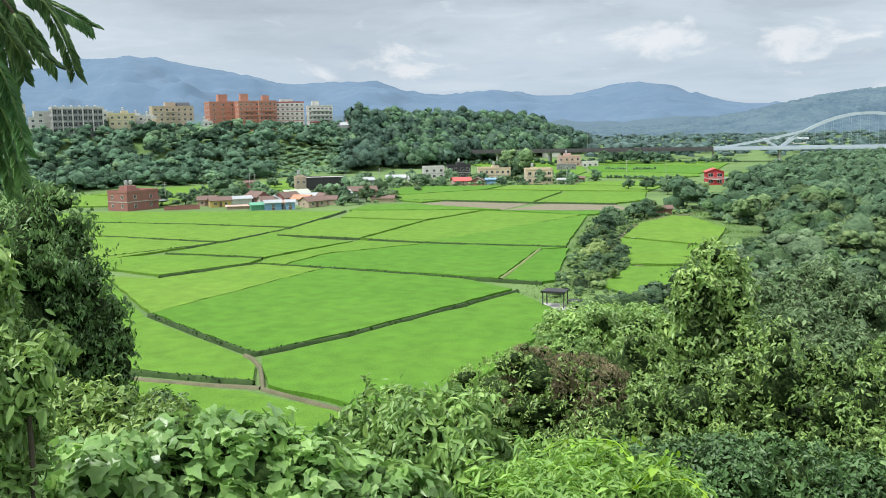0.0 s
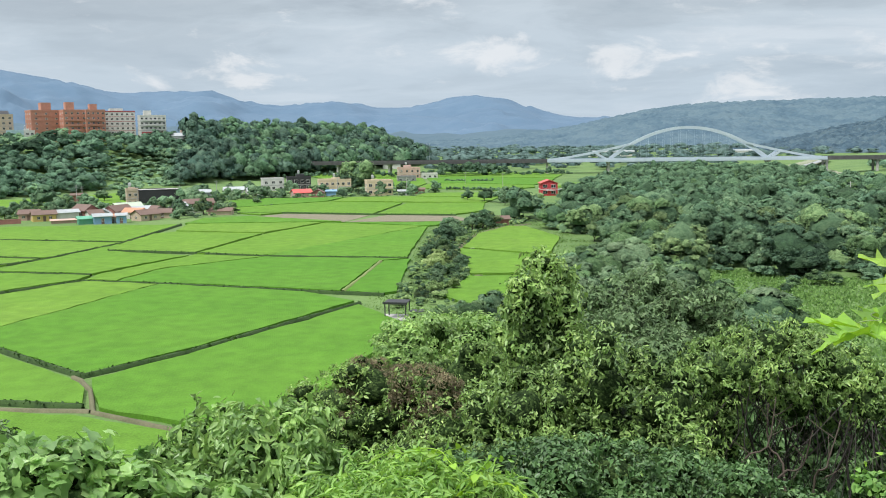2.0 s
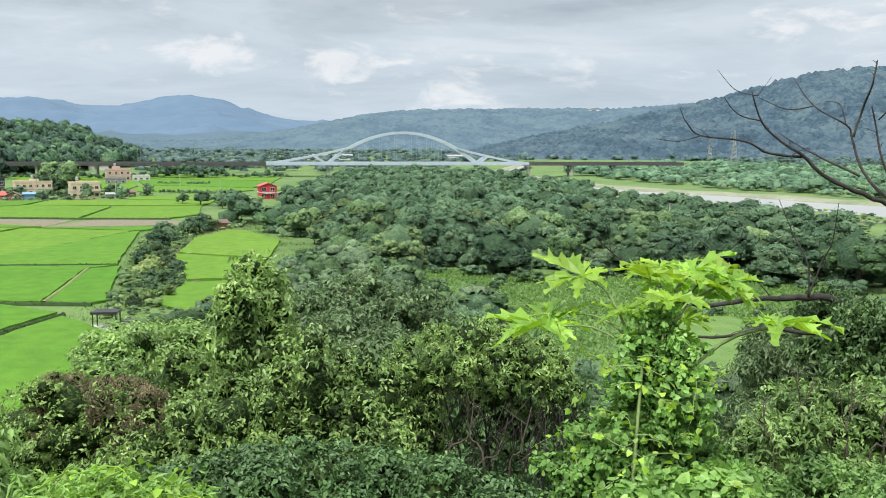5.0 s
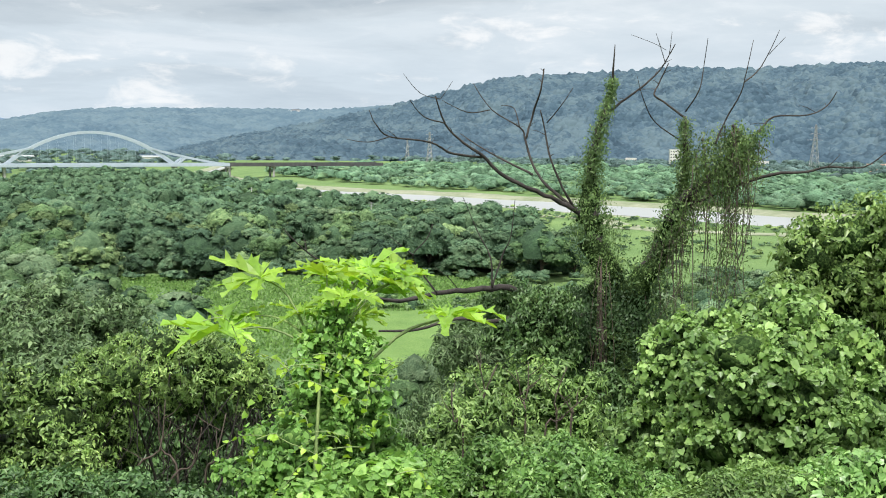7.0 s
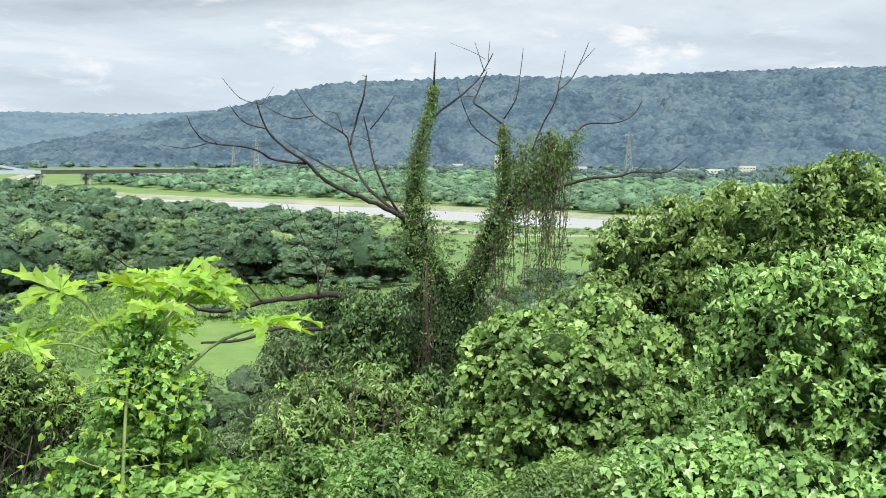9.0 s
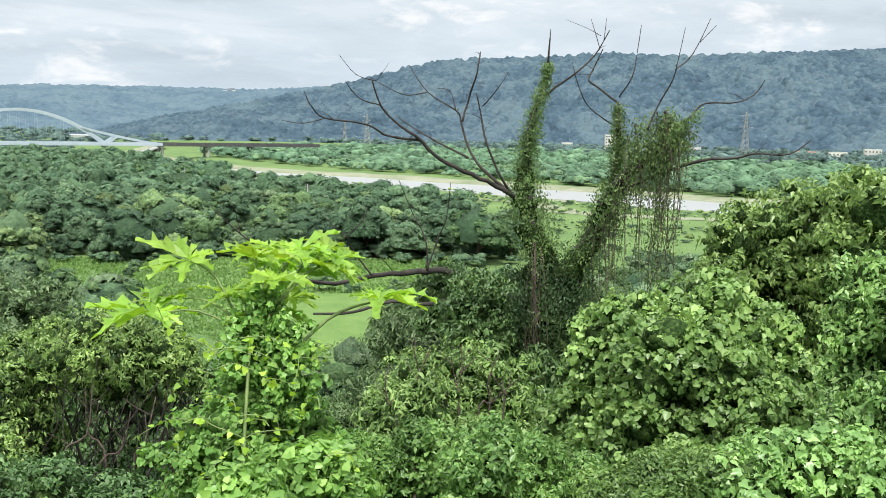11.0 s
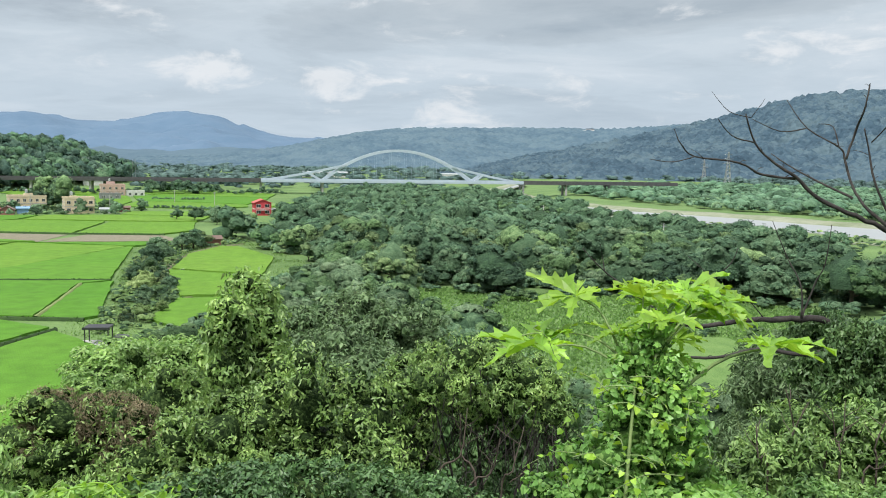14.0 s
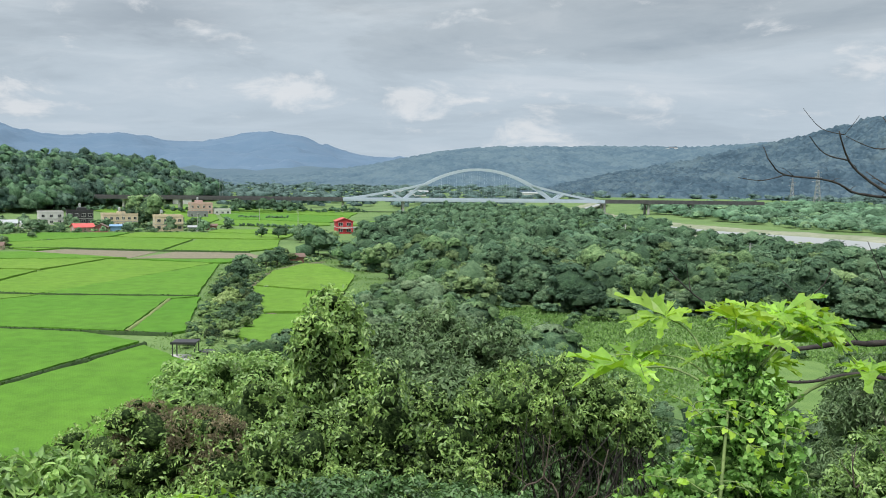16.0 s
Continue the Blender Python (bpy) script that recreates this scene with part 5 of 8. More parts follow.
def glass():
    m, nt, N, L, p = nodes_for("window_glass")
    p.inputs["Base Color"].default_value, p.inputs["Roughness"].default_value = (0.03, 0.035, 0.04, 1), 0.12
    return m


M_GLASS = glass()
M_BRICK, M_ORANGE, M_REDTILE = paint("brown_red_tile", (0.30, 0.135, 0.115)), paint("orange_tile", (0.46, 0.215, 0.155)), paint("dark_red_tile", (0.33, 0.07, 0.07))
M_CREAM, M_BEIGE, M_PINK, M_PALE = paint("cream_paint", (0.60, 0.50, 0.34)), paint("beige_tile", (0.50, 0.40, 0.30)), paint("pink_tile", (0.52, 0.35, 0.30)), paint("white_plaster", (0.58, 0.58, 0.55))
M_GREYTILE, M_BLACK, M_BLUE, M_REDPAINT = paint("grey_tile", (0.22, 0.225, 0.235)), paint("black_sheet", (0.032, 0.032, 0.036), 0.5), paint("blue_paint", (0.20, 0.36, 0.55)), paint("crimson_paint", (0.50, 0.045, 0.06))
M_TILEROOF, M_SHEET, M_REDROOF, M_GREENSHEET, M_ORROOF = (paint("brown_roof_tile", (0.16, 0.105, 0.085)), paint("grey_sheet_roof", (0.36, 0.39, 0.40), 0.5), paint("red_roof", (0.55, 0.10, 0.09), 0.6),
                                                          paint("green_sheet", (0.12, 0.36, 0.24), 0.6), paint("orange_roof", (0.52, 0.25, 0.15), 0.6))
M_FRAME, M_STEEL = paint("white_frame", (0.62, 0.62, 0.60), 0.5), paint("galvanised_steel", (0.40, 0.41, 0.42), 0.4, 0.7)
M_TANK = paint("steel_tank", (0.62, 0.64, 0.66), 0.3, 0.6)
_win = {}


def window(parent, x, y, z, w, h, turn=0, frame_mat=None):
    """A framed window let into a wall that faces local -y before its turn."""
    key = (round(w, 2), round(h, 2))
    if key not in _win:
        a, b = bmesh.new(), bmesh.new()
        for u0, u1, v0, v1 in ((-w / 2, w / 2, h / 2 - 0.09, h / 2), (-w / 2, w / 2, -h / 2, -h / 2 + 0.09), (-w / 2, -w / 2 + 0.09, -h / 2, h / 2), (w / 2 - 0.09, w / 2, -h / 2, h / 2), (-0.04, 0.04, -h / 2, h / 2)):
            box(a, u0, u1, -0.10, 0.02, v0, v1)
        box(b, -w / 2 + 0.05, w / 2 - 0.05, -0.04, 0.01, -h / 2 + 0.05, h / 2 - 0.05)
        ma, mb = bpy.data.meshes.new("window"), bpy.data.meshes.new("pane")
        a.to_mesh(ma), b.to_mesh(mb), a.free(), b.free()
        ma.materials.append(frame_mat or M_FRAME), mb.materials.append(M_GLASS)
        _win[key] = (ma, mb)
    ob = part("window", _win[key][0], None, parent, at=pose(x, y, z, 0, 0, turn))
    part("pane", _win[key][1], None, ob)
    return ob


def wall_windows(body, w, d, z0, fh, floors, front=0, sides=0, ww=1.5, wh=1.3, skip=()):
    for f in range(floors):
        z = z0 + f * fh + fh * 0.52
        for i in range(front):
            if (f, i) not in skip:
                window(body, -w / 2 + w * (i + 0.5) / front, -d / 2 - 0.01, z, ww, wh)
        for i in range(sides):
            for s, t in ((-1, -90), (1, 90)):
                window(body, s * (w / 2 + 0.01), -d / 2 + d * (i + 0.5) / sides, z, ww * 0.9, wh, t)


def gable(w, d, h, over=0.5, thick=0.18):
    """A pitched roof with its ridge along local x."""
    bm = bmesh.new()
    W, D = w / 2 + over, d / 2 + over
    low = -over * h / (d / 2)
    pr = [(-D, low), (0, h), (D, low), (D, low - thick), (0, h - thick), (-D, low - thick)]
    rings = [[bm.verts.new((x, y, z)) for y, z in pr] for x in (-W, W)]
    for i in range(6):
        bm.faces.new((rings[0][i], rings[0][(i + 1) % 6], rings[1][(i + 1) % 6], rings[1][i]))
    for r in rings:
        bm.faces.new((r[0], r[1], r[4], r[5])), bm.faces.new((r[1], r[2], r[3], r[4]))
    bmesh.ops.recalc_face_normals(bm, faces=bm.faces)
    return bm


def gable_wall(w, d, h, rise):
    bm = boxed(-w / 2, w / 2, -d / 2, d / 2, -0.3, h)
    for s in (-1, 1):
        a = [bm.verts.new((s * w / 2, y, z)) for y, z in ((-d / 2, h), (d / 2, h), (0, h + rise))]
        b = [bm.verts.new((s * (w / 2 - 0.2), y, z)) for y, z in ((-d / 2, h), (d / 2, h), (0, h + rise))]
        bm.faces.new(a), bm.faces.new(b[::-1])
        for i in range(3):
            bm.faces.new((a[i], b[i], b[(i + 1) % 3], a[(i + 1) % 3]))
    bmesh.ops.recalc_face_normals(bm, faces=bm.faces)
    return bm


def tank(parent, x, y, z, r=0.7, h=1.5):
    bm = bmesh.new()
    rod(bm, (x, y, z + 0.4), (x, y, z + 0.4 + h), r, r, 12)
    rod(bm, (x, y, z + 0.4 + h), (x, y, z + 0.6 + h), r, r * 0.3, 12)
    for a in range(3):
        px, py = x + math.cos(a * 2.1) * r * 0.8, y + math.sin(a * 2.1) * r * 0.8
        rod(bm, (px, py, z), (px, py, z + 0.45), 0.05, n=4)
    part("water_tank", bm, M_TANK, parent, "shiny steel water tank")


def cottage(label, az, d, w, dp, h, rise, wall, roof, turn=0.0, front=2, name="cottage"):
    """A low house with a pitched roof, facing the viewpoint but for its turn."""
    p = polar(az, d)
    ob = thing(name, label, "house", (p.x, p.y, land_z(p.x, p.y)), -az + turn, "village houses")
    body = part("wall", gable_wall(w, dp, h, rise), wall, ob)
    part("roof", gable(w, dp, rise), roof, ob, at=pose(0, 0, h + 0.18))
    if front:
        wall_windows(body, w, dp, 0, h, 1, front, 1, 1.1, 1.0)
        part("door", boxed(-0.5, 0.5, -dp / 2 - 0.06, -dp / 2 + 0.02, 0, 2.0), M_TILEROOF, body)
    return ob


def block(label, az, d, w, dp, floors, fh, wall, turn=0.0, front=4, sides=2, ww=1.6, wh=1.4, z=None, parapet=0.9, stair=None, tanks=1, name="house", band=None, balcony=(), group="village houses", skip=()):
    """A flat-roofed house or apartment block of several floors."""
    p = polar(az, d)
    zz = land_z(p.x, p.y) if z is None else z
    ob = thing(name, label, "house" if name != "apartment_building" else "building", (p.x, p.y, zz), -az + turn, group)
    H = floors * fh
    body = part("wall", boxed(-w / 2, w / 2, -dp / 2, dp / 2, -0.5 if z is None else -6, H), wall, ob)
    wall_windows(body, w, dp, 0, fh, floors, front, sides, ww, wh, skip)
    top = bmesh.new()
    for x0, x1, y0, y1 in ((-w / 2 - .1, w / 2 + .1, -dp / 2 - .1, -dp / 2 + .1), (-w / 2 - .1, w / 2 + .1, dp / 2 - .1, dp / 2 + .1), (-w / 2 - .1, -w / 2 + .1, -dp / 2 + .1, dp / 2 - .1), (w / 2 - .1, w / 2 + .1, -dp / 2 + .1, dp / 2 - .1)):
        box(top, x0, x1, y0, y1, H, H + parapet)
    part("parapet", top, band or wall, ob)
    part("roof", boxed(-w / 2 + .1, w / 2 - .1, -dp / 2 + .1, dp / 2 - .1, H, H + 0.15), M_CONCRETE, ob, "grey concrete flat roof")
    for f in range(1, floors):
        part("floor_band", boxed(-w / 2 - 0.12, w / 2 + 0.12, -dp / 2 - 0.12, dp / 2 + 0.12, f * fh - 0.14, f * fh + 0.14), band or M_CONCRETE, ob)
    if stair:
        x, y, sw, sh = stair
        part("stair_house", boxed(x - sw / 2, x + sw / 2, y - sw / 2, y + sw / 2, H + 0.15, H + sh), wall, ob)
        for i in range(tanks):
            tank(ob, x - 0.8 + i * 2.2, y, H + sh)
    for f, x0, x1 in balcony:
        b = part("balcony", boxed(x0, x1, -dp / 2 - 1.2, -dp / 2 - 0.01, f * fh - 0.1, f * fh + 0.1), band or M_CONCRETE, ob)
        rail = bmesh.new()
        box(rail, x0, x1, -dp / 2 - 1.2, -dp / 2 - 1.08, f * fh + 0.1, f * fh + 1.0)
        part("balustrade", rail, wall, b)
    return ob


# the village, from the brick house along the foot of the slope
brick = block("two-storey reddish-brown tiled farmhouse beside the paddies", -18.3, 378, 15, 11, 2, 3.4, M_BRICK, 40, 2, 2, 1.3, 1.4, stair=(-1.5, 1, 4.4, 2.4), tanks=2, balcony=((1, 3, 7.5),))
part("carport", boxed(7.6, 13.5, -5, 0.5, 2.6, 2.8), M_SHEET, brick, "grey sheet carport roof")
for x in (8, 13):
    part("post", rod(bmesh.new(), (x, -4.8, -0.2), (x, -4.8, 2.6), 0.07), M_STEEL, brick)
wp = polar(-15.6, 366)
yard = thing("garden_wall", "low reddish brick wall round the farm yard", "wall", (wp.x, wp.y, 0), 15.6)
part("masonry", boxed(-6.5, 6.5, -0.15, 0.15, -0.2, 1.6), M_BRICK, yard)
part("coping", boxed(-6.6, 6.6, -0.2, 0.2, 1.6, 1.72), M_BRICK, yard)
cottage("small yellow-walled cottage with a brown tiled roof", -13.4, 374, 8, 6, 2.6, 1.2, paint("yellow_plaster", (0.62, 0.45, 0.16)), M_TILEROOF, 6)
cottage("pink-walled low house with a brown tiled roof", -14.1, 382, 7, 6, 2.5, 1.3, M_PINK, M_TILEROOF, -10)
cottage("open shed under a pale grey sheet roof", -12.2, 376, 8, 6, 2.8, 0.9, M_PALE, M_SHEET, 10, 0, "shed")
cottage("pinkish low outbuilding beside the paddy", -12.0, 360, 13, 3, 1.1, 0.3, M_PINK, M_PINK, 4, 0, "shed")
cottage("hut wrapped in green sheeting", -11.2, 352, 5.2, 4, 2.0, 0.7, M_GREENSHEET, M_GREENSHEET, 8, 0, "hut")
cottage("sky-blue hut with a grey sheet roof", -10.3, 351, 6, 5, 2.7, 0.8, M_BLUE, M_SHEET, 5, 1, "hut")
cottage("white hut with an orange sheet roof", -9.75, 353, 3.6, 4, 2.2, 0.8, M_PALE, M_ORROOF, 0, 1, "hut")
cottage("narrow sky-blue hut beside the paddy", -9.25, 350, 3.4, 4, 2.8, 0.7, M_BLUE, M_SHEET, 0, 1, "hut")
cottage("long low house with a brown tiled roof", -7.9, 358, 8, 6, 2.4, 1.5, M_BEIGE, M_TILEROOF, 35, 2)
cottage("old farmhouse wing with a brown tiled roof", -9.4, 374, 10, 6, 2.9, 1.9, M_BRICK, M_TILEROOF, 50, 2)
cottage("old farmhouse with a brown tiled roof", -11.2, 380, 9, 6, 3.2, 1.9, M_BRICK, M_TILEROOF, -58, 2)
cottage("shed with a pale green sheet roof", -8.9, 384, 10, 7, 3.4, 1.6, M_PALE, paint("pale_green_sheet", (0.42, 0.50, 0.38)), 20, 0, "shed")
cottage("small brown-roofed house at the village edge", -6.9, 366, 6, 5, 2.2, 1.2, M_BEIGE, M_TILEROOF, -8, 1)
block("large black sheet-clad workshop in the village", -7.1, 442, 18, 12, 2, 3.4, M_BLACK, 4, 0, 0, parapet=0.4, band=M_BLACK, name="workshop")
block("narrow beige house next to the black workshop", -8.6, 440, 5, 8, 2, 3.4, M_BEIGE, 4, 2, 1, 1.2, 1.2, stair=(0, 0, 3, 1.5))
cottage("long workshop with a silvery sheet roof", -5.4, 470, 20, 10, 3.6, 1.2, M_SHEET, M_SHEET, 8, 0, "workshop")
cottage("low whitewashed store beside the rice", -5.3, 384, 9, 4, 1.5, 0.5, M_PALE, M_SHEET, 0, 0, "shed")
cottage("weathered brown barn under trees", -4.9, 404, 12, 7, 2.8, 1.6, M_BRICK, M_TILEROOF, 10, 1, "barn")
cottage("thatch-grey tumbledown shed among bushes", -3.6, 372, 9, 5, 1.6, 1.0, M_BEIGE, M_TILEROOF, -12, 0, "shed")
cottage("workshop with two pale blue sheet roofs", -2.8, 497, 10, 8, 3.0, 1.4, M_PALE, M_SHEET, 0, 1, "workshop")
cottage("white shed with a curved sheet roof", -1.6, 492, 8, 7, 2.8, 1.2, M_PALE, M_SHEET, 14, 1, "workshop")
block("grey flat-roofed village house", -0.5, 536, 12, 10, 2, 3.1, M_PALE, 6, 3, 2)
block("dark modern house with blue glazing", 1.05, 533, 13, 10, 2, 3.4, M_BLACK, 4, 4, 2, 2.0, 1.8, stair=(1, 1, 4.5, 2.2))
cottage("low house with a bright red sheet roof", 1.2, 470, 9, 7, 2.3, 1.5, M_PINK, M_REDROOF, 16, 1)
cottage("low dark brick house beside the red roof", 2.2, 468, 7, 6, 2.3, 1.5, M_BRICK, M_TILEROOF, 86, 1)
cottage("small blue shed behind the low house", 3.0, 474, 5, 4, 2.4, 0.6, M_BLUE, M_BLUE, 0, 0, "shed")
block("two-storey cream house with a balustraded roof", 3.2, 503, 17, 10, 2, 3.2, M_CREAM, 6, 6, 2, 1.4, 1.4, stair=(1, 2, 4, 1.6))
block("two-storey cream villa with a shaded balcony", 5.9, 474, 13, 10, 2, 3.4, M_CREAM, 8, 4, 2, 1.7, 1.5, stair=(-2, 2, 3, 1.2), balcony=((1, 0, 6.4),))
cottage("grey garden shed beside the cream villa", 7.5, 470, 7, 4, 2.0, 0.6, M_SHEET, M_SHEET, 0, 0, "shed")
cottage("rusty shed behind the hedge", 8.4, 480, 5, 4, 2.2, 0.7, M_BRICK, M_TILEROOF, 0, 0, "shed")
block("two-storey pink house standing among paddies", 7.75, 655, 15, 11, 2, 3.5, M_PINK, 6, 4, 2, 1.4, 1.6, stair=(-1, 1, 5, 2.4))
block("single-storey pale annex of the pink house", 9.0, 652, 11, 8, 1, 3.0, M_PALE, 6, 3, 1)
block("single-storey grey annex in front of the pink house", 7.6, 610, 12, 7, 1, 3.0, M_GREYTILE, 6, 3, 1)
cottage("shelter with a faded red roof by the road", 6.7, 860, 16, 8, 4.5, 1.6, M_PALE, M_ORROOF, 4, 0, "shelter")
cottage("small brown field hut behind the village", -11.5, 490, 7, 5, 3.0, 0.8, M_BRICK, M_TILEROOF, 0, 1, "hut")
red = cottage("bright crimson two-storey house with white windows", 16.25, 455, 9.2, 8, 6.0, 1.5, M_REDPAINT, M_REDROOF, 97, 0, "house")
red_wall = next(c for c in red.children if c.name.startswith("wall"))
for s in (-1, 1):
    for z in (1.7, 4.6):
        window(red_wall, 4.62, s * 2.0, z, 2.2, 1.6, 90)
        window(red_wall, -4.62, s * 2.0, z, 2.2, 1.6, -90)
        window(red_wall, s * 2.2, -4.02, z, 1.5, 1.3)
part("floor_band", boxed(-4.72, 4.72, -4.12, 4.12, 3.0, 3.3), M_FRAME, red)
part("porch", boxed(-5.6, -4.73, -1.6, 1.6, 2.5, 2.7), M_FRAME, red, "white porch slab")
cottage("low long shed with a pale grey roof", 18.0, 456, 18, 5, 2.4, 0.5, M_PALE, M_SHEET, 0, 0, "shed")
# Solid black walls stand in for the shade under the open barn's roof.
cottage("open barn with a grey sheet roof among trees, shaded inside done as dark walls", 21.8, 470, 15, 9, 3.2, 1.6, M_BLACK, M_SHEET, 10, 0, "barn")
cottage("blue-grey tin roof half hidden in the wood", 19.0, 330, 8, 6, 2.4, 0.8, M_SHEET, M_SHEET, 12, 0, "shed")
cottage("small hut at the field corner", 13.4, 306, 4.5, 3.5, 2.0, 0.8, M_BRICK, M_TILEROOF, 10, 0, "hut")

for az, d, w, roof, turn, lab in ((-10.1, 372, 6, M_SHEET, 70, "small house with a pale sheet roof"), (-8.5, 368, 7, M_ORROOF, -30, "small house with a faded orange roof"), (-8.2, 378, 8, M_SHEET, 12, "shed with a rust-streaked grey roof"),
                                  (-7.3, 376, 6, M_TILEROOF, -60, "little brick house with a dark tiled roof"), (-6.2, 392, 8, M_SHEET, 25, "grey-roofed house at the village edge"), (-10.7, 366, 5, M_TILEROOF, 20, "lean-to with a brown tiled roof")):
    cottage(lab, az, d, w, 5, 2.6, 1.3, M_PALE, roof, turn, 1)

# the town on the terrace
TOWN = "town buildings on the terrace"
A = dict(name="apartment_building", group=TOWN, z=29.5)
apart = block("grey terraced apartment row with dark framed windows", -21.1, 596, 28, 13, 4, 3.6, M_GREYTILE, 8, 10, 3, 2.1, 2.4, band=M_PALE, parapet=1.2, **A)
for i in range(6):
    part("fin", boxed(-14 + i * 5.6 - 0.25, -14 + i * 5.6 + 0.25, -7.4, -6.51, 0, 15.6), M_PALE, apart, "pale projecting wall fin")
    tank(apart, -11 + i * 4.4, 1, 14.6, 0.9, 1.4)
block("white flat-roofed apartment house", -24.4, 590, 13, 12, 5, 3.3, M_PALE, 6, 3, 2, stair=(0, 0, 5, 2.6), **A)
block("low white house at the terrace edge", -23.2, 584, 8, 8, 3, 3.0, M_PALE, 4, 2, 2, **A)
block("pale yellow town house with a roof pavilion", -18.7, 600, 15, 11, 3, 3.6, paint("pale_yellow", (0.60, 0.54, 0.34)), 6, 4, 2, stair=(2, 0, 4, 2.4), **A)
block("small white town house among trees", -17.8, 606, 8, 9, 3, 3.2, M_PALE, 0, 2, 1, stair=(0, 0, 3, 2), **A)
bei = block("beige tiled apartment block with balconies", -15.9, 690, 28, 14, 5, 3.4, M_BEIGE, 10, 7, 3, 1.6, 1.5, stair=(-1, 0, 7, 3.6), tanks=0, balcony=((2, -4, 2), (3, -4, 2), (4, -4, 2)), **A)
part("roof_dome", gable(8, 8, 2.2), M_BLACK, bei, "dark pitched roof pavilion", at=pose(8, 0, 18.2))
block("light blue house below the apartment block", -14.6, 676, 10, 8, 2, 3.2, paint("pale_blue", (0.36, 0.50, 0.56)), 4, 2, 1, **A)
for x, w, fl, st in ((-13.1, 17, 5, (1, -1, 6.5, 6.0)), (-11.6, 13, 5, (-2, -1, 5.5, 6.0)), (-10.5, 11, 5, (0, 0, 4.8, 4.8))):
    block("orange tiled apartment block with stair tower", x, 704 if x < -13 else 696, w * 1.16, 16, 6, 3.35, M_ORANGE, 14, 3 if x < -13 else 4, 3, 1.4, 1.3, stair=st, tanks=0, balcony=() if x < -13 else ((1, -4, 4), (2, -4, 4), (3, -4, 4), (4, -4, 4)), band=M_ORANGE, **A)
block("red and white apartment block behind the orange one", -9.1, 716, 21, 12, 6, 3.3, M_PALE, 6, 6, 2, band=M_REDTILE, stair=(-2, 0, 9, 2.6), tanks=0, **A)
rw = block("white apartment block with dark red lower floors", -7.3, 708, 18, 12, 5, 3.3, M_PALE, 8, 6, 2, stair=(-3, 0, 5, 4.2), tanks=0, balcony=((3, -7, 7), (4, -7, 7)), **A)
part("red_facing", boxed(-7.9, 7.9, -6.25, -6.06, 0, 5.6), M_REDTILE, rw, "dark red tiled facing")
for az, d, w, lab, m in ((-5.7, 714, 11, "white town house with a small pediment", M_PALE), (-4.9, 725, 16, "long grey town house among trees", M_GREYTILE), (-6.3, 704, 15, "white shed on the terrace edge", M_PALE), (-3.9, 780, 16, "pale house hidden by treetops", M_PALE)):
    cottage(lab, az, d, w, 8, 4.5, 1.8, m, M_SHEET, 6, 2, "town_house")

for az, d, w, fl, lab, m in ((-22.3, 612, 22, 4, "long white apartment row behind the grey one", M_PALE), (-17.2, 640, 9, 3, "narrow white town house", M_PALE), (-16.9, 622, 7, 2, "low cream house at the terrace edge", M_CREAM),
                             (-14.0, 690, 9, 2, "small pale house below the orange blocks", M_PALE), (-5.2, 760, 14, 3, "pinkish town house behind trees", M_PINK), (-4.3, 745, 10, 2, "grey-roofed town house behind trees", M_PALE), (-19.6, 640, 10, 4, "white house between apartment rows", M_PALE)):
    block(lab, az, d, w, 9, fl, 3.2, m, 5, 3, 1, stair=(0, 0, 3, 2.0), **A)

# far side of the valley
for az, d, w, fl, lab in ((58.9, 1330, 16, 5, "pale block at the foot of the hill"), (63.6, 1180, 22, 2, "grey works shed beyond the river"), (56.3, 1300, 14, 2, "white house below the wooded hill"),
                          (70.0, 1120, 26, 2, "pinkish works building beyond the river"), (71.6, 1130, 20, 2, "white works building beyond the river"), (73.4, 1150, 18, 3, "cream works block beyond the river")):
    block(lab, az, d, w, 12, fl, 4.0, M_PINK if "pink" in lab else M_PALE, 8, 5, 2, 2.0, 1.6, group="far works and houses")
cottage("long pale factory roof far across the plain", 20.0, 1250, 60, 20, 6, 1.5, M_PALE, M_SHEET, 4, 0, "factory")
cottage("long white shed far beyond the bridge", 27.5, 1300, 40, 14, 5, 1.5, M_PALE, M_SHEET, 6, 0, "factory")
cottage("white farm sheds far beyond the bridge", 31.5, 1400, 34, 12, 5, 1.5, M_PALE, M_SHEET, -6, 0, "factory")
hp = polar(36.1, 2640)
hb = thing("hilltop_building", "pale building on the crest of the hill", "building", (hp.x, hp.y, 91), -36)
part("wall", boxed(-24, 24, -10, 10, 0, 18), M_PALE, hb)
part("wing", boxed(-40, -24, -8, 8, 0, 12), M_PALE, hb)
part("roof", boxed(-12, 10, -8, 8, 18, 22), M_GREYTILE, hb)


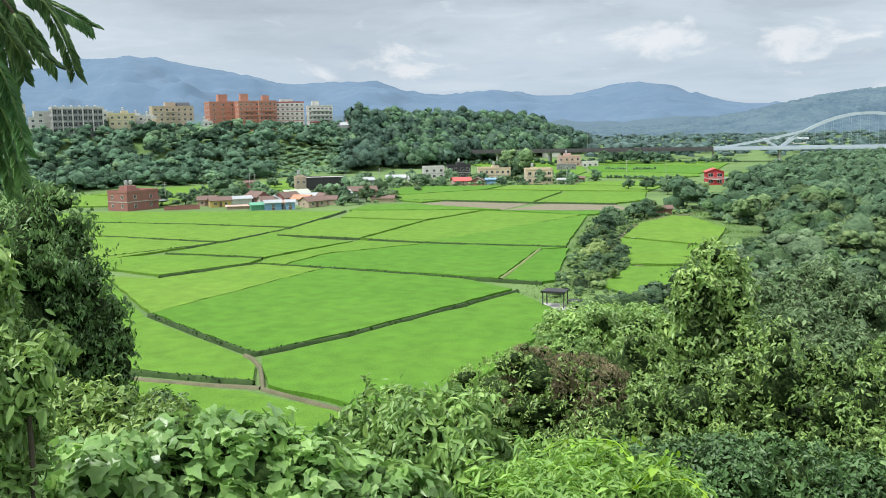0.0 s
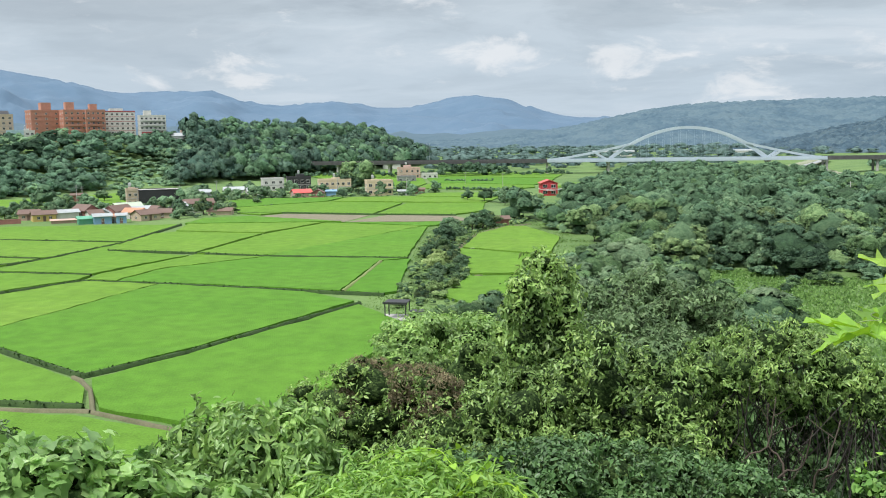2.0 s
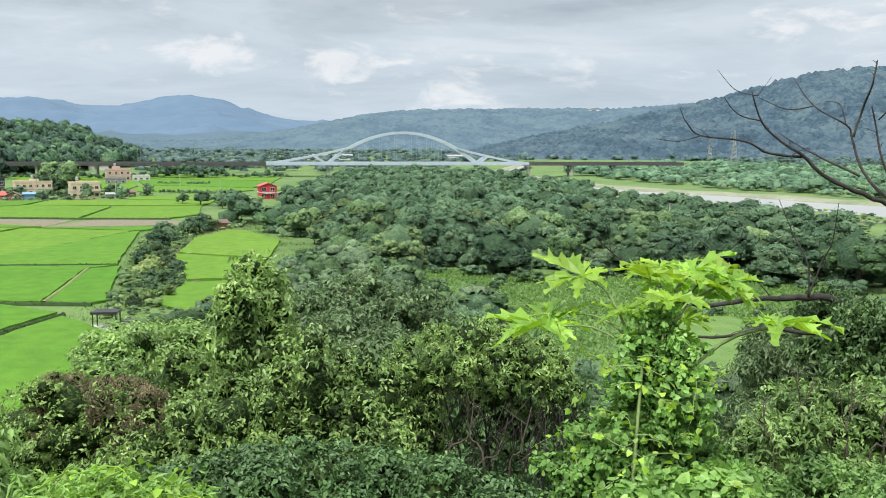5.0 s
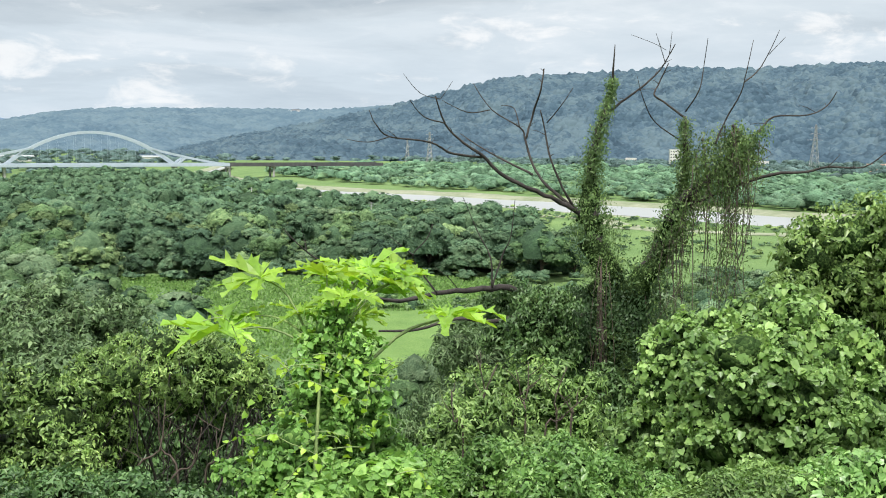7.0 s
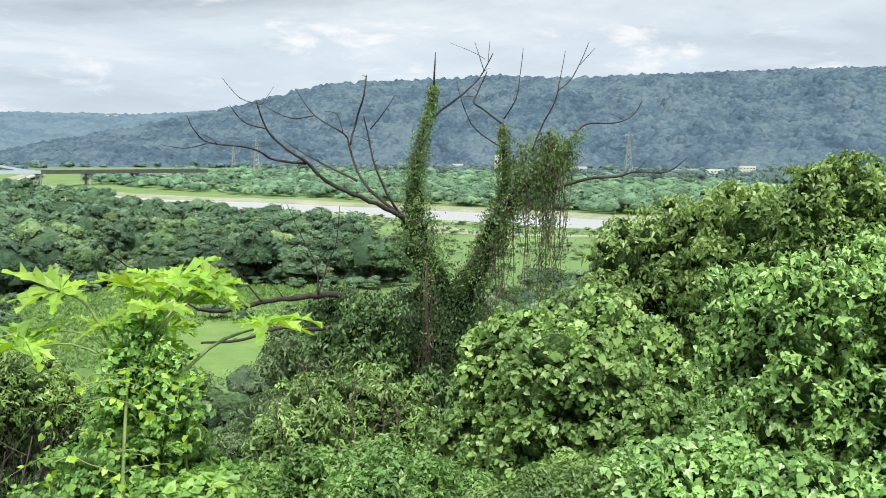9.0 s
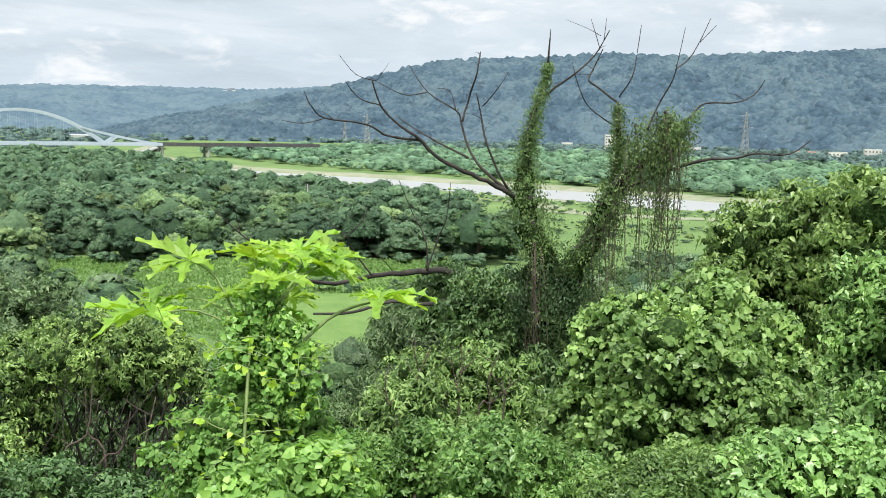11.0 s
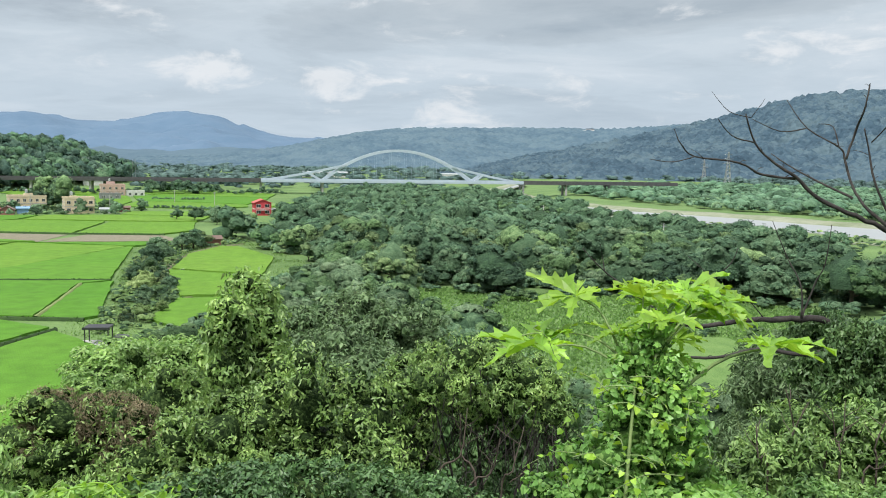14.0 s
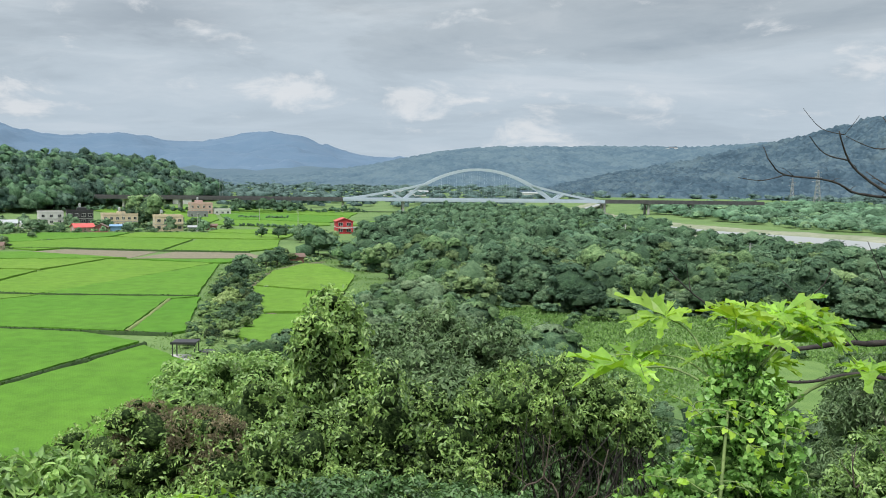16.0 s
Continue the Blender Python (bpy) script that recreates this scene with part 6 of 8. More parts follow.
# ---------------------------------------------------------------- pavilion, poles, pylons
def make_pavilion():
    p = polar(7.0, 149)
    ob = thing("pavilion", "black steel roof on four posts beside the paddy", "pavilion", (p.x, p.y, 0), -20)
    part("slab", boxed(-3.2, 4.2, -2.6, 2.4, -0.1, 0.12), M_CONCRETE, ob, "pale concrete floor slab")
    part("canopy", boxed(-2.2, 1.6, -1.6, 1.6, 2.55, 2.75, bevel=0.05), M_BLACK, ob)
    for x in (-2.0, 1.4):
        for y in (-1.4, 1.4):
            part("post", boxed(x - .08, x + .08, y - .08, y + .08, 0.1, 2.55), M_BLACK, ob)
    part("fascia", boxed(-2.3, 1.7, -1.7, -1.6, 2.45, 2.8), M_BLACK, ob)
    q = thing("garden_table", "dark round table beside the pavilion", "table", (p.x + 2.9, p.y - 0.6, 0.12), 0)
    b = bmesh.new()
    rod(b, (0, 0, 0.95), (0, 0, 1.05), 1.3, 1.25, 14)
    part("top", b, M_BLACK, q)
    part("leg", rod(bmesh.new(), (0, 0, 0), (0, 0, 0.95), 0.12, n=8), M_BLACK, q)


make_pavilion()


def pole(az, d, h, label, mat):
    p = polar(az, d)
    ob = thing("utility_pole", label, "pole", (p.x, p.y, land_z(p.x, p.y)), -az, "poles of the village")
    part("shaft", rod(bmesh.new(), (0, 0, -0.3), (0, 0, h), 0.16, 0.1, 8), mat, ob)
    for z in (h - 0.4, h - 1.1):
        part("crossarm", boxed(-0.9, 0.9, -0.05, 0.05, z - 0.05, z + 0.05), M_STEEL, ob)


for az, d, h in ((-16.5, 400, 9), (-11.6, 440, 10), (-11.3, 452, 9), (-5.9, 432, 9), (-3.8, 470, 9), (3.4, 474, 9), (7.6, 466, 9), (7.2, 610, 9), (11.2, 560, 8), (13.5, 530, 8), (-17.0, 392, 9), (-8.3, 430, 9)):
    pole(az, d, h, "grey concrete utility pole", M_CONCRETE)
pole(40.6, 300, 9.5, "pale concrete pole rising from the wood", M_PALE)
pole(33.4, 395, 9.5, "pale concrete pole rising from the wood", M_PALE)
for x, y in ((98, 905), (104, 912), (146, 935), (149, 938)):
    pole(math.degrees(math.atan2(x, y)), math.hypot(x, y), 22, "tall grey street lamp mast by the bridge", M_STEEL)


def pylon(az, d, h, turn):
    """A lattice transmission tower."""
    p = polar(az, d)
    ob = thing("pylon", "steel lattice power pylon on the far bank", "pylon", (p.x, p.y, 0), turn, "pylons")
    wide = lambda z: (0.085 * h) * (1 - z / h) ** 1.25 + 0.012 * h
    lv = [h * q for q in (0, 0.16, 0.30, 0.42, 0.53, 0.63, 0.72, 0.80, 0.88, 0.95, 1.0)]
    for sx in (-1, 1):
        for sy in (-1, 1):
            part("leg", limb([(sx * wide(a), sy * wide(a), a) for a in lv], [0.30] * len(lv), 4), M_STEEL, ob)
    for s in (-1, 1):
        for ax in (0, 1):
            for a, b in zip(lv, lv[1:]):
                for u in (-1, 1):
                    q0, q1 = (u * wide(a), s * wide(a)), (-u * wide(b), s * wide(b))
                    br = rod(bmesh.new(), ((q0[0], q0[1]) if ax == 0 else (q0[1], q0[0])) + (a,), ((q1[0], q1[1]) if ax == 0 else (q1[1], q1[0])) + (b,), 0.17, n=4)
                    part("brace", br, M_STEEL, ob)
    for z, w in ((0.66, 0.17), (0.79, 0.14), (0.92, 0.11)):
        arm = bmesh.new()
        for y in (-0.4, 0.4):
            rod(arm, (-w * h, 0, z * h), (w * h, 0, z * h), 0.14, n=4)
            rod(arm, (-w * h, 0, z * h), (0, y, z * h + 0.035 * h), 0.10, n=4), rod(arm, (w * h, 0, z * h), (0, y, z * h + 0.035 * h), 0.10, n=4)
        part("crossarm", arm, M_STEEL, ob)


pylon(66.6, 1160, 52, -50)
pylon(44.15, 1150, 40, -30)
pylon(42.8, 1300, 31, -30)

# ---------------------------------------------------------------- scrub between the houses and along the farm track
HOUSES = [o for o in bpy.data.objects if o.parent is None and o.get("category") in ("house", "shed", "building")]
SITES = np.array([o.location[:2] for o in HOUSES])
FIELDS = []
for f in bpy.data.objects:
    if f.name.startswith("rice_paddy") or f.name.startswith("fallow"):
        FIELDS.append(np.array([v.co[:2] for v in f.data.vertices if v.co.z < 0]) + np.array(f.location[:2]))


def free_ground(pts, clear):
    """The places that lie in no field and near no house."""
    pts = np.array(pts)
    ok = np.min(np.hypot(*(pts[:, None] - SITES[None]).transpose(2, 0, 1)), axis=1) > clear
    for c in FIELDS:
        if len(c) > 2:
            ok &= ~inside(pts, c)
    return [tuple(p) for p in pts[ok]]


yards = free_ground(scatter([(-150, 380), (-92, 362), (-46, 346), (-14, 372), (14, 452), (70, 452), (84, 470), (70, 520), (30, 560), (-30, 540), (-60, 470), (-110, 440), (-150, 420)], 5.0, R), 7.5)
for k, (leaf, label) in enumerate(((C_MID, "rough green scrub between the village houses"), (C_OLIVE, "dull green garden bushes between the village houses"))):
    woodland("village_scrub", label, far_kinds, [(x, y, land_z(x, y), R.choice((R.uniform(0.5, 1.3), R.uniform(0.8, 2.6))), R.uniform(1.4, 2.4)) for x, y in yards if noise.noise((x / 20, y / 20, 9)) > -0.25 and int(x * 7 + y * 3) % 2 == k], leaf, "shrubs")
woodland("garden_trees", "small dark trees among the village houses", mid_kinds, [(x, y, land_z(x, y), R.uniform(3.0, 6.5), 1.2) for x, y in yards[::9]], C_DARK)
lane = free_ground(scatter([(18, 156), (34, 158), (44, 200), (50, 250), (62, 286), (84, 300), (84, 320), (56, 300), (40, 262), (32, 220), (24, 184)], 2.6, R), 4)
for k, (leaf, label) in enumerate(((C_PALE, "pale tufts of tall grass along the farm track"), (C_MID, "low green weeds along the farm track"))):
    woodland("verge_scrub", label, far_kinds, [(x, y, land_z(x, y), R.uniform(0.4, 1.5), R.uniform(1.2, 2.2)) for x, y in lane[k::2]], leaf, "shrubs")
# ---------------------------------------------------------------- the thicket below the viewpoint
LOBED = (np.array([(0, 0, 0), (-0.32, -0.08, 0.04), (-0.46, 0.34, 0.02), (-0.26, 0.52, 0.05), (0, 1.05, -0.15), (0.26, 0.52, 0.05), (0.46, 0.34, 0.02), (0.32, -0.08, 0.04)]),
         np.array([(0, i + 1, i) for i in range(1, 7)]))
L_MIDB = foliage("climber_leaves", (0.075, 0.145, 0.046), (0.205, 0.335, 0.100), (0.380, 0.510, 0.185), 0.36, 0.28, 0.06)
L_VIVID = foliage("vine_leaves", (0.085, 0.200, 0.048), (0.195, 0.375, 0.090), (0.380, 0.560, 0.170), 0.38, 0.3, 0.05)
L_FRESH = foliage("fresh_creeper_leaves", (0.100, 0.220, 0.062), (0.240, 0.425, 0.135), (0.460, 0.640, 0.260), 0.30, 0.28, 0.04)
L_BANK = foliage("bank_creeper_leaves", (0.055, 0.125, 0.036), (0.150, 0.275, 0.074), (0.350, 0.500, 0.170), 0.36, 0.28, 0.08)
L_LIMEB = foliage("young_vine_leaves", (0.143, 0.276, 0.076), (0.242, 0.424, 0.101), (0.374, 0.551, 0.151), 0.45, 0.33, 0.05)
M_STEM = surface("green_stem", (0.10, 0.16, 0.05), (0.22, 0.30, 0.10), 8.0, 0.6, 0.2)


def thicket(name, label, category, size, shape, leaf, cover, droop, lobes, hollow=False, tight=False, skirts=3, limit=66000, spread=0.28):
    """A shrub of leafy clumps heaped on overlapping lobes, on stems that rise from the hillside."""
    rnd = random.Random(len(label) * 31 + len(lobes))
    at = [polar(a, d, z) for a, d, z, _, _ in lobes]
    mid = sum(at, Vector()) / len(at)
    foot = Vector((mid.x, mid.y, land_z(mid.x, mid.y)))
    ob = thing(name, label, category, foot, group="shrubs of the hillside thicket")
    big, tuft, skirt = [], [], []
    for p, (_, _, _, w, h) in zip(at, lobes):
        q = p - foot
        big.append((*q, w * 0.86, w * 0.86, h * 0.86))
        for j in range(19):                       # leafy clumps stand out from the lobe, with dark gaps between
            e = math.asin(rnd.uniform(-0.75, 1.0))
            a = rnd.uniform(0, math.tau)
            k = rnd.choice((0.15, 0.21, 0.28, 0.38)) * rnd.uniform(0.85, 1.15)
            c = rnd.uniform(0.74, 1.06) - (0.14 if tight else 0)
            tuft.append((q.x + math.cos(a) * math.cos(e) * w * c, q.y + math.sin(a) * math.cos(e) * w * c, q.z + math.sin(e) * h * c, w * k, w * k, max(h, w * 0.6) * k * rnd.uniform(0.6, 0.95)))
        z0 = land_z(p.x, p.y) - foot.z
        zz = q.z - h * 1.1
        for _ in range(skirts):                   # foliage goes on down the slope
            if zz > z0 and not hollow:
                skirt.append((q.x * 1.03, q.y * 1.03, zz, w * 0.95, w * 0.95, h))
                for j in range(12):
                    a, e = rnd.uniform(0, math.tau), math.asin(rnd.uniform(-0.6, 0.8))
                    k = rnd.uniform(0.18, 0.36)
                    tuft.append((q.x * 1.03 + math.cos(a) * math.cos(e) * w * 0.9, q.y * 1.03 + math.sin(a) * math.cos(e) * w * 0.9, zz + math.sin(e) * h * 0.9, w * k, w * k, max(h, w * 0.6) * k * 0.75))
                zz -= h * 1.3
    size *= 0.84
    area = sum(1.9 * math.pi * l[3] * (l[4] + l[5]) / 2 for l in tuft) + 0.7 * sum(2.6 * math.pi * l[3] * l[5] for l in skirt)
    n = cover * area / (0.40 * size * size * (0.5 if shape is LANCE else 1))
    most = limit // len(shape[1])
    if n > most:
        size *= min(1.32, math.sqrt(n / most))
    n = int(min(n, most))
    p, nr = lobe_points(tuft, int(n * 1.35), 0.05, -0.35, 4, size * 0.8)
    p1, n1 = lobe_points(big, int(n * 0.16), 0.3, -0.7, 7, size * 1.3)
    p, nr = np.vstack([p, p1]), np.vstack([nr, n1])
    if skirt:
        p2, n2 = lobe_points(skirt, int(n * 0.30), 0.0, -0.6, 7, size * 1.2)
        p, nr = np.vstack([p, p2]), np.vstack([nr, n2])
    open_side = nr @ np.array([-0.75 * math.sin(radians(lobes[0][0])), -0.75 * math.cos(radians(lobes[0][0])), 0.65])
    keep = rng.uniform(size=len(p)) < np.where(open_side > -0.15, 1.0, 0.28)
    p, nr = p[keep], nr[keep]
    v, f = leaf_cloud(p, nr * 1.3 + np.array([0, 0, 0.12]), size * np.clip(np.exp(rng.normal(-0.12, spread, len(p))), 0.35, 1.9), shape, droop, 0.45)
    part("foliage", raw_mesh("foliage", v, f), leaf, ob)
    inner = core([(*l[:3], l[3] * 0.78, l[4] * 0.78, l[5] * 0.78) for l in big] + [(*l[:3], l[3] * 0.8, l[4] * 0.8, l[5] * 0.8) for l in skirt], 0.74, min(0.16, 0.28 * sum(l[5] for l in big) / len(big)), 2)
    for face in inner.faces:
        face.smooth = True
    # Darker copy of each leaf colour, standing in for shade inside the shrub.
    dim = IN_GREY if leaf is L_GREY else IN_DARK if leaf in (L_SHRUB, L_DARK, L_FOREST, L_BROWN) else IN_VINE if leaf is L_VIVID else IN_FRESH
    part("inner_foliage", inner, dim, ob, "dense inner leaves and twigs, coloured as in shade")["kind"] = "stuff"
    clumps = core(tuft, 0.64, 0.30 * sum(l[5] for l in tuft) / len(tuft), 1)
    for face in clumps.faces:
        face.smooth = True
    part("leaf_clumps", clumps, dim, ob, "leaves packed in clumps, coloured as in shade")["kind"] = "stuff"
    for l in big[:len(lobes)] if not hollow else big:
        spread = 0.12 if hollow else 0.45
        s = Vector((l[0] * spread + rnd.uniform(-.1, .1), l[1] * spread + rnd.uniform(-.1, .1), 0))
        s.z = land_z(foot.x + s.x, foot.y + s.y) - foot.z - 0.15
        e = Vector(l[:3])
        k = (e - s).length
        r = 1.5 if hollow else 1.0
        part("stem", limb([s, s.lerp(e, 0.5) + Vector((rnd.uniform(-.1, .1) * k, rnd.uniform(-.1, .1) * k, 0.06 * k)), e], [r * min(0.014 * k + 0.008, 0.022), r * min(0.010 * k + 0.006, 0.016), 0.006], 5, 0.15, rnd.random()), M_DEAD if hollow else M_STEM if leaf is L_VIVID else M_BARK, ob)
    if hollow:                                    # thin bare twigs hang and cross below the leaves
        for i in range(220):
            l = rnd.choice(big)
            a = rnd.uniform(0, math.tau)
            q = Vector(l[:3]) + Vector((math.cos(a) * l[3] * 0.8, math.sin(a) * l[4] * 0.8, -l[5] * 0.3))
            ln = rnd.uniform(0.4, 1.5)
            e = q + Vector((rnd.gauss(0, 0.5), rnd.gauss(0, 0.5), -1)) * ln
            part("twig", limb([q, q.lerp(e, 0.5) + Vector((rnd.gauss(0, .06), rnd.gauss(0, .06), 0)), e], [0.006, 0.006, 0.004], 3, 0.3, i), M_DEAD, ob)
    for _ in range(len(lobes) + 3):               # loose shoots above the skin
        l = rnd.choice(big[:len(lobes)])
        a = rnd.uniform(0, math.tau)
        q = Vector(l[:3]) + Vector((math.cos(a) * l[3] * 0.7, math.sin(a) * l[4] * 0.7, l[5] * 0.75))
        ln = size * rnd.uniform(1.2, 2.6)
        d = Vector((math.cos(a) * 0.5, math.sin(a) * 0.5, 1)).normalized()
        e = q + d * ln
        part("shoot", limb([q, q.lerp(e, 0.5), e + Vector((d.x, d.y, 0)) * ln * 0.25], [size * 0.05, size * 0.04, size * 0.02], 4, 0.1, a), M_STEM, ob)
        m = 14
        pts = np.array([q.lerp(e, rnd.uniform(0.1, 1.05)) for _ in range(m)])
        v, f = leaf_cloud(pts, rng.normal(size=(m, 3)) + [0, 0, 0.6], size * rng.uniform(0.5, 1.0, m), shape, droop, 0.4)
        part("shoot_leaves", raw_mesh("shoot_leaves", v, f), leaf, ob)["kind"] = "stuff"
    return ob


# Inner leaves far darker than the outer ones: interior shade put into colour.
IN_DARK = leaf_mass("packed_shaded_dark_leaves", (0.008, 0.018, 0.005), (0.024, 0.046, 0.013), (0.070, 0.112, 0.034), 34)
IN_FRESH = leaf_mass("packed_shaded_fresh_leaves", (0.012, 0.028, 0.008), (0.036, 0.072, 0.020), (0.095, 0.155, 0.048), 36)
IN_VINE = leaf_mass("packed_shaded_vine_leaves", (0.024, 0.058, 0.014), (0.070, 0.145, 0.034), (0.165, 0.275, 0.075), 36)
IN_GREY = leaf_mass("packed_shaded_grey_leaves", (0.024, 0.040, 0.019), (0.065, 0.100, 0.045), (0.125, 0.170, 0.082), 18)


def ground_cover(name, label, n, r0, r1, size0, size1, shape, leaf, bearings=(-32, 88), up=0.15):
    """Low creeping leaves all over the hillside."""
    u = rng.uniform(size=n)
    r = r0 * (r1 / r0) ** u
    a = np.radians(rng.uniform(*bearings, n))
    xy = np.column_stack([np.sin(a) * r, np.cos(a) * r])
    bump = np.array([noise.noise((x * 0.8, y * 0.8, 3)) + 0.5 * noise.noise((x * 2.4, y * 2.4, 8)) for x, y in xy])
    size = np.exp(np.log(size0) + (np.log(size1) - np.log(size0)) * u)
    z = land(xy) + (up + 0.30 * bump) * (1 + r * 0.02) * rng.uniform(0.2, 1.1, n)
    v, f = leaf_cloud(np.column_stack([xy, z]), np.tile([0, 0, 1.0], (n, 1)), size * rng.uniform(0.6, 1.2, n), shape, 0.25, 0.55)
    return tagged(new(name, raw_mesh(name, v, f, leaf)), label, "creeper", kind="stuff")


ground_cover("ground_creeper", "low broad-leaved creeper covering the bank", 9000, 2.6, 10, 0.045, 0.08, LOBED, L_FRESH, (-32, 0), 0.3)
ground_cover("ground_creeper", "dark small-leaved undergrowth on the bank", 12000, 2.6, 12, 0.045, 0.09, LEAF, L_SHRUB, (-6, 42), 0.35)
ground_cover("ground_creeper", "soft green creeper covering the bank", 5000, 2.6, 10, 0.05, 0.09, LOBED, L_MIDB, (38, 90), 0.3)
ground_cover("ground_creeper", "rank undergrowth on the steep slope", 22000, 6, 75, 0.12, 0.7, LEAF, L_SHRUB, up=0.3)

# bearing, distance, height and half-widths of the lobes of each shrub
thicket("ivy_tree", "dark rounded tree draped in small-leaved creeper", "tree", 0.062, LEAF, L_DARK, 3.2, 1.3, [
    (-22.9, 14.1, 27.79, 0.75, 0.66), (-24.7, 13.2, 27.55, 0.85, 0.85), (-21.7, 13.9, 27.19, 0.69, 0.73), (-23.3, 14.2, 26.55, 0.92, 0.92), (-20.7, 13.8, 26.49, 0.6, 0.68),
    (-20.8, 13.6, 25.99, 0.52, 0.48), (-25.2, 14.0, 25.94, 0.9, 0.74), (-19.4, 13.9, 26.19, 0.33, 0.29), (-22.6, 13.4, 26.0, 0.63, 0.55), (-27.3, 13.6, 27.05, 0.96, 1.2),
    (-23.7, 14.0, 27.21, 0.57, 0.49),
], tight=True)
thicket("shrub", "tall shrub with pointed mid-green leaves", "shrub", 0.062, OVAL, L_MIDB, 2.2, 0.9, [
    (-23.7, 4.9, 28.1, 0.15, 0.24), (-22.2, 4.6, 28.01, 0.1, 0.11), (-23.6, 4.8, 28.41, 0.09, 0.12), (-23.7, 4.9, 27.72, 0.16, 0.16), (-21.4, 4.8, 28.11, 0.09, 0.05),
    (-25.0, 4.7, 27.94, 0.21, 0.31),
], tight=True, skirts=1)
thicket("shrub", "tangled shrub with small yellowish leaves", "shrub", 0.055, OVAL, L_SHRUB, 2.6, 0.5, [
    (-20.4, 7.8, 26.93, 0.35, 0.2), (-18.1, 7.6, 26.86, 0.26, 0.22), (-22.2, 7.7, 26.77, 0.39, 0.26), (-15.9, 7.0, 26.92, 0.28, 0.2), (-19.1, 7.6, 26.61, 0.48, 0.26),
    (-25.4, 8.0, 26.66, 0.55, 0.32),
])
thicket("creeper", "thick broad-leaved creeper covering the slope", "creeper", 0.068, LOBED, L_FRESH, 2.6, 0.3, [
    (-23.3, 5.7, 27.16, 0.35, 0.19), (-19.5, 5.4, 27.2, 0.36, 0.16), (-14.8, 5.6, 27.25, 0.25, 0.16), (-15.2, 5.8, 27.0, 0.38, 0.19), (-11.6, 5.6, 27.27, 0.25, 0.14),
    (-10.8, 5.5, 27.09, 0.37, 0.18), (-7.6, 5.7, 27.0, 0.28, 0.19), (-5.0, 5.7, 26.89, 0.34, 0.16), (-26.3, 5.4, 27.32, 0.36, 0.21),
])
thicket("tree", "slim dark green treetop above the paddies", "tree", 0.35, LEAF, L_FOREST, 2.0, 0.4, [
    (-17.3, 47.9, 15.68, 0.63, 0.46), (-18.3, 44.5, 16.37, 0.8, 0.48), (-16.8, 46.9, 15.38, 1.13, 0.7), (-17.9, 48.1, 14.56, 1.73, 0.87),
])
thicket("bamboo_shrub", "leafy shrub with glossy oval light leaves", "shrub", 0.095, OVAL, L_MIDB, 2.6, 0.8, [
    (-3.4, 9.4, 26.16, 0.41, 0.3), (-1.0, 8.8, 26.13, 0.5, 0.38), (-5.2, 9.3, 25.83, 0.37, 0.32), (-3.2, 9.5, 25.44, 0.65, 0.3), (1.0, 9.2, 26.05, 0.37, 0.37),
    (-6.9, 9.1, 25.64, 0.42, 0.21),
])
thicket("shrub", "large mixed green shrub overgrown with vines", "shrub", 0.048, LEAF, L_SHRUB, 1.7, 0.6, [
    (3.1, 13.1, 25.36, 0.57, 0.46), (5.8, 12.2, 25.81, 0.68, 0.36), (8.6, 12.9, 25.45, 0.68, 0.45), (7.2, 13.2, 24.87, 0.92, 0.62), (4.5, 12.8, 24.84, 0.74, 0.59),
    (10.9, 12.6, 25.77, 0.59, 0.51), (9.2, 13.0, 24.46, 0.91, 0.68), (5.5, 12.9, 24.14, 0.83, 0.45), (11.5, 12.4, 25.07, 0.65, 0.72), (2.4, 12.6, 24.48, 0.59, 0.52),
])
thicket("shrub", "bright green young shrub behind the thicket", "shrub", 0.07, LEAF, L_BROAD, 2.3, 0.4, [
    (9.3, 16.3, 25.56, 0.67, 0.43), (7.6, 15.2, 25.57, 0.44, 0.36), (11.6, 16.0, 25.55, 0.56, 0.38), (10.6, 16.4, 25.06, 0.87, 0.48), (6.9, 15.8, 25.66, 0.28, 0.23),
])
thicket("creeper_tree", "tall slender tree smothered in climbing vines", "tree", 0.07, LEAF, L_SHRUB, 2.8, 0.8, [
    (16.0, 14.2, 27.1, 0.35, 0.23), (14.9, 13.2, 26.88, 0.32, 0.31), (16.6, 13.9, 26.58, 0.37, 0.41), (15.4, 14.2, 26.09, 0.46, 0.5), (17.0, 13.8, 26.01, 0.32, 0.48),
    (16.1, 13.6, 25.48, 0.6, 0.56), (15.5, 14.0, 24.68, 0.74, 0.66), (17.7, 13.9, 24.75, 0.57, 0.65), (16.8, 13.4, 24.26, 0.86, 0.55), (14.0, 13.6, 26.01, 0.32, 0.4),
], tight=True)
thicket("shrub", "arching shrub hung with vines over dark stems", "shrub", 0.046, OVAL, L_SHRUB, 1.3, 0.8, [
    (28.8, 12.1, 26.49, 0.49, 0.35), (26.5, 11.3, 26.33, 0.52, 0.39), (31.9, 11.9, 26.18, 0.55, 0.41), (30.2, 12.1, 25.82, 0.56, 0.35), (33.8, 11.7, 25.93, 0.24, 0.41),
    (25.5, 11.6, 25.83, 0.4, 0.4), (26.1, 12.0, 25.14, 0.42, 0.63), (24.1, 11.9, 24.66, 0.55, 0.34),
], hollow=True)
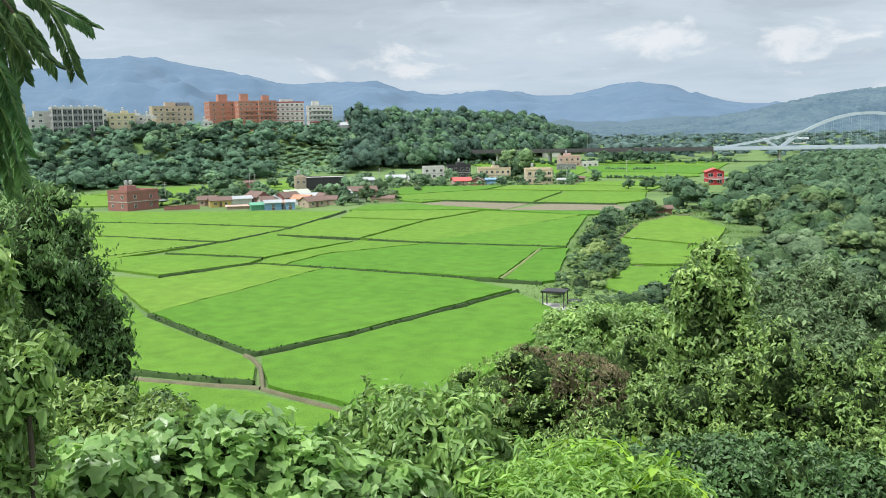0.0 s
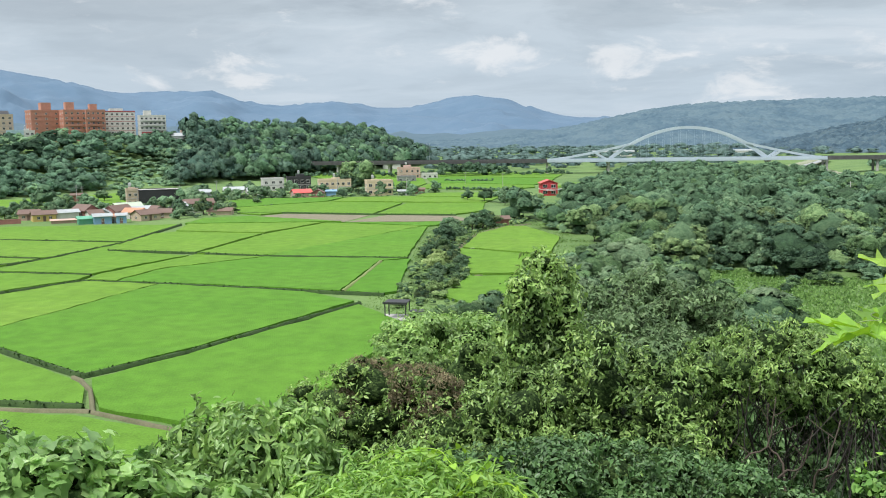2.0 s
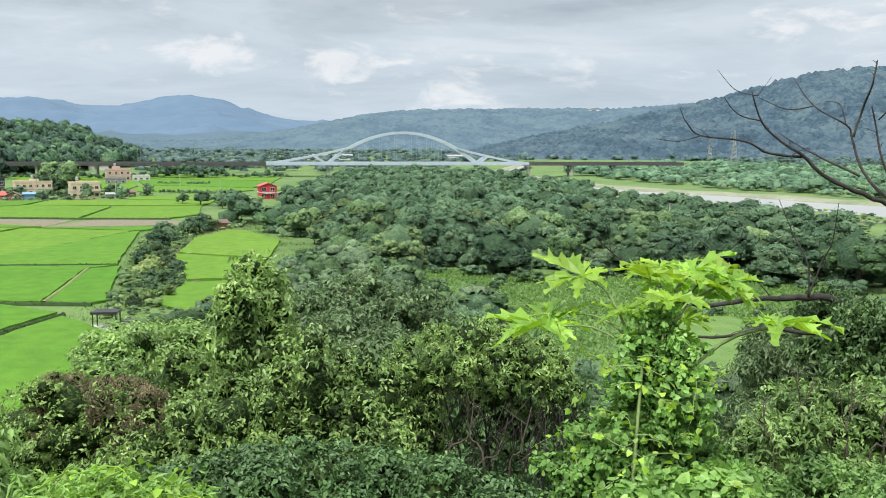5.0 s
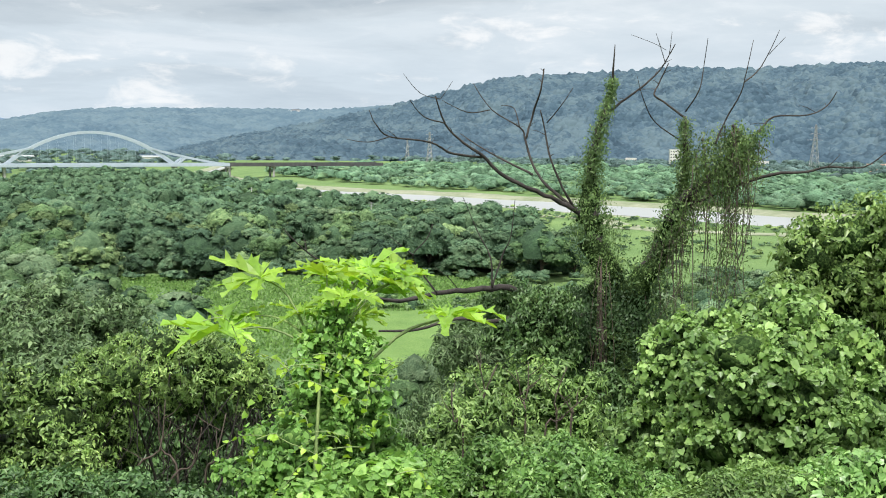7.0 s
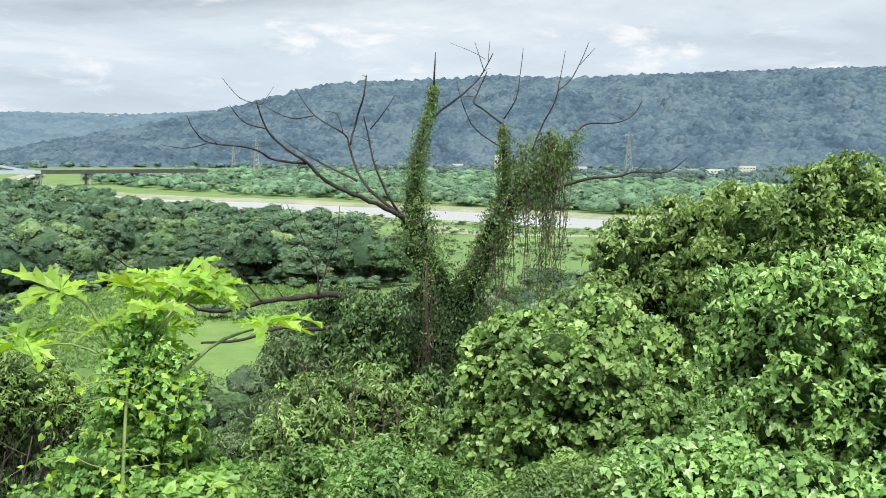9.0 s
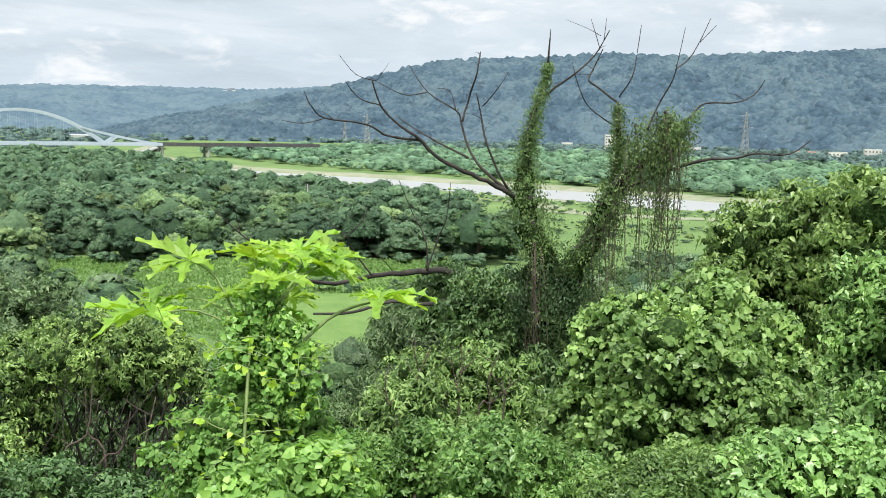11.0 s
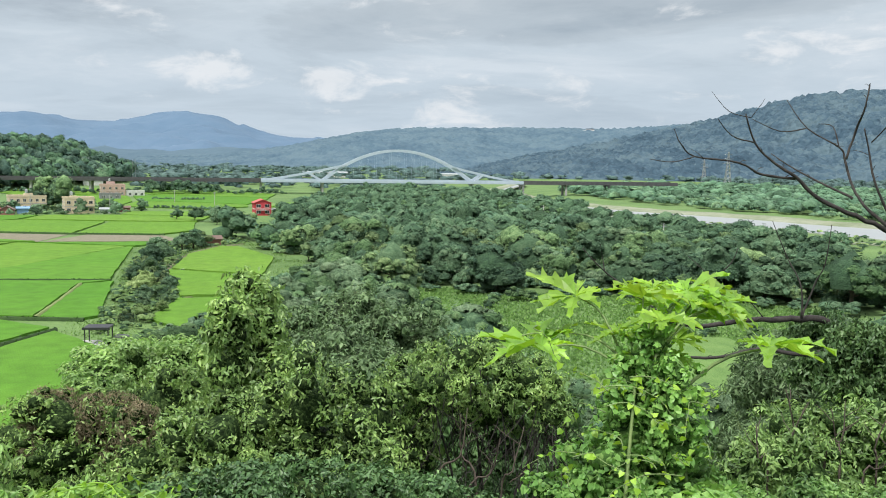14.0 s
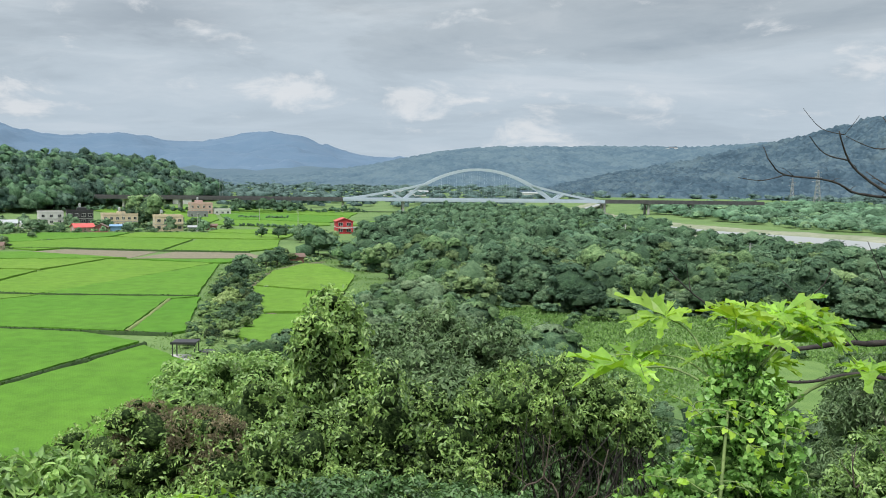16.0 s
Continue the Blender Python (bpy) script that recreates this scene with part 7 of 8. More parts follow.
thicket("shrub", "dense dark green shrub with glossy leaves", "shrub", 0.047, LEAF, L_SHRUB, 1.6, 0.6, [
    (19.5, 10.9, 26.18, 0.51, 0.57), (22.8, 10.7, 25.98, 0.49, 0.49), (21.4, 10.8, 25.28, 0.75, 0.5), (24.2, 9.8, 25.8, 0.34, 0.34), (18.2, 10.7, 25.5, 0.62, 0.56),
    (16.6, 11.3, 25.93, 0.39, 0.46), (14.1, 10.4, 25.98, 0.54, 0.54), (13.8, 9.9, 25.67, 0.68, 0.45), (10.1, 11.2, 25.54, 0.72, 0.59), (9.5, 10.7, 25.33, 0.75, 0.37),
])
thicket("shrub", "grey-green bushy tree on the hillside", "tree", 0.17, LEAF, L_GREY, 2.4, 0.5, [
    (21.2, 37.1, 22.71, 1.55, 1.0), (23.9, 36.1, 22.41, 1.73, 1.08), (19.5, 36.7, 21.92, 1.32, 1.1), (21.9, 33.2, 21.75, 1.98, 0.99), (26.0, 36.2, 21.93, 1.3, 0.87),
    (27.4, 38.2, 20.35, 1.6, 1.03), (23.9, 35.1, 20.66, 1.89, 1.05), (19.2, 33.3, 21.37, 1.39, 1.19),
])
thicket("shrub", "feathery grey-green shrub on the lower slope", "shrub", 0.14, LANCE, L_GREY, 3.2, 0.5, [
    (45.0, 21.4, 22.7, 0.9, 0.6), (47.9, 20.8, 24.25, 1.1, 0.68), (50.5, 21.1, 24.25, 1.25, 0.69), (46.6, 19.2, 23.3, 0.95, 0.6), (49.7, 20.9, 23.29, 1.36, 0.74),
    (52.8, 22.0, 23.5, 0.78, 1.04), (43.4, 20.2, 22.4, 0.7, 0.5),
])
thicket("shrub", "soft bluish-green shrub on the lower slope", "shrub", 0.2, LANCE, L_GREY, 3.0, 0.5, [
    (53.0, 31.0, 23.0, 1.2, 0.8), (47.2, 32.3, 22.3, 1.2, 0.68), (48.7, 31.8, 22.84, 1.52, 0.76), (51.5, 28.2, 23.48, 1.18, 0.76),
])
thicket("creeper", "low heart-leaved creeper over the bank", "creeper", 0.032, BLADE, L_BANK, 2.3, 0.3, [
    (44.4, 6.2, 26.89, 0.21, 0.14), (46.7, 6.1, 26.84, 0.24, 0.15), (49.0, 6.2, 26.96, 0.21, 0.14), (51.5, 5.6, 27.13, 0.25, 0.16), (54.2, 6.1, 26.9, 0.24, 0.19),
    (56.5, 6.4, 26.77, 0.29, 0.18), (47.6, 5.9, 27.15, 0.12, 0.08), (42.4, 5.7, 26.97, 0.22, 0.13), (52.2, 6.4, 27.01, 0.14, 0.09),
])
thicket("shrub", "big-leaved pale green shrub with layered foliage", "shrub", 0.036, HEART, L_MIDB, 2.1, 0.6, [
    (64.0, 8.3, 27.7, 0.31, 0.19), (60.1, 8.1, 27.52, 0.25, 0.18), (58.6, 8.2, 27.27, 0.31, 0.26), (61.9, 7.5, 27.47, 0.36, 0.28), (65.2, 8.1, 27.45, 0.35, 0.3),
    (58.1, 8.6, 26.82, 0.32, 0.27), (61.2, 7.9, 26.97, 0.47, 0.34), (64.7, 7.5, 27.16, 0.43, 0.32), (57.2, 8.5, 26.49, 0.32, 0.22), (60.7, 8.2, 26.4, 0.51, 0.3),
    (64.9, 7.6, 26.67, 0.52, 0.3), (67.3, 8.2, 27.29, 0.28, 0.37), (68.6, 7.6, 27.1, 0.30, 0.26), (67.6, 7.2, 26.8, 0.36, 0.26),
], limit=150000, spread=0.42)
thicket("shrub", "tall green shrub covered with large-leaved creeper", "shrub", 0.07, BLADE, L_MIDB, 2.4, 0.8, [
    (68.1, 15.1, 27.66, 0.67, 0.58), (65.9, 14.7, 27.33, 0.47, 0.47), (70.9, 14.9, 27.99, 0.61, 0.44), (73.0, 13.6, 27.99, 0.71, 0.55), (75.7, 14.8, 28.09, 0.78, 0.52),
    (78.2, 15.5, 28.23, 0.64, 0.55), (78.1, 14.3, 28.75, 0.38, 0.23), (76.1, 13.6, 28.64, 0.32, 0.16), (68.2, 15.5, 26.9, 0.77, 0.5), (80.4, 14.8, 28.2, 0.79, 0.79),
    (65.3, 13.8, 26.87, 0.4, 0.4),
])
thicket("shrub", "light green shrub with soft lobed leaves", "shrub", 0.036, BLADE, L_FRESH, 2.8, 0.6, [
    (71.8, 6.5, 28.14, 0.18, 0.17), (73.6, 6.4, 28.01, 0.23, 0.2), (71.9, 6.5, 27.8, 0.2, 0.2), (75.6, 5.9, 28.2, 0.25, 0.21), (77.5, 6.4, 27.9, 0.27, 0.31),
    (74.4, 6.7, 27.52, 0.32, 0.28), (76.6, 6.2, 27.4, 0.33, 0.3), (72.3, 5.9, 27.43, 0.21, 0.25), (74.6, 6.7, 26.9, 0.49, 0.23), (77.9, 6.4, 28.3, 0.22, 0.22),
    (79.9, 6.0, 28.16, 0.27, 0.37), (80.4, 6.4, 27.43, 0.33, 0.43),
])
thicket("creeper", "bright heart-leaved vine heaped round the papaya", "creeper", 0.029, HEART, L_VIVID, 2.2, 0.5, [
    (38.3, 5.5, 27.98, 0.09, 0.12), (39.3, 5.45, 28.02, 0.08, 0.11), (37.7, 5.5, 27.80, 0.12, 0.13), (39.2, 5.5, 27.87, 0.11, 0.11), (40.5, 5.4, 27.86, 0.12, 0.11), (38.8, 5.7, 27.77, 0.14, 0.12), (37.9, 5.8, 27.54, 0.21, 0.15), (40.0, 5.6, 27.58, 0.2, 0.15),
    (37.1, 5.5, 27.39, 0.26, 0.18), (40.4, 5.7, 27.32, 0.27, 0.18), (39.0, 5.7, 27.17, 0.31, 0.19), (36.0, 5.5, 27.16, 0.29, 0.17), (41.9, 5.6, 27.11, 0.26, 0.15),
    (39.1, 5.7, 26.93, 0.47, 0.14),
])
thicket("creeper", "large pale lime leaves of a vine on the bank", "creeper", 0.055, HEART, L_VIVID, 1.3, 0.2, [
    (39.9, 5.0, 27.29, 0.14, 0.08), (42.1, 4.9, 27.36, 0.16, 0.08), (43.7, 4.9, 27.25, 0.13, 0.08), (38.0, 4.5, 27.41, 0.15, 0.06),
])
thicket("shrub", "loose yellow-green shrub with thin stems", "shrub", 0.065, OVAL, L_MIDB, 2.0, 0.6, [
    (47.4, 13.0, 25.61, 0.46, 0.3), (50.1, 12.7, 25.79, 0.52, 0.33), (52.5, 12.9, 25.45, 0.45, 0.45), (48.4, 11.7, 25.47, 0.54, 0.41), (51.2, 12.7, 25.01, 0.67, 0.37),
    (53.9, 13.4, 24.99, 0.39, 0.39), (45.7, 12.4, 25.18, 0.36, 0.43),
])
thicket("withered_vine", "brown withered vine draped over a shrub", "vine", 0.045, LANCE, L_BROWN, 0.5, 0.9, [
    (5.2, 12.5, 25.92, 0.36, 0.17), (7.9, 12.2, 25.86, 0.39, 0.2), (6.7, 12.4, 25.58, 0.32, 0.19), (9.7, 11.2, 26.06, 0.2, 0.16),
])
thicket("creeper", "tangle of yellow-green vine tips on the bank", "creeper", 0.075, LANCE, L_LIMEB, 2.0, 0.2, [
    (5.4, 4.7, 27.39, 0.13, 0.1), (7.9, 4.6, 27.42, 0.17, 0.1), (10.4, 4.6, 27.37, 0.18, 0.09), (6.6, 4.2, 27.47, 0.2, 0.09), (2.8, 4.6, 27.32, 0.15, 0.09),
    (12.4, 4.8, 27.25, 0.16, 0.08),
])
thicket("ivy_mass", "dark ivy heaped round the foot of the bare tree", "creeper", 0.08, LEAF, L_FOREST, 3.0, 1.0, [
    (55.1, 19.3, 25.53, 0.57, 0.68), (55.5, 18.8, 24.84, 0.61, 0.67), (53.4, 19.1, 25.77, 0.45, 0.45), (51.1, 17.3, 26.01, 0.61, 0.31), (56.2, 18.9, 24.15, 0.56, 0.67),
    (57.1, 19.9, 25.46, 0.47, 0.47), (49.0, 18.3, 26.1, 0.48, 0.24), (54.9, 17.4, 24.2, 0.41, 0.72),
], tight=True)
# Its dark leaf colour also stands in for the shade of the hollow.
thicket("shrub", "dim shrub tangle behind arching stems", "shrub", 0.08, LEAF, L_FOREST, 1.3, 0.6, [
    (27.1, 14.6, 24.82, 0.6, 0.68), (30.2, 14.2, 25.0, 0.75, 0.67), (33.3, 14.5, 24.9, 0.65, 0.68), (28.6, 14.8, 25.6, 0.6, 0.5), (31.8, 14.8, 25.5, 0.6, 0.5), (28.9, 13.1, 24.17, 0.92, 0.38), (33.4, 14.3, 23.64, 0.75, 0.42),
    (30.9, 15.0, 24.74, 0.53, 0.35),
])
thicket("creeper", "fine-leaved green creeper heaped on the near bank", "creeper", 0.032, LEAF, L_BANK, 2.2, 0.4, [
    (59.5, 5.6, 26.93, 0.24, 0.13), (62.0, 5.5, 27.08, 0.24, 0.13), (64.4, 5.5, 27.14, 0.24, 0.14), (63.2, 6.0, 26.95, 0.3, 0.15),
])
thicket("creeper", "pale soft-leaved creeper heaped on the near bank", "creeper", 0.034, LOBED, L_FRESH, 2.2, 0.4, [
    (66.4, 5.4, 27.20, 0.22, 0.14), (69.0, 5.5, 27.28, 0.22, 0.16), (71.2, 5.6, 27.30, 0.2, 0.16), (73.6, 5.4, 27.25, 0.24, 0.18), (67.9, 6.0, 27.08, 0.3, 0.18), (76.5, 5.4, 27.3, 0.26, 0.2),
])
thicket("creeper", "low dark green creeper over the steep bank", "creeper", 0.042, BLADE, L_FOREST, 2.2, 0.4, [
    (15.6, 7.6, 26.35, 0.45, 0.24), (19.8, 7.9, 26.25, 0.45, 0.26), (23.9, 8.2, 26.1, 0.42, 0.24), (27.0, 7.7, 26.2, 0.36, 0.22), (29.8, 7.5, 26.12, 0.35, 0.2), (31.9, 7.2, 26.1, 0.33, 0.2), (12.0, 7.4, 26.4, 0.4, 0.22),
])
# ---------------------------------------------------------------- the bare tree hung with creeper
def make_bare_tree():
    at = polar(54.6, 18.4)
    foot = Vector((at.x, at.y, land_z(at.x, at.y)))
    ob = thing("bare_tree", "leafless dead tree hung with green creeper", "tree", foot)
    toward = polar(54.6, 1).normalized()
    rnd = random.Random(5)

    def nodes(way, d0, d1):
        k = len(way) - 1
        return [polar(a, d0 + (d1 - d0) * (i / k) + 0.12 * math.sin(i * 2.1 + a), EYE_Z + (z - EYE_Z) * (d0 + (d1 - d0) * i / k) / 18.45) - foot for i, (a, z) in enumerate(way)]

    def branch(name, way, r0, r1, d0=18.4, d1=18.4, parent=ob):
        p = nodes(way, d0, d1)
        k = len(p)
        stout = 0.62 if r0 < 0.1 else 0.8
        part(name, limb(p, [(stout * r0 + (0.6 * r1 - stout * r0) * (i / (k - 1))) for i in range(k)], 7, 0.18, rnd.random()), M_DEAD, parent)
        if 0.03 < r0 < 0.12:                       # broken stubs and twigs
            for _ in range(4):
                i = rnd.randrange(k - 1)
                q = p[i].lerp(p[i + 1], rnd.random())
                e = Vector((rnd.gauss(0, 1), rnd.gauss(0, 1), rnd.uniform(-0.2, 1.2))).normalized() * rnd.uniform(0.08, 0.38)
                part("twig", limb([q, q + e * 0.5 + Vector((0, 0, 0.02)), q + e], [0.007, 0.005, 0.003], 4, 0.3, rnd.random()), M_DEAD, parent)
        return p

    main = branch("trunk", [(55.0, 21.5), (55.2, 23.2), (55.39, 24.3), (55.45, 25.0), (55.45, 25.84), (55.1, 26.39), (54.38, 26.99), (53.85, 27.64), (53.7, 28.19), (53.85, 28.78), (54.26, 29.38), (54.76, 29.96), (54.91, 30.81)], 0.36, 0.012)
    sec = branch("trunk", [(55.45, 25.0), (56.1, 26.0), (56.95, 26.51), (57.92, 27.07), (58.48, 27.62), (58.95, 28.05), (59.1, 28.5), (59.05, 29.02), (58.96, 29.5)], 0.24, 0.04, 18.4, 17.6)
    third = branch("limb", [(58.6, 27.75), (59.66, 28.16), (60.79, 28.44), (61.73, 28.81), (62.03, 29.11), (61.6, 29.34)], 0.14, 0.04, 17.9, 17.4)
    mass = nodes([(59.2, 28.5), (60.2, 28.95), (61.4, 29.2), (62.9, 29.05), (62.3, 28.7), (60.8, 28.7)], 17.6, 17.4)
    branch("limb", [(53.75, 27.55), (52.4, 27.8), (50.55, 28.08), (48.65, 28.35), (47.3, 28.74), (46.2, 28.97), (45.1, 29.33), (44.5, 29.86)], 0.085, 0.018, 18.4, 17.2)
    branch("branch", [(47.3, 28.71), (45.6, 28.76), (44.2, 28.98), (41.8, 29.08), (41.0, 29.31), (40.6, 29.58)], 0.04, 0.010, 17.7, 16.6)
    branch("branch", [(41.8, 29.08), (40.6, 28.97), (39.3, 29.02)], 0.018, 0.008, 16.9, 16.5)
    branch("branch", [(50.3, 28.38), (48.6, 28.65), (47.25, 28.88), (46.0, 29.15)], 0.04, 0.012, 18.2, 18.9)
    branch("limb", [(53.2, 27.65), (52.0, 27.95), (51.1, 28.21), (50.3, 28.57), (49.8, 29.1), (49.5, 29.28), (47.85, 29.6), (46.7, 30.1)], 0.06, 0.012, 18.4, 19.4)
    branch("branch", [(49.5, 29.28), (49.15, 29.64), (48.4, 29.69)], 0.022, 0.010, 19.0, 19.3)
    branch("branch", [(49.9, 29.07), (50.25, 29.52), (50.7, 29.99), (50.85, 30.37)], 0.038, 0.022, 18.9, 18.6)
    branch("limb", [(53.1, 27.65), (52.35, 28.0), (51.35, 28.69), (51.0, 29.22), (50.7, 29.61)], 0.045, 0.018, 18.4, 18.0)
    branch("branch", [(51.1, 29.37), (51.9, 29.69), (52.55, 30.02)], 0.02, 0.010, 18.1, 17.8)
    branch("branch", [(47.75, 29.6), (46.4, 29.55), (44.9, 29.77)], 0.02, 0.010, 19.2, 19.0)
    branch("twig", [(44.8, 29.8), (43.6, 29.91), (42.6, 30.27)], 0.014, 0.006, 17.3, 17.0)
    branch("twig", [(44.8, 29.8), (45.2, 29.98), (45.5, 30.13)], 0.010, 0.005, 17.3, 17.4)
    branch("branch", [(45.0, 29.35), (43.8, 29.47), (43.0, 29.77)], 0.022, 0.010, 17.3, 17.0)
    branch("limb", [(54.2, 29.4), (55.3, 29.75), (56.5, 30.03), (57.5, 30.36), (58.3, 30.81)], 0.045, 0.016, 18.4, 18.8)
    branch("twig", [(57.8, 30.47), (57.5, 30.75), (57.2, 31.01)], 0.014, 0.006, 18.7, 18.6)
    branch("twig", [(58.0, 30.65), (58.1, 31.03)], 0.012, 0.006, 18.7, 18.8)
    branch("twig", [(57.8, 30.72), (57.1, 30.84), (55.8, 30.99)], 0.010, 0.005, 18.7, 18.4)
    branch("branch", [(59.0, 29.47), (57.8, 29.75), (57.2, 29.89), (57.5, 30.14), (57.95, 30.47)], 0.035, 0.016, 17.6, 17.8)
    branch("branch", [(59.0, 29.59), (59.7, 29.98), (59.9, 30.44), (60.05, 30.9)], 0.022, 0.008, 17.6, 17.3)
    branch("branch", [(58.8, 29.05), (57.3, 29.39), (56.6, 29.8), (56.2, 30.23)], 0.022, 0.008, 17.7, 17.0)
    branch("branch", [(60.7, 29.0), (61.2, 29.44), (61.95, 29.91), (62.2, 30.29), (62.5, 30.87)], 0.028, 0.008, 17.4, 17.2)
    branch("branch", [(62.1, 30.1), (63.0, 30.4), (63.86, 31.01)], 0.022, 0.008, 17.3, 17.6)
    branch("twig", [(63.35, 30.6), (64.2, 30.9)], 0.012, 0.006, 17.5, 17.5)
    branch("branch", [(61.3, 28.6), (61.8, 28.95), (63.0, 29.23), (63.8, 29.5), (65.55, 29.52), (66.5, 29.68), (67.0, 29.93)], 0.04, 0.012, 17.5, 18.6)
    branch("limb", [(59.4, 27.87), (61.7, 28.21), (63.8, 28.46), (65.7, 28.52), (66.7, 28.61), (68.5, 28.62), (69.6, 28.89)], 0.055, 0.014, 17.7, 17.0)
    branch("twig", [(66.7, 28.61), (67.0, 28.72), (67.3, 28.84)], 0.014, 0.006, 17.2, 17.1)
    low1 = branch("limb", [(53.8, 25.66), (51.1, 25.85), (49.0, 26.17), (46.9, 26.13), (44.7, 26.05), (42.5, 25.9), (40.95, 25.97)], 0.10, 0.045, 18.4, 16.6)
    low2 = branch("limb", [(54.1, 25.44), (51.9, 25.64), (50.15, 25.72), (48.2, 25.53), (46.0, 25.59), (43.5, 25.36), (41.2, 25.33)], 0.09, 0.035, 18.4, 16.4)
    branch("branch", [(48.0, 26.2), (47.9, 26.76), (47.1, 27.26), (46.2, 27.93)], 0.028, 0.008, 17.6, 17.3)
    branch("branch", [(48.0, 26.2), (48.6, 26.8), (49.1, 27.21), (49.3, 27.91)], 0.028, 0.010, 17.6, 17.4)
    branch("branch", [(44.7, 26.05), (43.72, 26.47), (43.22, 26.8), (44.06, 27.13), (44.39, 27.4)], 0.030, 0.010, 17.0, 16.6)
    branch("twig", [(43.22, 26.83), (42.56, 26.97), (41.57, 27.24)], 0.018, 0.006, 16.8, 16.7)
    branch("twig", [(45.91, 26.15), (45.3, 26.4), (44.56, 26.58)], 0.016, 0.006, 17.1, 16.9)
    branch("branch", [(40.95, 25.97), (39.0, 26.4), (37.16, 26.83), (36.22, 27.1), (35.6, 27.31)], 0.03, 0.010, 16.6, 16.2)
    branch("twig", [(36.9, 26.9), (36.75, 27.15), (36.6, 27.4)], 0.014, 0.006, 16.3, 16.2)

    def clad(name, p, radius, per_m, size, leaf, sag=0.0):
        """Creeper round a limb: leaves on a ragged sleeve."""
        pts, nr = [], []
        for a, b in zip(p, p[1:]):
            for _ in range(int((b - a).length * per_m)):
                q = a.lerp(b, rnd.random())
                d = (b - a).normalized()
                s = d.orthogonal().normalized()
                s = Matrix.Rotation(rnd.uniform(0, math.tau), 3, d) @ s
                k = radius * abs(rnd.gauss(0.75, 0.35)) * (1 + 0.5 * noise.noise(q * 2.3))
                pts.append(q + s * k - Vector((0, 0, rnd.random() ** 2 * sag))), nr.append(s)
        v, f = leaf_cloud(np.array(pts), np.array(nr) + np.array([0, 0, 0.3]), size * rng.uniform(0.5, 1.2, len(pts)), LEAF, 1.2, 0.6)
        return part(name, raw_mesh(name, v, f), leaf, ob, "small-leaved green creeper")

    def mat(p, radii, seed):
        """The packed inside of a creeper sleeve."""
        part("creeper_mat", limb(p, radii, 8, 0.25, seed), IN_DARK, ob, "matted leaves and stems round the limb, coloured as in shade")

    # The shade inside each creeper sleeve is put into the mat's colour.
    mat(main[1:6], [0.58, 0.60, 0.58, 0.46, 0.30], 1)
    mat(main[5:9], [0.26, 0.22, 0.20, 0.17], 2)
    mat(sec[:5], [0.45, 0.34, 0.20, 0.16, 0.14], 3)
    clad("creeper", main[5:9], 0.36, 2600, 0.062, L_IVY, 0.35)
    clad("creeper", main[8:11], 0.19, 2200, 0.06, L_IVY, 0.2)
    clad("creeper", main[10:12] + [main[11].lerp(main[12], 0.35)], 0.13, 1700, 0.055, L_IVY, 0.15)
    clad("creeper", sec[2:6], 0.24, 2200, 0.06, L_IVY, 0.3)
    clad("creeper", sec[5:], 0.13, 1500, 0.055, L_IVY, 0.15)
    clad("creeper", third, 0.20, 1500, 0.06, L_IVY, 0.5)
    clad("creeper", mass, 0.27, 1500, 0.06, L_IVY, 0.35)
    # Lower creeper takes the darker ivy, with the base's shade in its colour.
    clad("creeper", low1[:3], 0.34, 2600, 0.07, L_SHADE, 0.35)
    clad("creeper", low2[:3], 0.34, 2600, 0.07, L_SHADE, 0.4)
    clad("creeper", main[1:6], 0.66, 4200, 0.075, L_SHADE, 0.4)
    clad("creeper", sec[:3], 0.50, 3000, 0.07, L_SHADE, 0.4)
    tips = nodes([(61.8, 28.9), (62.9, 29.2), (63.6, 29.4)], 17.4, 17.3)
    clad("creeper", tips, 0.10, 500, 0.06, L_IVY, 0.25)
    # hanging strands below the limbs, and a rope of dry roots down the trunk
    for i in range(142):
        src = third if i < 60 else mass if i < 96 else sec[3:6] if i < 120 else main[6:8]
        a, b = rnd.choice(list(zip(src, src[1:])))
        q = a.lerp(b, rnd.random()) + Vector((rnd.gauss(0, .12), rnd.gauss(0, .12), 0))
        ln = rnd.choice((rnd.uniform(0.3, 0.9), rnd.uniform(0.7, 1.8), rnd.uniform(1.4, 3.4)))
        if i >= 120:
            q = polar(rnd.gauss(54.6, 0.2), 17.75, rnd.uniform(25.4, 27.2)) - foot
            ln = rnd.uniform(1.6, 3.6)
        way = [q, q + Vector((rnd.gauss(0, .1), rnd.gauss(0, .1), -ln / 2)), q + Vector((rnd.gauss(0, .16), rnd.gauss(0, .16), -ln))]
        way = [Vector((w.x, w.y, max(w.z, 0.3))) for w in way]
        st = part("strand", limb(way, [0.007, 0.006, 0.004], 4, 0.3, i), M_BARK, ob, "thin brown hanging vine")
        m = int(ln * (34 if i < 120 else 12)) + 3
        pts = np.array([way[0].lerp(way[2], rnd.random() ** 1.1) + Vector((rnd.gauss(0, .06), rnd.gauss(0, .06), 0)) for _ in range(m)])
        v, f = leaf_cloud(pts, rng.normal(size=(m, 3)), 0.055 * rng.uniform(0.5, 1.2, m), LEAF, 1.2, 0.6)
        part("strand_leaves", raw_mesh("strand_leaves", v, f), L_IVY, st)
    return ob


# Ivy for the foot of the tree: shade there is put into its colour.
L_SHADE = foliage("shaded_ivy_leaves", (0.026, 0.058, 0.024), (0.050, 0.100, 0.040), (0.105, 0.170, 0.070), 0.45, 0.15, 0.05)
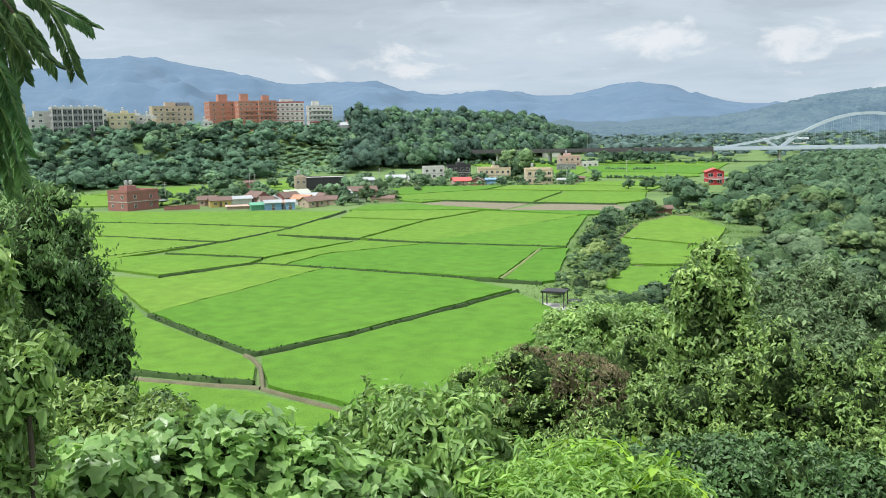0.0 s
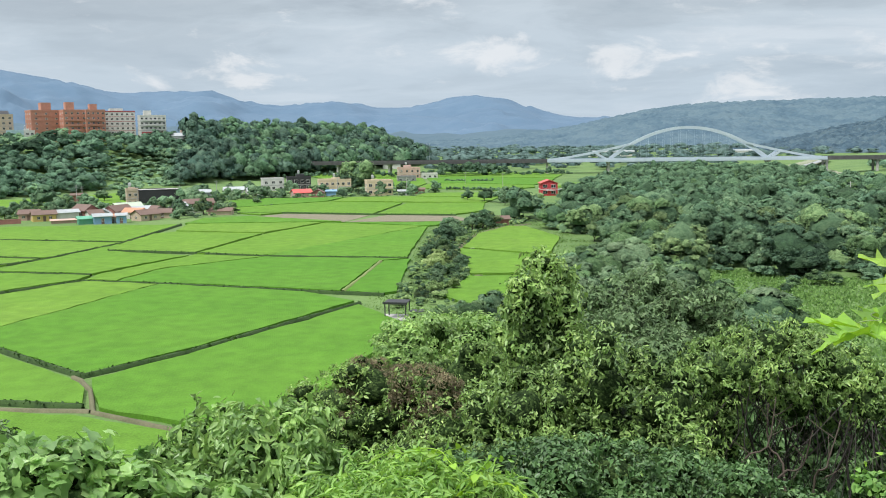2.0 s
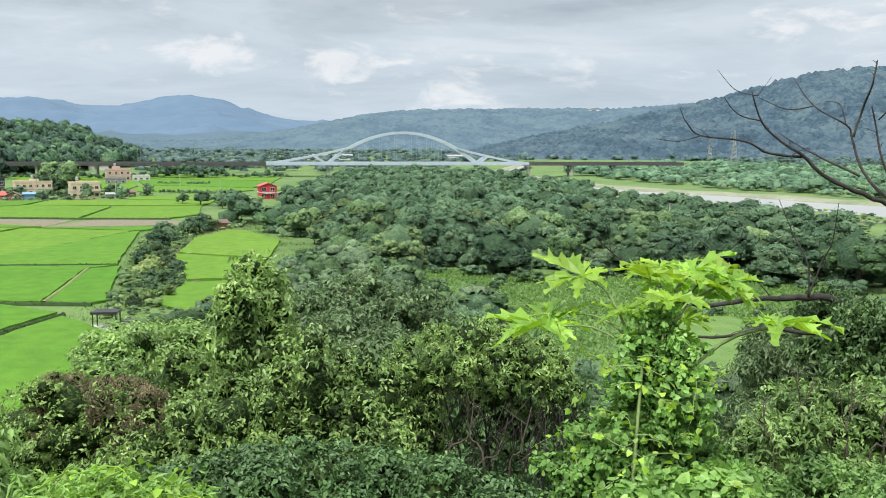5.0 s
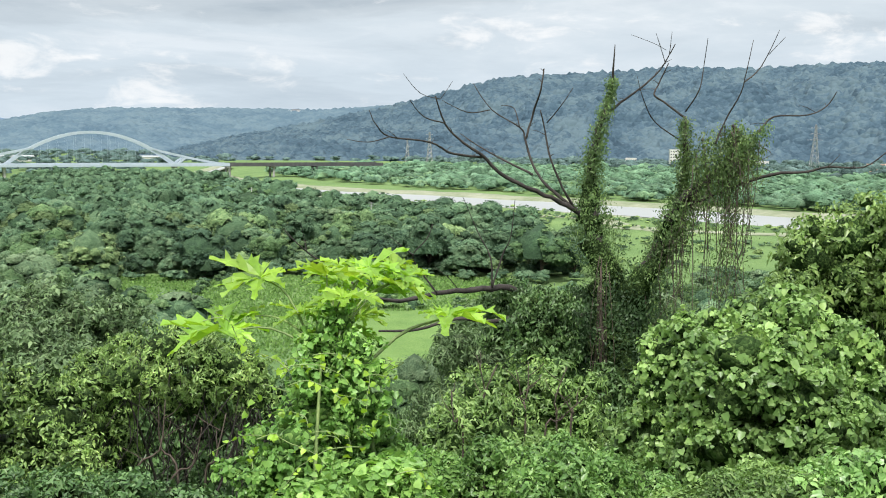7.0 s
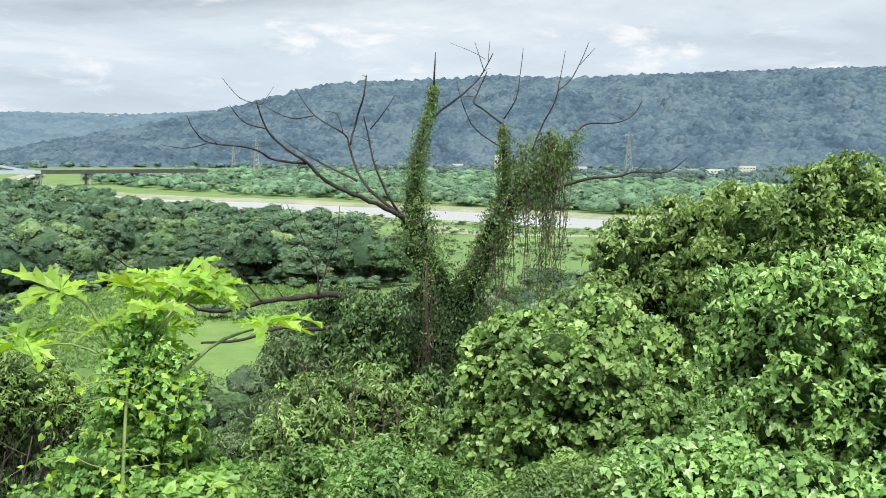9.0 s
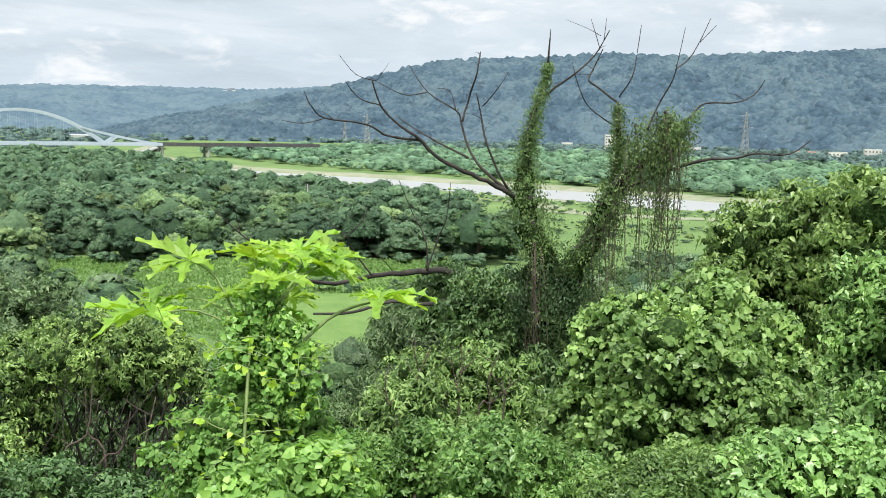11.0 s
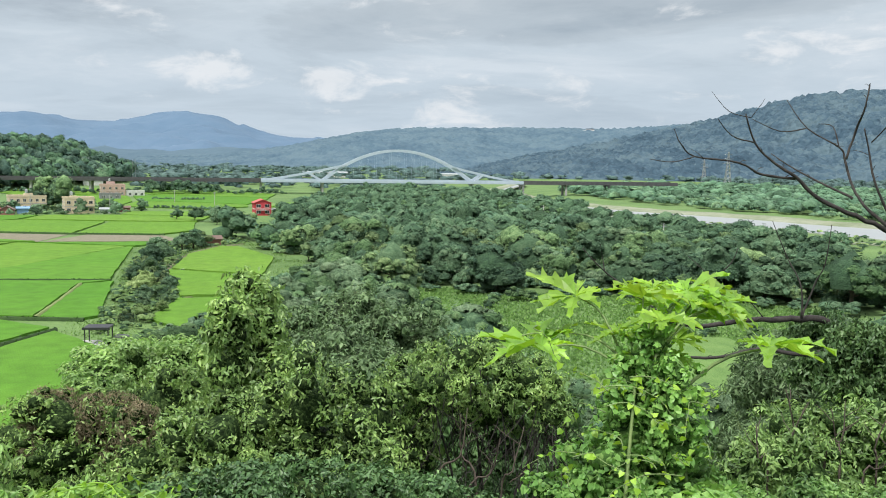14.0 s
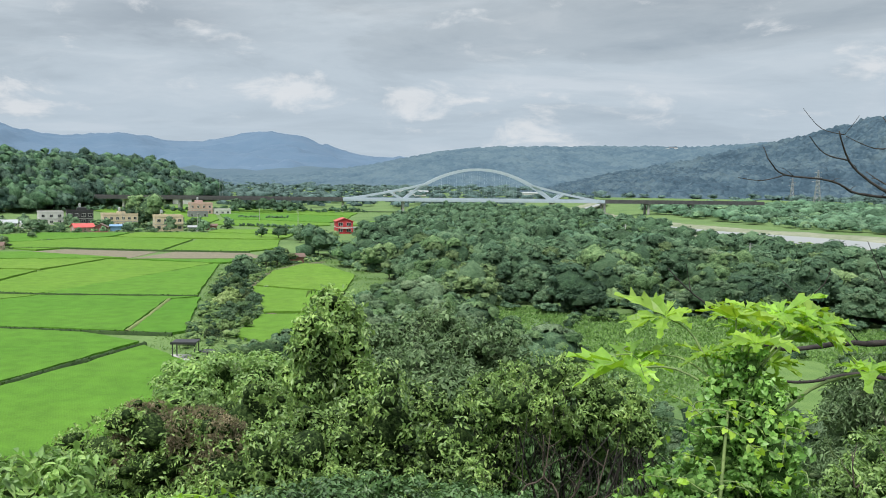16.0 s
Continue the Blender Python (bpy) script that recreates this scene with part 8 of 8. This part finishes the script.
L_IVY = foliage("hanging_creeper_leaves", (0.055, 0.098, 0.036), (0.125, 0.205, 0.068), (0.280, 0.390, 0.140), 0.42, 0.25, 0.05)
make_bare_tree()


# ---------------------------------------------------------------- the papaya and its vine
def papaya_blade(rnd, size):
    """A palmate leaf: nine long lobes, each cut again into ragged side lobes, all at their own tilt."""
    bm = bmesh.new()
    for k in range(9):
        a = radians(-152 + 304 * k / 8 + rnd.uniform(-7, 7))
        ln = size * (0.55 if k in (0, 8) else 0.8 if k in (1, 7) else 1.0) * rnd.uniform(0.82, 1.12)
        d, s = Vector((math.sin(a), math.cos(a), 0)), Vector((math.cos(a), -math.sin(a), 0))
        lift, curl = rnd.uniform(0.1, 0.6), rnd.uniform(0.15, 0.5)

        def at(u, w):
            return d * ln * u + s * ln * w * 0.72 + Vector((0, 0, (lift * u - curl * u * u + 0.40 * abs(w) + rnd.uniform(-.045, .045)) * ln))

        mid = [bm.verts.new(at(u, 0)) for u in (0.0, 0.22, 0.42, 0.62, 0.82, 1.02)]
        for sg in (-1, 1):
            out = [bm.verts.new(at(u * rnd.uniform(0.96, 1.04), sg * w * rnd.uniform(0.85, 1.2))) for u, w in
                   ((0.18, 0.11), (0.34, 0.19), (0.52, 0.33), (0.54, 0.17), (0.62, 0.15), (0.80, 0.25), (0.77, 0.11), (0.86, 0.09), (0.97, 0.11))]
            for tri in ((mid[0], out[0], mid[1]), (mid[1], out[0], out[1]), (mid[1], out[1], mid[2]), (mid[2], out[1], out[3]), (out[1], out[2], out[3]), (mid[2], out[3], mid[3]),
                        (mid[3], out[3], out[4]), (mid[3], out[4], out[6]), (out[4], out[5], out[6]), (mid[3], out[6], mid[4]), (mid[4], out[6], out[7]), (mid[4], out[7], out[8]), (mid[4], out[8], mid[5])):
                bm.faces.new(tri if sg > 0 else tri[::-1])
    bmesh.ops.remove_doubles(bm, verts=bm.verts, dist=size * 0.004)
    return bm


def make_papaya():
    at = polar(38.4, 5.5)
    foot = Vector((at.x, at.y, land_z(at.x, at.y)))
    ob = thing("papaya_plant", "young papaya with bright lime-green lobed leaves", "plant", foot)
    rnd = random.Random(3)
    top = polar(38.5, 5.5, 27.95) - foot
    part("stem", limb([(0, 0, -0.1), (0.02, 0.03, top.z * 0.5), top], [0.035, 0.026, 0.015], 8, 0.05, 1), M_STEM, ob, "pale green ringed stem")
    spin = Vector(polar(38.5, 1))
    across = Vector(polar(128.5, 1))
    for az, d, z, size, face, way in ((39.2, 5.85, 28.19, 0.2, 0.25, -0.3), (40.9, 5.90, 28.26, 0.22, 0.2, 0.6), (42.8, 5.90, 28.21, 0.2, 0.2, 1), (40.0, 5.70, 27.93, 0.14, 0.4, 0.3), (38.9, 5.65, 28.07, 0.17, 0.4, -0.2), (34.8, 5.89, 28.21, 0.27, 0.3, -1), (32.9, 5.69, 27.94, 0.37, 0.1, -1), (38.5, 5.70, 28.25, 0.24, 0.05, 0.2), (40.4, 6.00, 28.19, 0.28, 0.1, 1), (42.0, 5.80, 28.19, 0.22, 0.2, 1), (39.1, 6.30, 28.22, 0.25, 0.15, 0), (37.3, 5.69, 28.03, 0.18, 0.2, -0.5), (40.4, 5.70, 28.02, 0.18, 0.2, 0.5), (45.3, 6.00, 27.95, 0.31, 0.12, 1), (42.3, 6.20, 28.22, 0.2, 0.0, 0.8), (39.5, 5.50, 28.15, 0.2, 0.3, 0), (38.2, 5.60, 27.94, 0.14, 0.3, -0.2), (41.1, 6.10, 28.08, 0.2, 0.1, 0.6), (34.1, 5.89, 27.99, 0.17, 0.1, -0.6)):
        hub = polar(az, d, z) - foot
        bend = top.lerp(hub, 0.55) + Vector((0, 0, 0.03))
        pet = part("petiole", limb([top - Vector((0, 0, 0.42 if az > 44 else rnd.uniform(0.02, 0.3))), bend - Vector((0, 0, 0.1 if az > 44 else 0)), hub], [0.013, 0.010, 0.006] if az > 44 else [0.008, 0.006, 0.004], 6, 0.0, az), M_STEM, ob, "long pale green leaf stalk")
        out = (hub - top).normalized()
        nrm = (-spin * face + Vector((0, 0, 0.95)) + out * 0.12 + Vector((rnd.gauss(0, .08), rnd.gauss(0, .08), 0))).normalized()
        fwd = (across * way + spin * rnd.uniform(-0.5, 0.5)).normalized()
        fwd = (fwd - nrm * fwd.dot(nrm)).normalized()
        turn = Matrix((fwd.cross(nrm), fwd, nrm)).transposed().to_4x4()
        part("leaf_blade", papaya_blade(rnd, size * 1.08), L_LIME, pet, at=Matrix.Translation(hub) @ turn)
    return ob


make_papaya()


def tendrils(name, label, starts, material, r=0.004):
    """Thin curling vine tips that reach out of a heap of leaves."""
    for az, d, z, ln, lean in starts:
        rnd = random.Random(int(az * 100 + z * 10))
        p = polar(az, d, z)
        ob = thing(name, label, "vine", p, group="loose vine tips")
        way, q = [Vector()], Vector((math.sin(radians(az + lean)), math.cos(radians(az + lean)), 0.5))
        for i in range(6):
            q = (q + Vector((rnd.gauss(0, .45), rnd.gauss(0, .45), -0.22))).normalized()
            way.append(way[-1] + q * ln / 6)
        part("shoot", limb(way, [r * (1 - 0.1 * i) for i in range(7)], 5, 0.1, az), material, ob)
        m = 7
        pts = np.array([way[1 + i % 6].lerp(way[i % 6], rnd.random()) for i in range(m)])
        v, f = leaf_cloud(pts, rng.normal(size=(m, 3)) + [0, 0, 1], rng.uniform(0.02, 0.045, m), HEART, 0.4, 0.5)
        part("leaf", raw_mesh("leaf", v, f), L_LIME, ob)["kind"] = "stuff"


shoots = random.Random(21)
tendrils("vine_shoot", "thin curling yellow-green vine shoot", [(shoots.uniform(34.5, 42.5), shoots.uniform(4.5, 5.0), shoots.uniform(26.9, 28.0), shoots.uniform(0.25, 0.5), shoots.choice((-90, -70, 70, 90, 0))) for _ in range(34)]
         + [(31.8, 5.2, 28.1, 0.3, 60), (33.0, 5.2, 28.12, 0.35, -70)], M_STEM, 0.003)


tendrils("vine_shoot", "pale lime curling vine tip above the bank", [(5.4, 4.40, 27.60, 0.4, 60), (6.9, 4.40, 27.63, 0.4, 80), (8.5, 4.39, 27.61, 0.4, 100), (10.1, 4.39, 27.56, 0.4, -60), (11.3, 4.39, 27.54, 0.4, 60), (12.5, 4.39, 27.50, 0.4, 80), (6.6, 4.40, 27.53, 0.4, 100), (9.1, 4.39, 27.51, 0.4, -60), (10.7, 4.39, 27.47, 0.4, 60), (3.5, 4.40, 27.47, 0.4, 80), (7.9, 4.39, 27.66, 0.4, 100), (13.1, 4.39, 27.48, 0.4, -60)], L_LIME, 0.0035)


# thin leafless stems that stand among the shrubs
for i, (a0, a1, z0, z1, d) in enumerate(((47.4, 47.1, 25.4, 26.38, 11.8), (47.8, 48.3, 25.3, 26.26, 11.7), (49.3, 50.2, 25.4, 26.29, 11.9), (50.1, 49.5, 25.4, 26.23, 11.7), (52.0, 52.5, 25.3, 26.21, 12.0), (52.8, 51.9, 25.4, 26.00, 11.7), (51.2, 53.8, 25.2, 25.92, 11.8), (46.4, 45.6, 25.3, 26.02, 11.5), (26.8, 28.9, 25.1, 26.21, 10.7), (29.6, 28.5, 25.1, 26.11, 10.8), (31.0, 32.3, 25.1, 26.05, 10.6), (28.9, 30.9, 25.0, 25.88, 10.7))):
    foot = polar(a0, d)
    foot.z = land_z(foot.x, foot.y)
    ob = thing("dead_sapling", "thin leafless brown sapling standing among shrubs", "sapling", foot, group="dead saplings in the thicket")
    q0, q1 = polar(a0, d, z0) - foot, polar(a1, d, z1) - foot
    side = Vector((math.cos(i * 2.3), math.sin(i * 2.3), 0)) * 0.12
    part("stem", limb([(0, 0, -0.2), q0, q0.lerp(q1, 0.5) + side, q1], [0.02, 0.014, 0.010, 0.005], 5, 0.3, i), M_BARK, ob)
    for u in (0.35, 0.6, 0.8):
        b = q0.lerp(q1, u) + side * (1 - abs(2 * u - 1))
        e = b + Vector((math.sin(i + u * 9), math.cos(i * 2 + u * 7), 0.9)) * 0.22
        part("twig", limb([b, b.lerp(e, 0.5) + side * 0.2, e], [0.006, 0.005, 0.003], 4, 0.3, i + u), M_BARK, ob)


# ---------------------------------------------------------------- feathery boughs hanging in from beside the viewpoint
def make_overhang():
    foot = polar(-38, 6.2)
    foot.z = land_z(foot.x, foot.y)
    ob = thing("overhanging_tree", "tree with drooping boughs of long feathery leaves", "tree", foot)
    rnd = random.Random(9)
    head = polar(-30, 5.3, 30.4) - foot
    part("trunk", limb([(0, 0, -0.3), (0.1, 0.05, 1.8), head * 0.8, head], [0.16, 0.12, 0.07, 0.04], 8, 0.1, 4), M_BARK, ob)
    fronds = []
    for a0, z0, a1, z1, a2, z2 in ((-21.1, 29.60, -19.6, 29.56, -18.0, 29.47), (-20.6, 29.62, -19.4, 29.46, -18.9, 29.27), (-21.5, 29.50, -20.8, 29.37, -19.8, 29.29), (-22.3, 29.44, -21.9, 29.27, -22.1, 29.10),
                                   (-22.4, 29.30, -21.8, 29.15, -21.4, 28.95), (-22.6, 29.15, -22.0, 28.98, -21.8, 28.81), (-22.2, 29.56, -21.0, 29.53, -20.5, 29.38), (-22.7, 29.53, -22.0, 29.44, -21.2, 29.32),
                                   (-22.8, 29.40, -22.3, 29.2, -22.6, 29.0), (-22.9, 29.05, -22.5, 28.9, -22.3, 28.75), (-23.2, 29.55, -22.6, 29.35, -22.5, 29.15), (-22.0, 29.6, -21.4, 29.45, -21.3, 29.25)):
        d = rnd.uniform(4.7, 5.2)
        fronds.append([polar(a0, d, z0) - foot, polar(a1, d, z1) - foot, polar(a2, d, z2) - foot])
    for k, fr in enumerate(fronds):
        tw = part("bough", limb([head, head.lerp(fr[0], 0.5) + Vector((0, 0, 0.12)), fr[0]], [0.02, 0.014, 0.006], 5, 0.1, k), M_BARK, ob)
        part("rachis", limb(fr, [0.006, 0.005, 0.003], 5, 0.0, k), M_STEM, tw, "green leaf stalk")
        pts, dirs, nrm = [], [], []
        for i in range(34):
            u = i / 33
            q = fr[0] * (1 - u) ** 2 + fr[1] * 2 * u * (1 - u) + fr[2] * u * u
            d = ((fr[1] - fr[0]) * (1 - u) + (fr[2] - fr[1]) * u).normalized()
            s = d.cross(Vector((0.3, -0.9, 0.3))).normalized()
            for sg in (-1, 1):
                pts.append(q), dirs.append((s * sg * 0.75 + d * 0.75 + Vector((0, 0, -0.35))).normalized()), nrm.append(Vector((rnd.gauss(0, .3), -0.6, 0.6)))
        pts, t, nn = np.array(pts), np.array(dirs), unit(np.array(nrm))
        nn = unit(nn - t * (nn * t).sum(1, keepdims=True))
        sd = np.cross(t, nn)
        tv, tf = OVAL
        sz = 0.060 * rng.uniform(0.8, 1.15, len(pts))
        v = pts[:, None] + sz[:, None, None] * (tv[None, :, :1] * sd[:, None] + tv[None, :, 1:2] * t[:, None] + tv[None, :, 2:] * nn[:, None])
        part("leaflet_spray", raw_mesh("leaflet_spray", v.reshape(-1, 3), (tf[None] + (np.arange(len(pts)) * len(tv))[:, None, None]).reshape(-1, 3)), L_FOREST, tw)["kind"] = "stuff"
    return ob


make_overhang()

remove(near_pool)
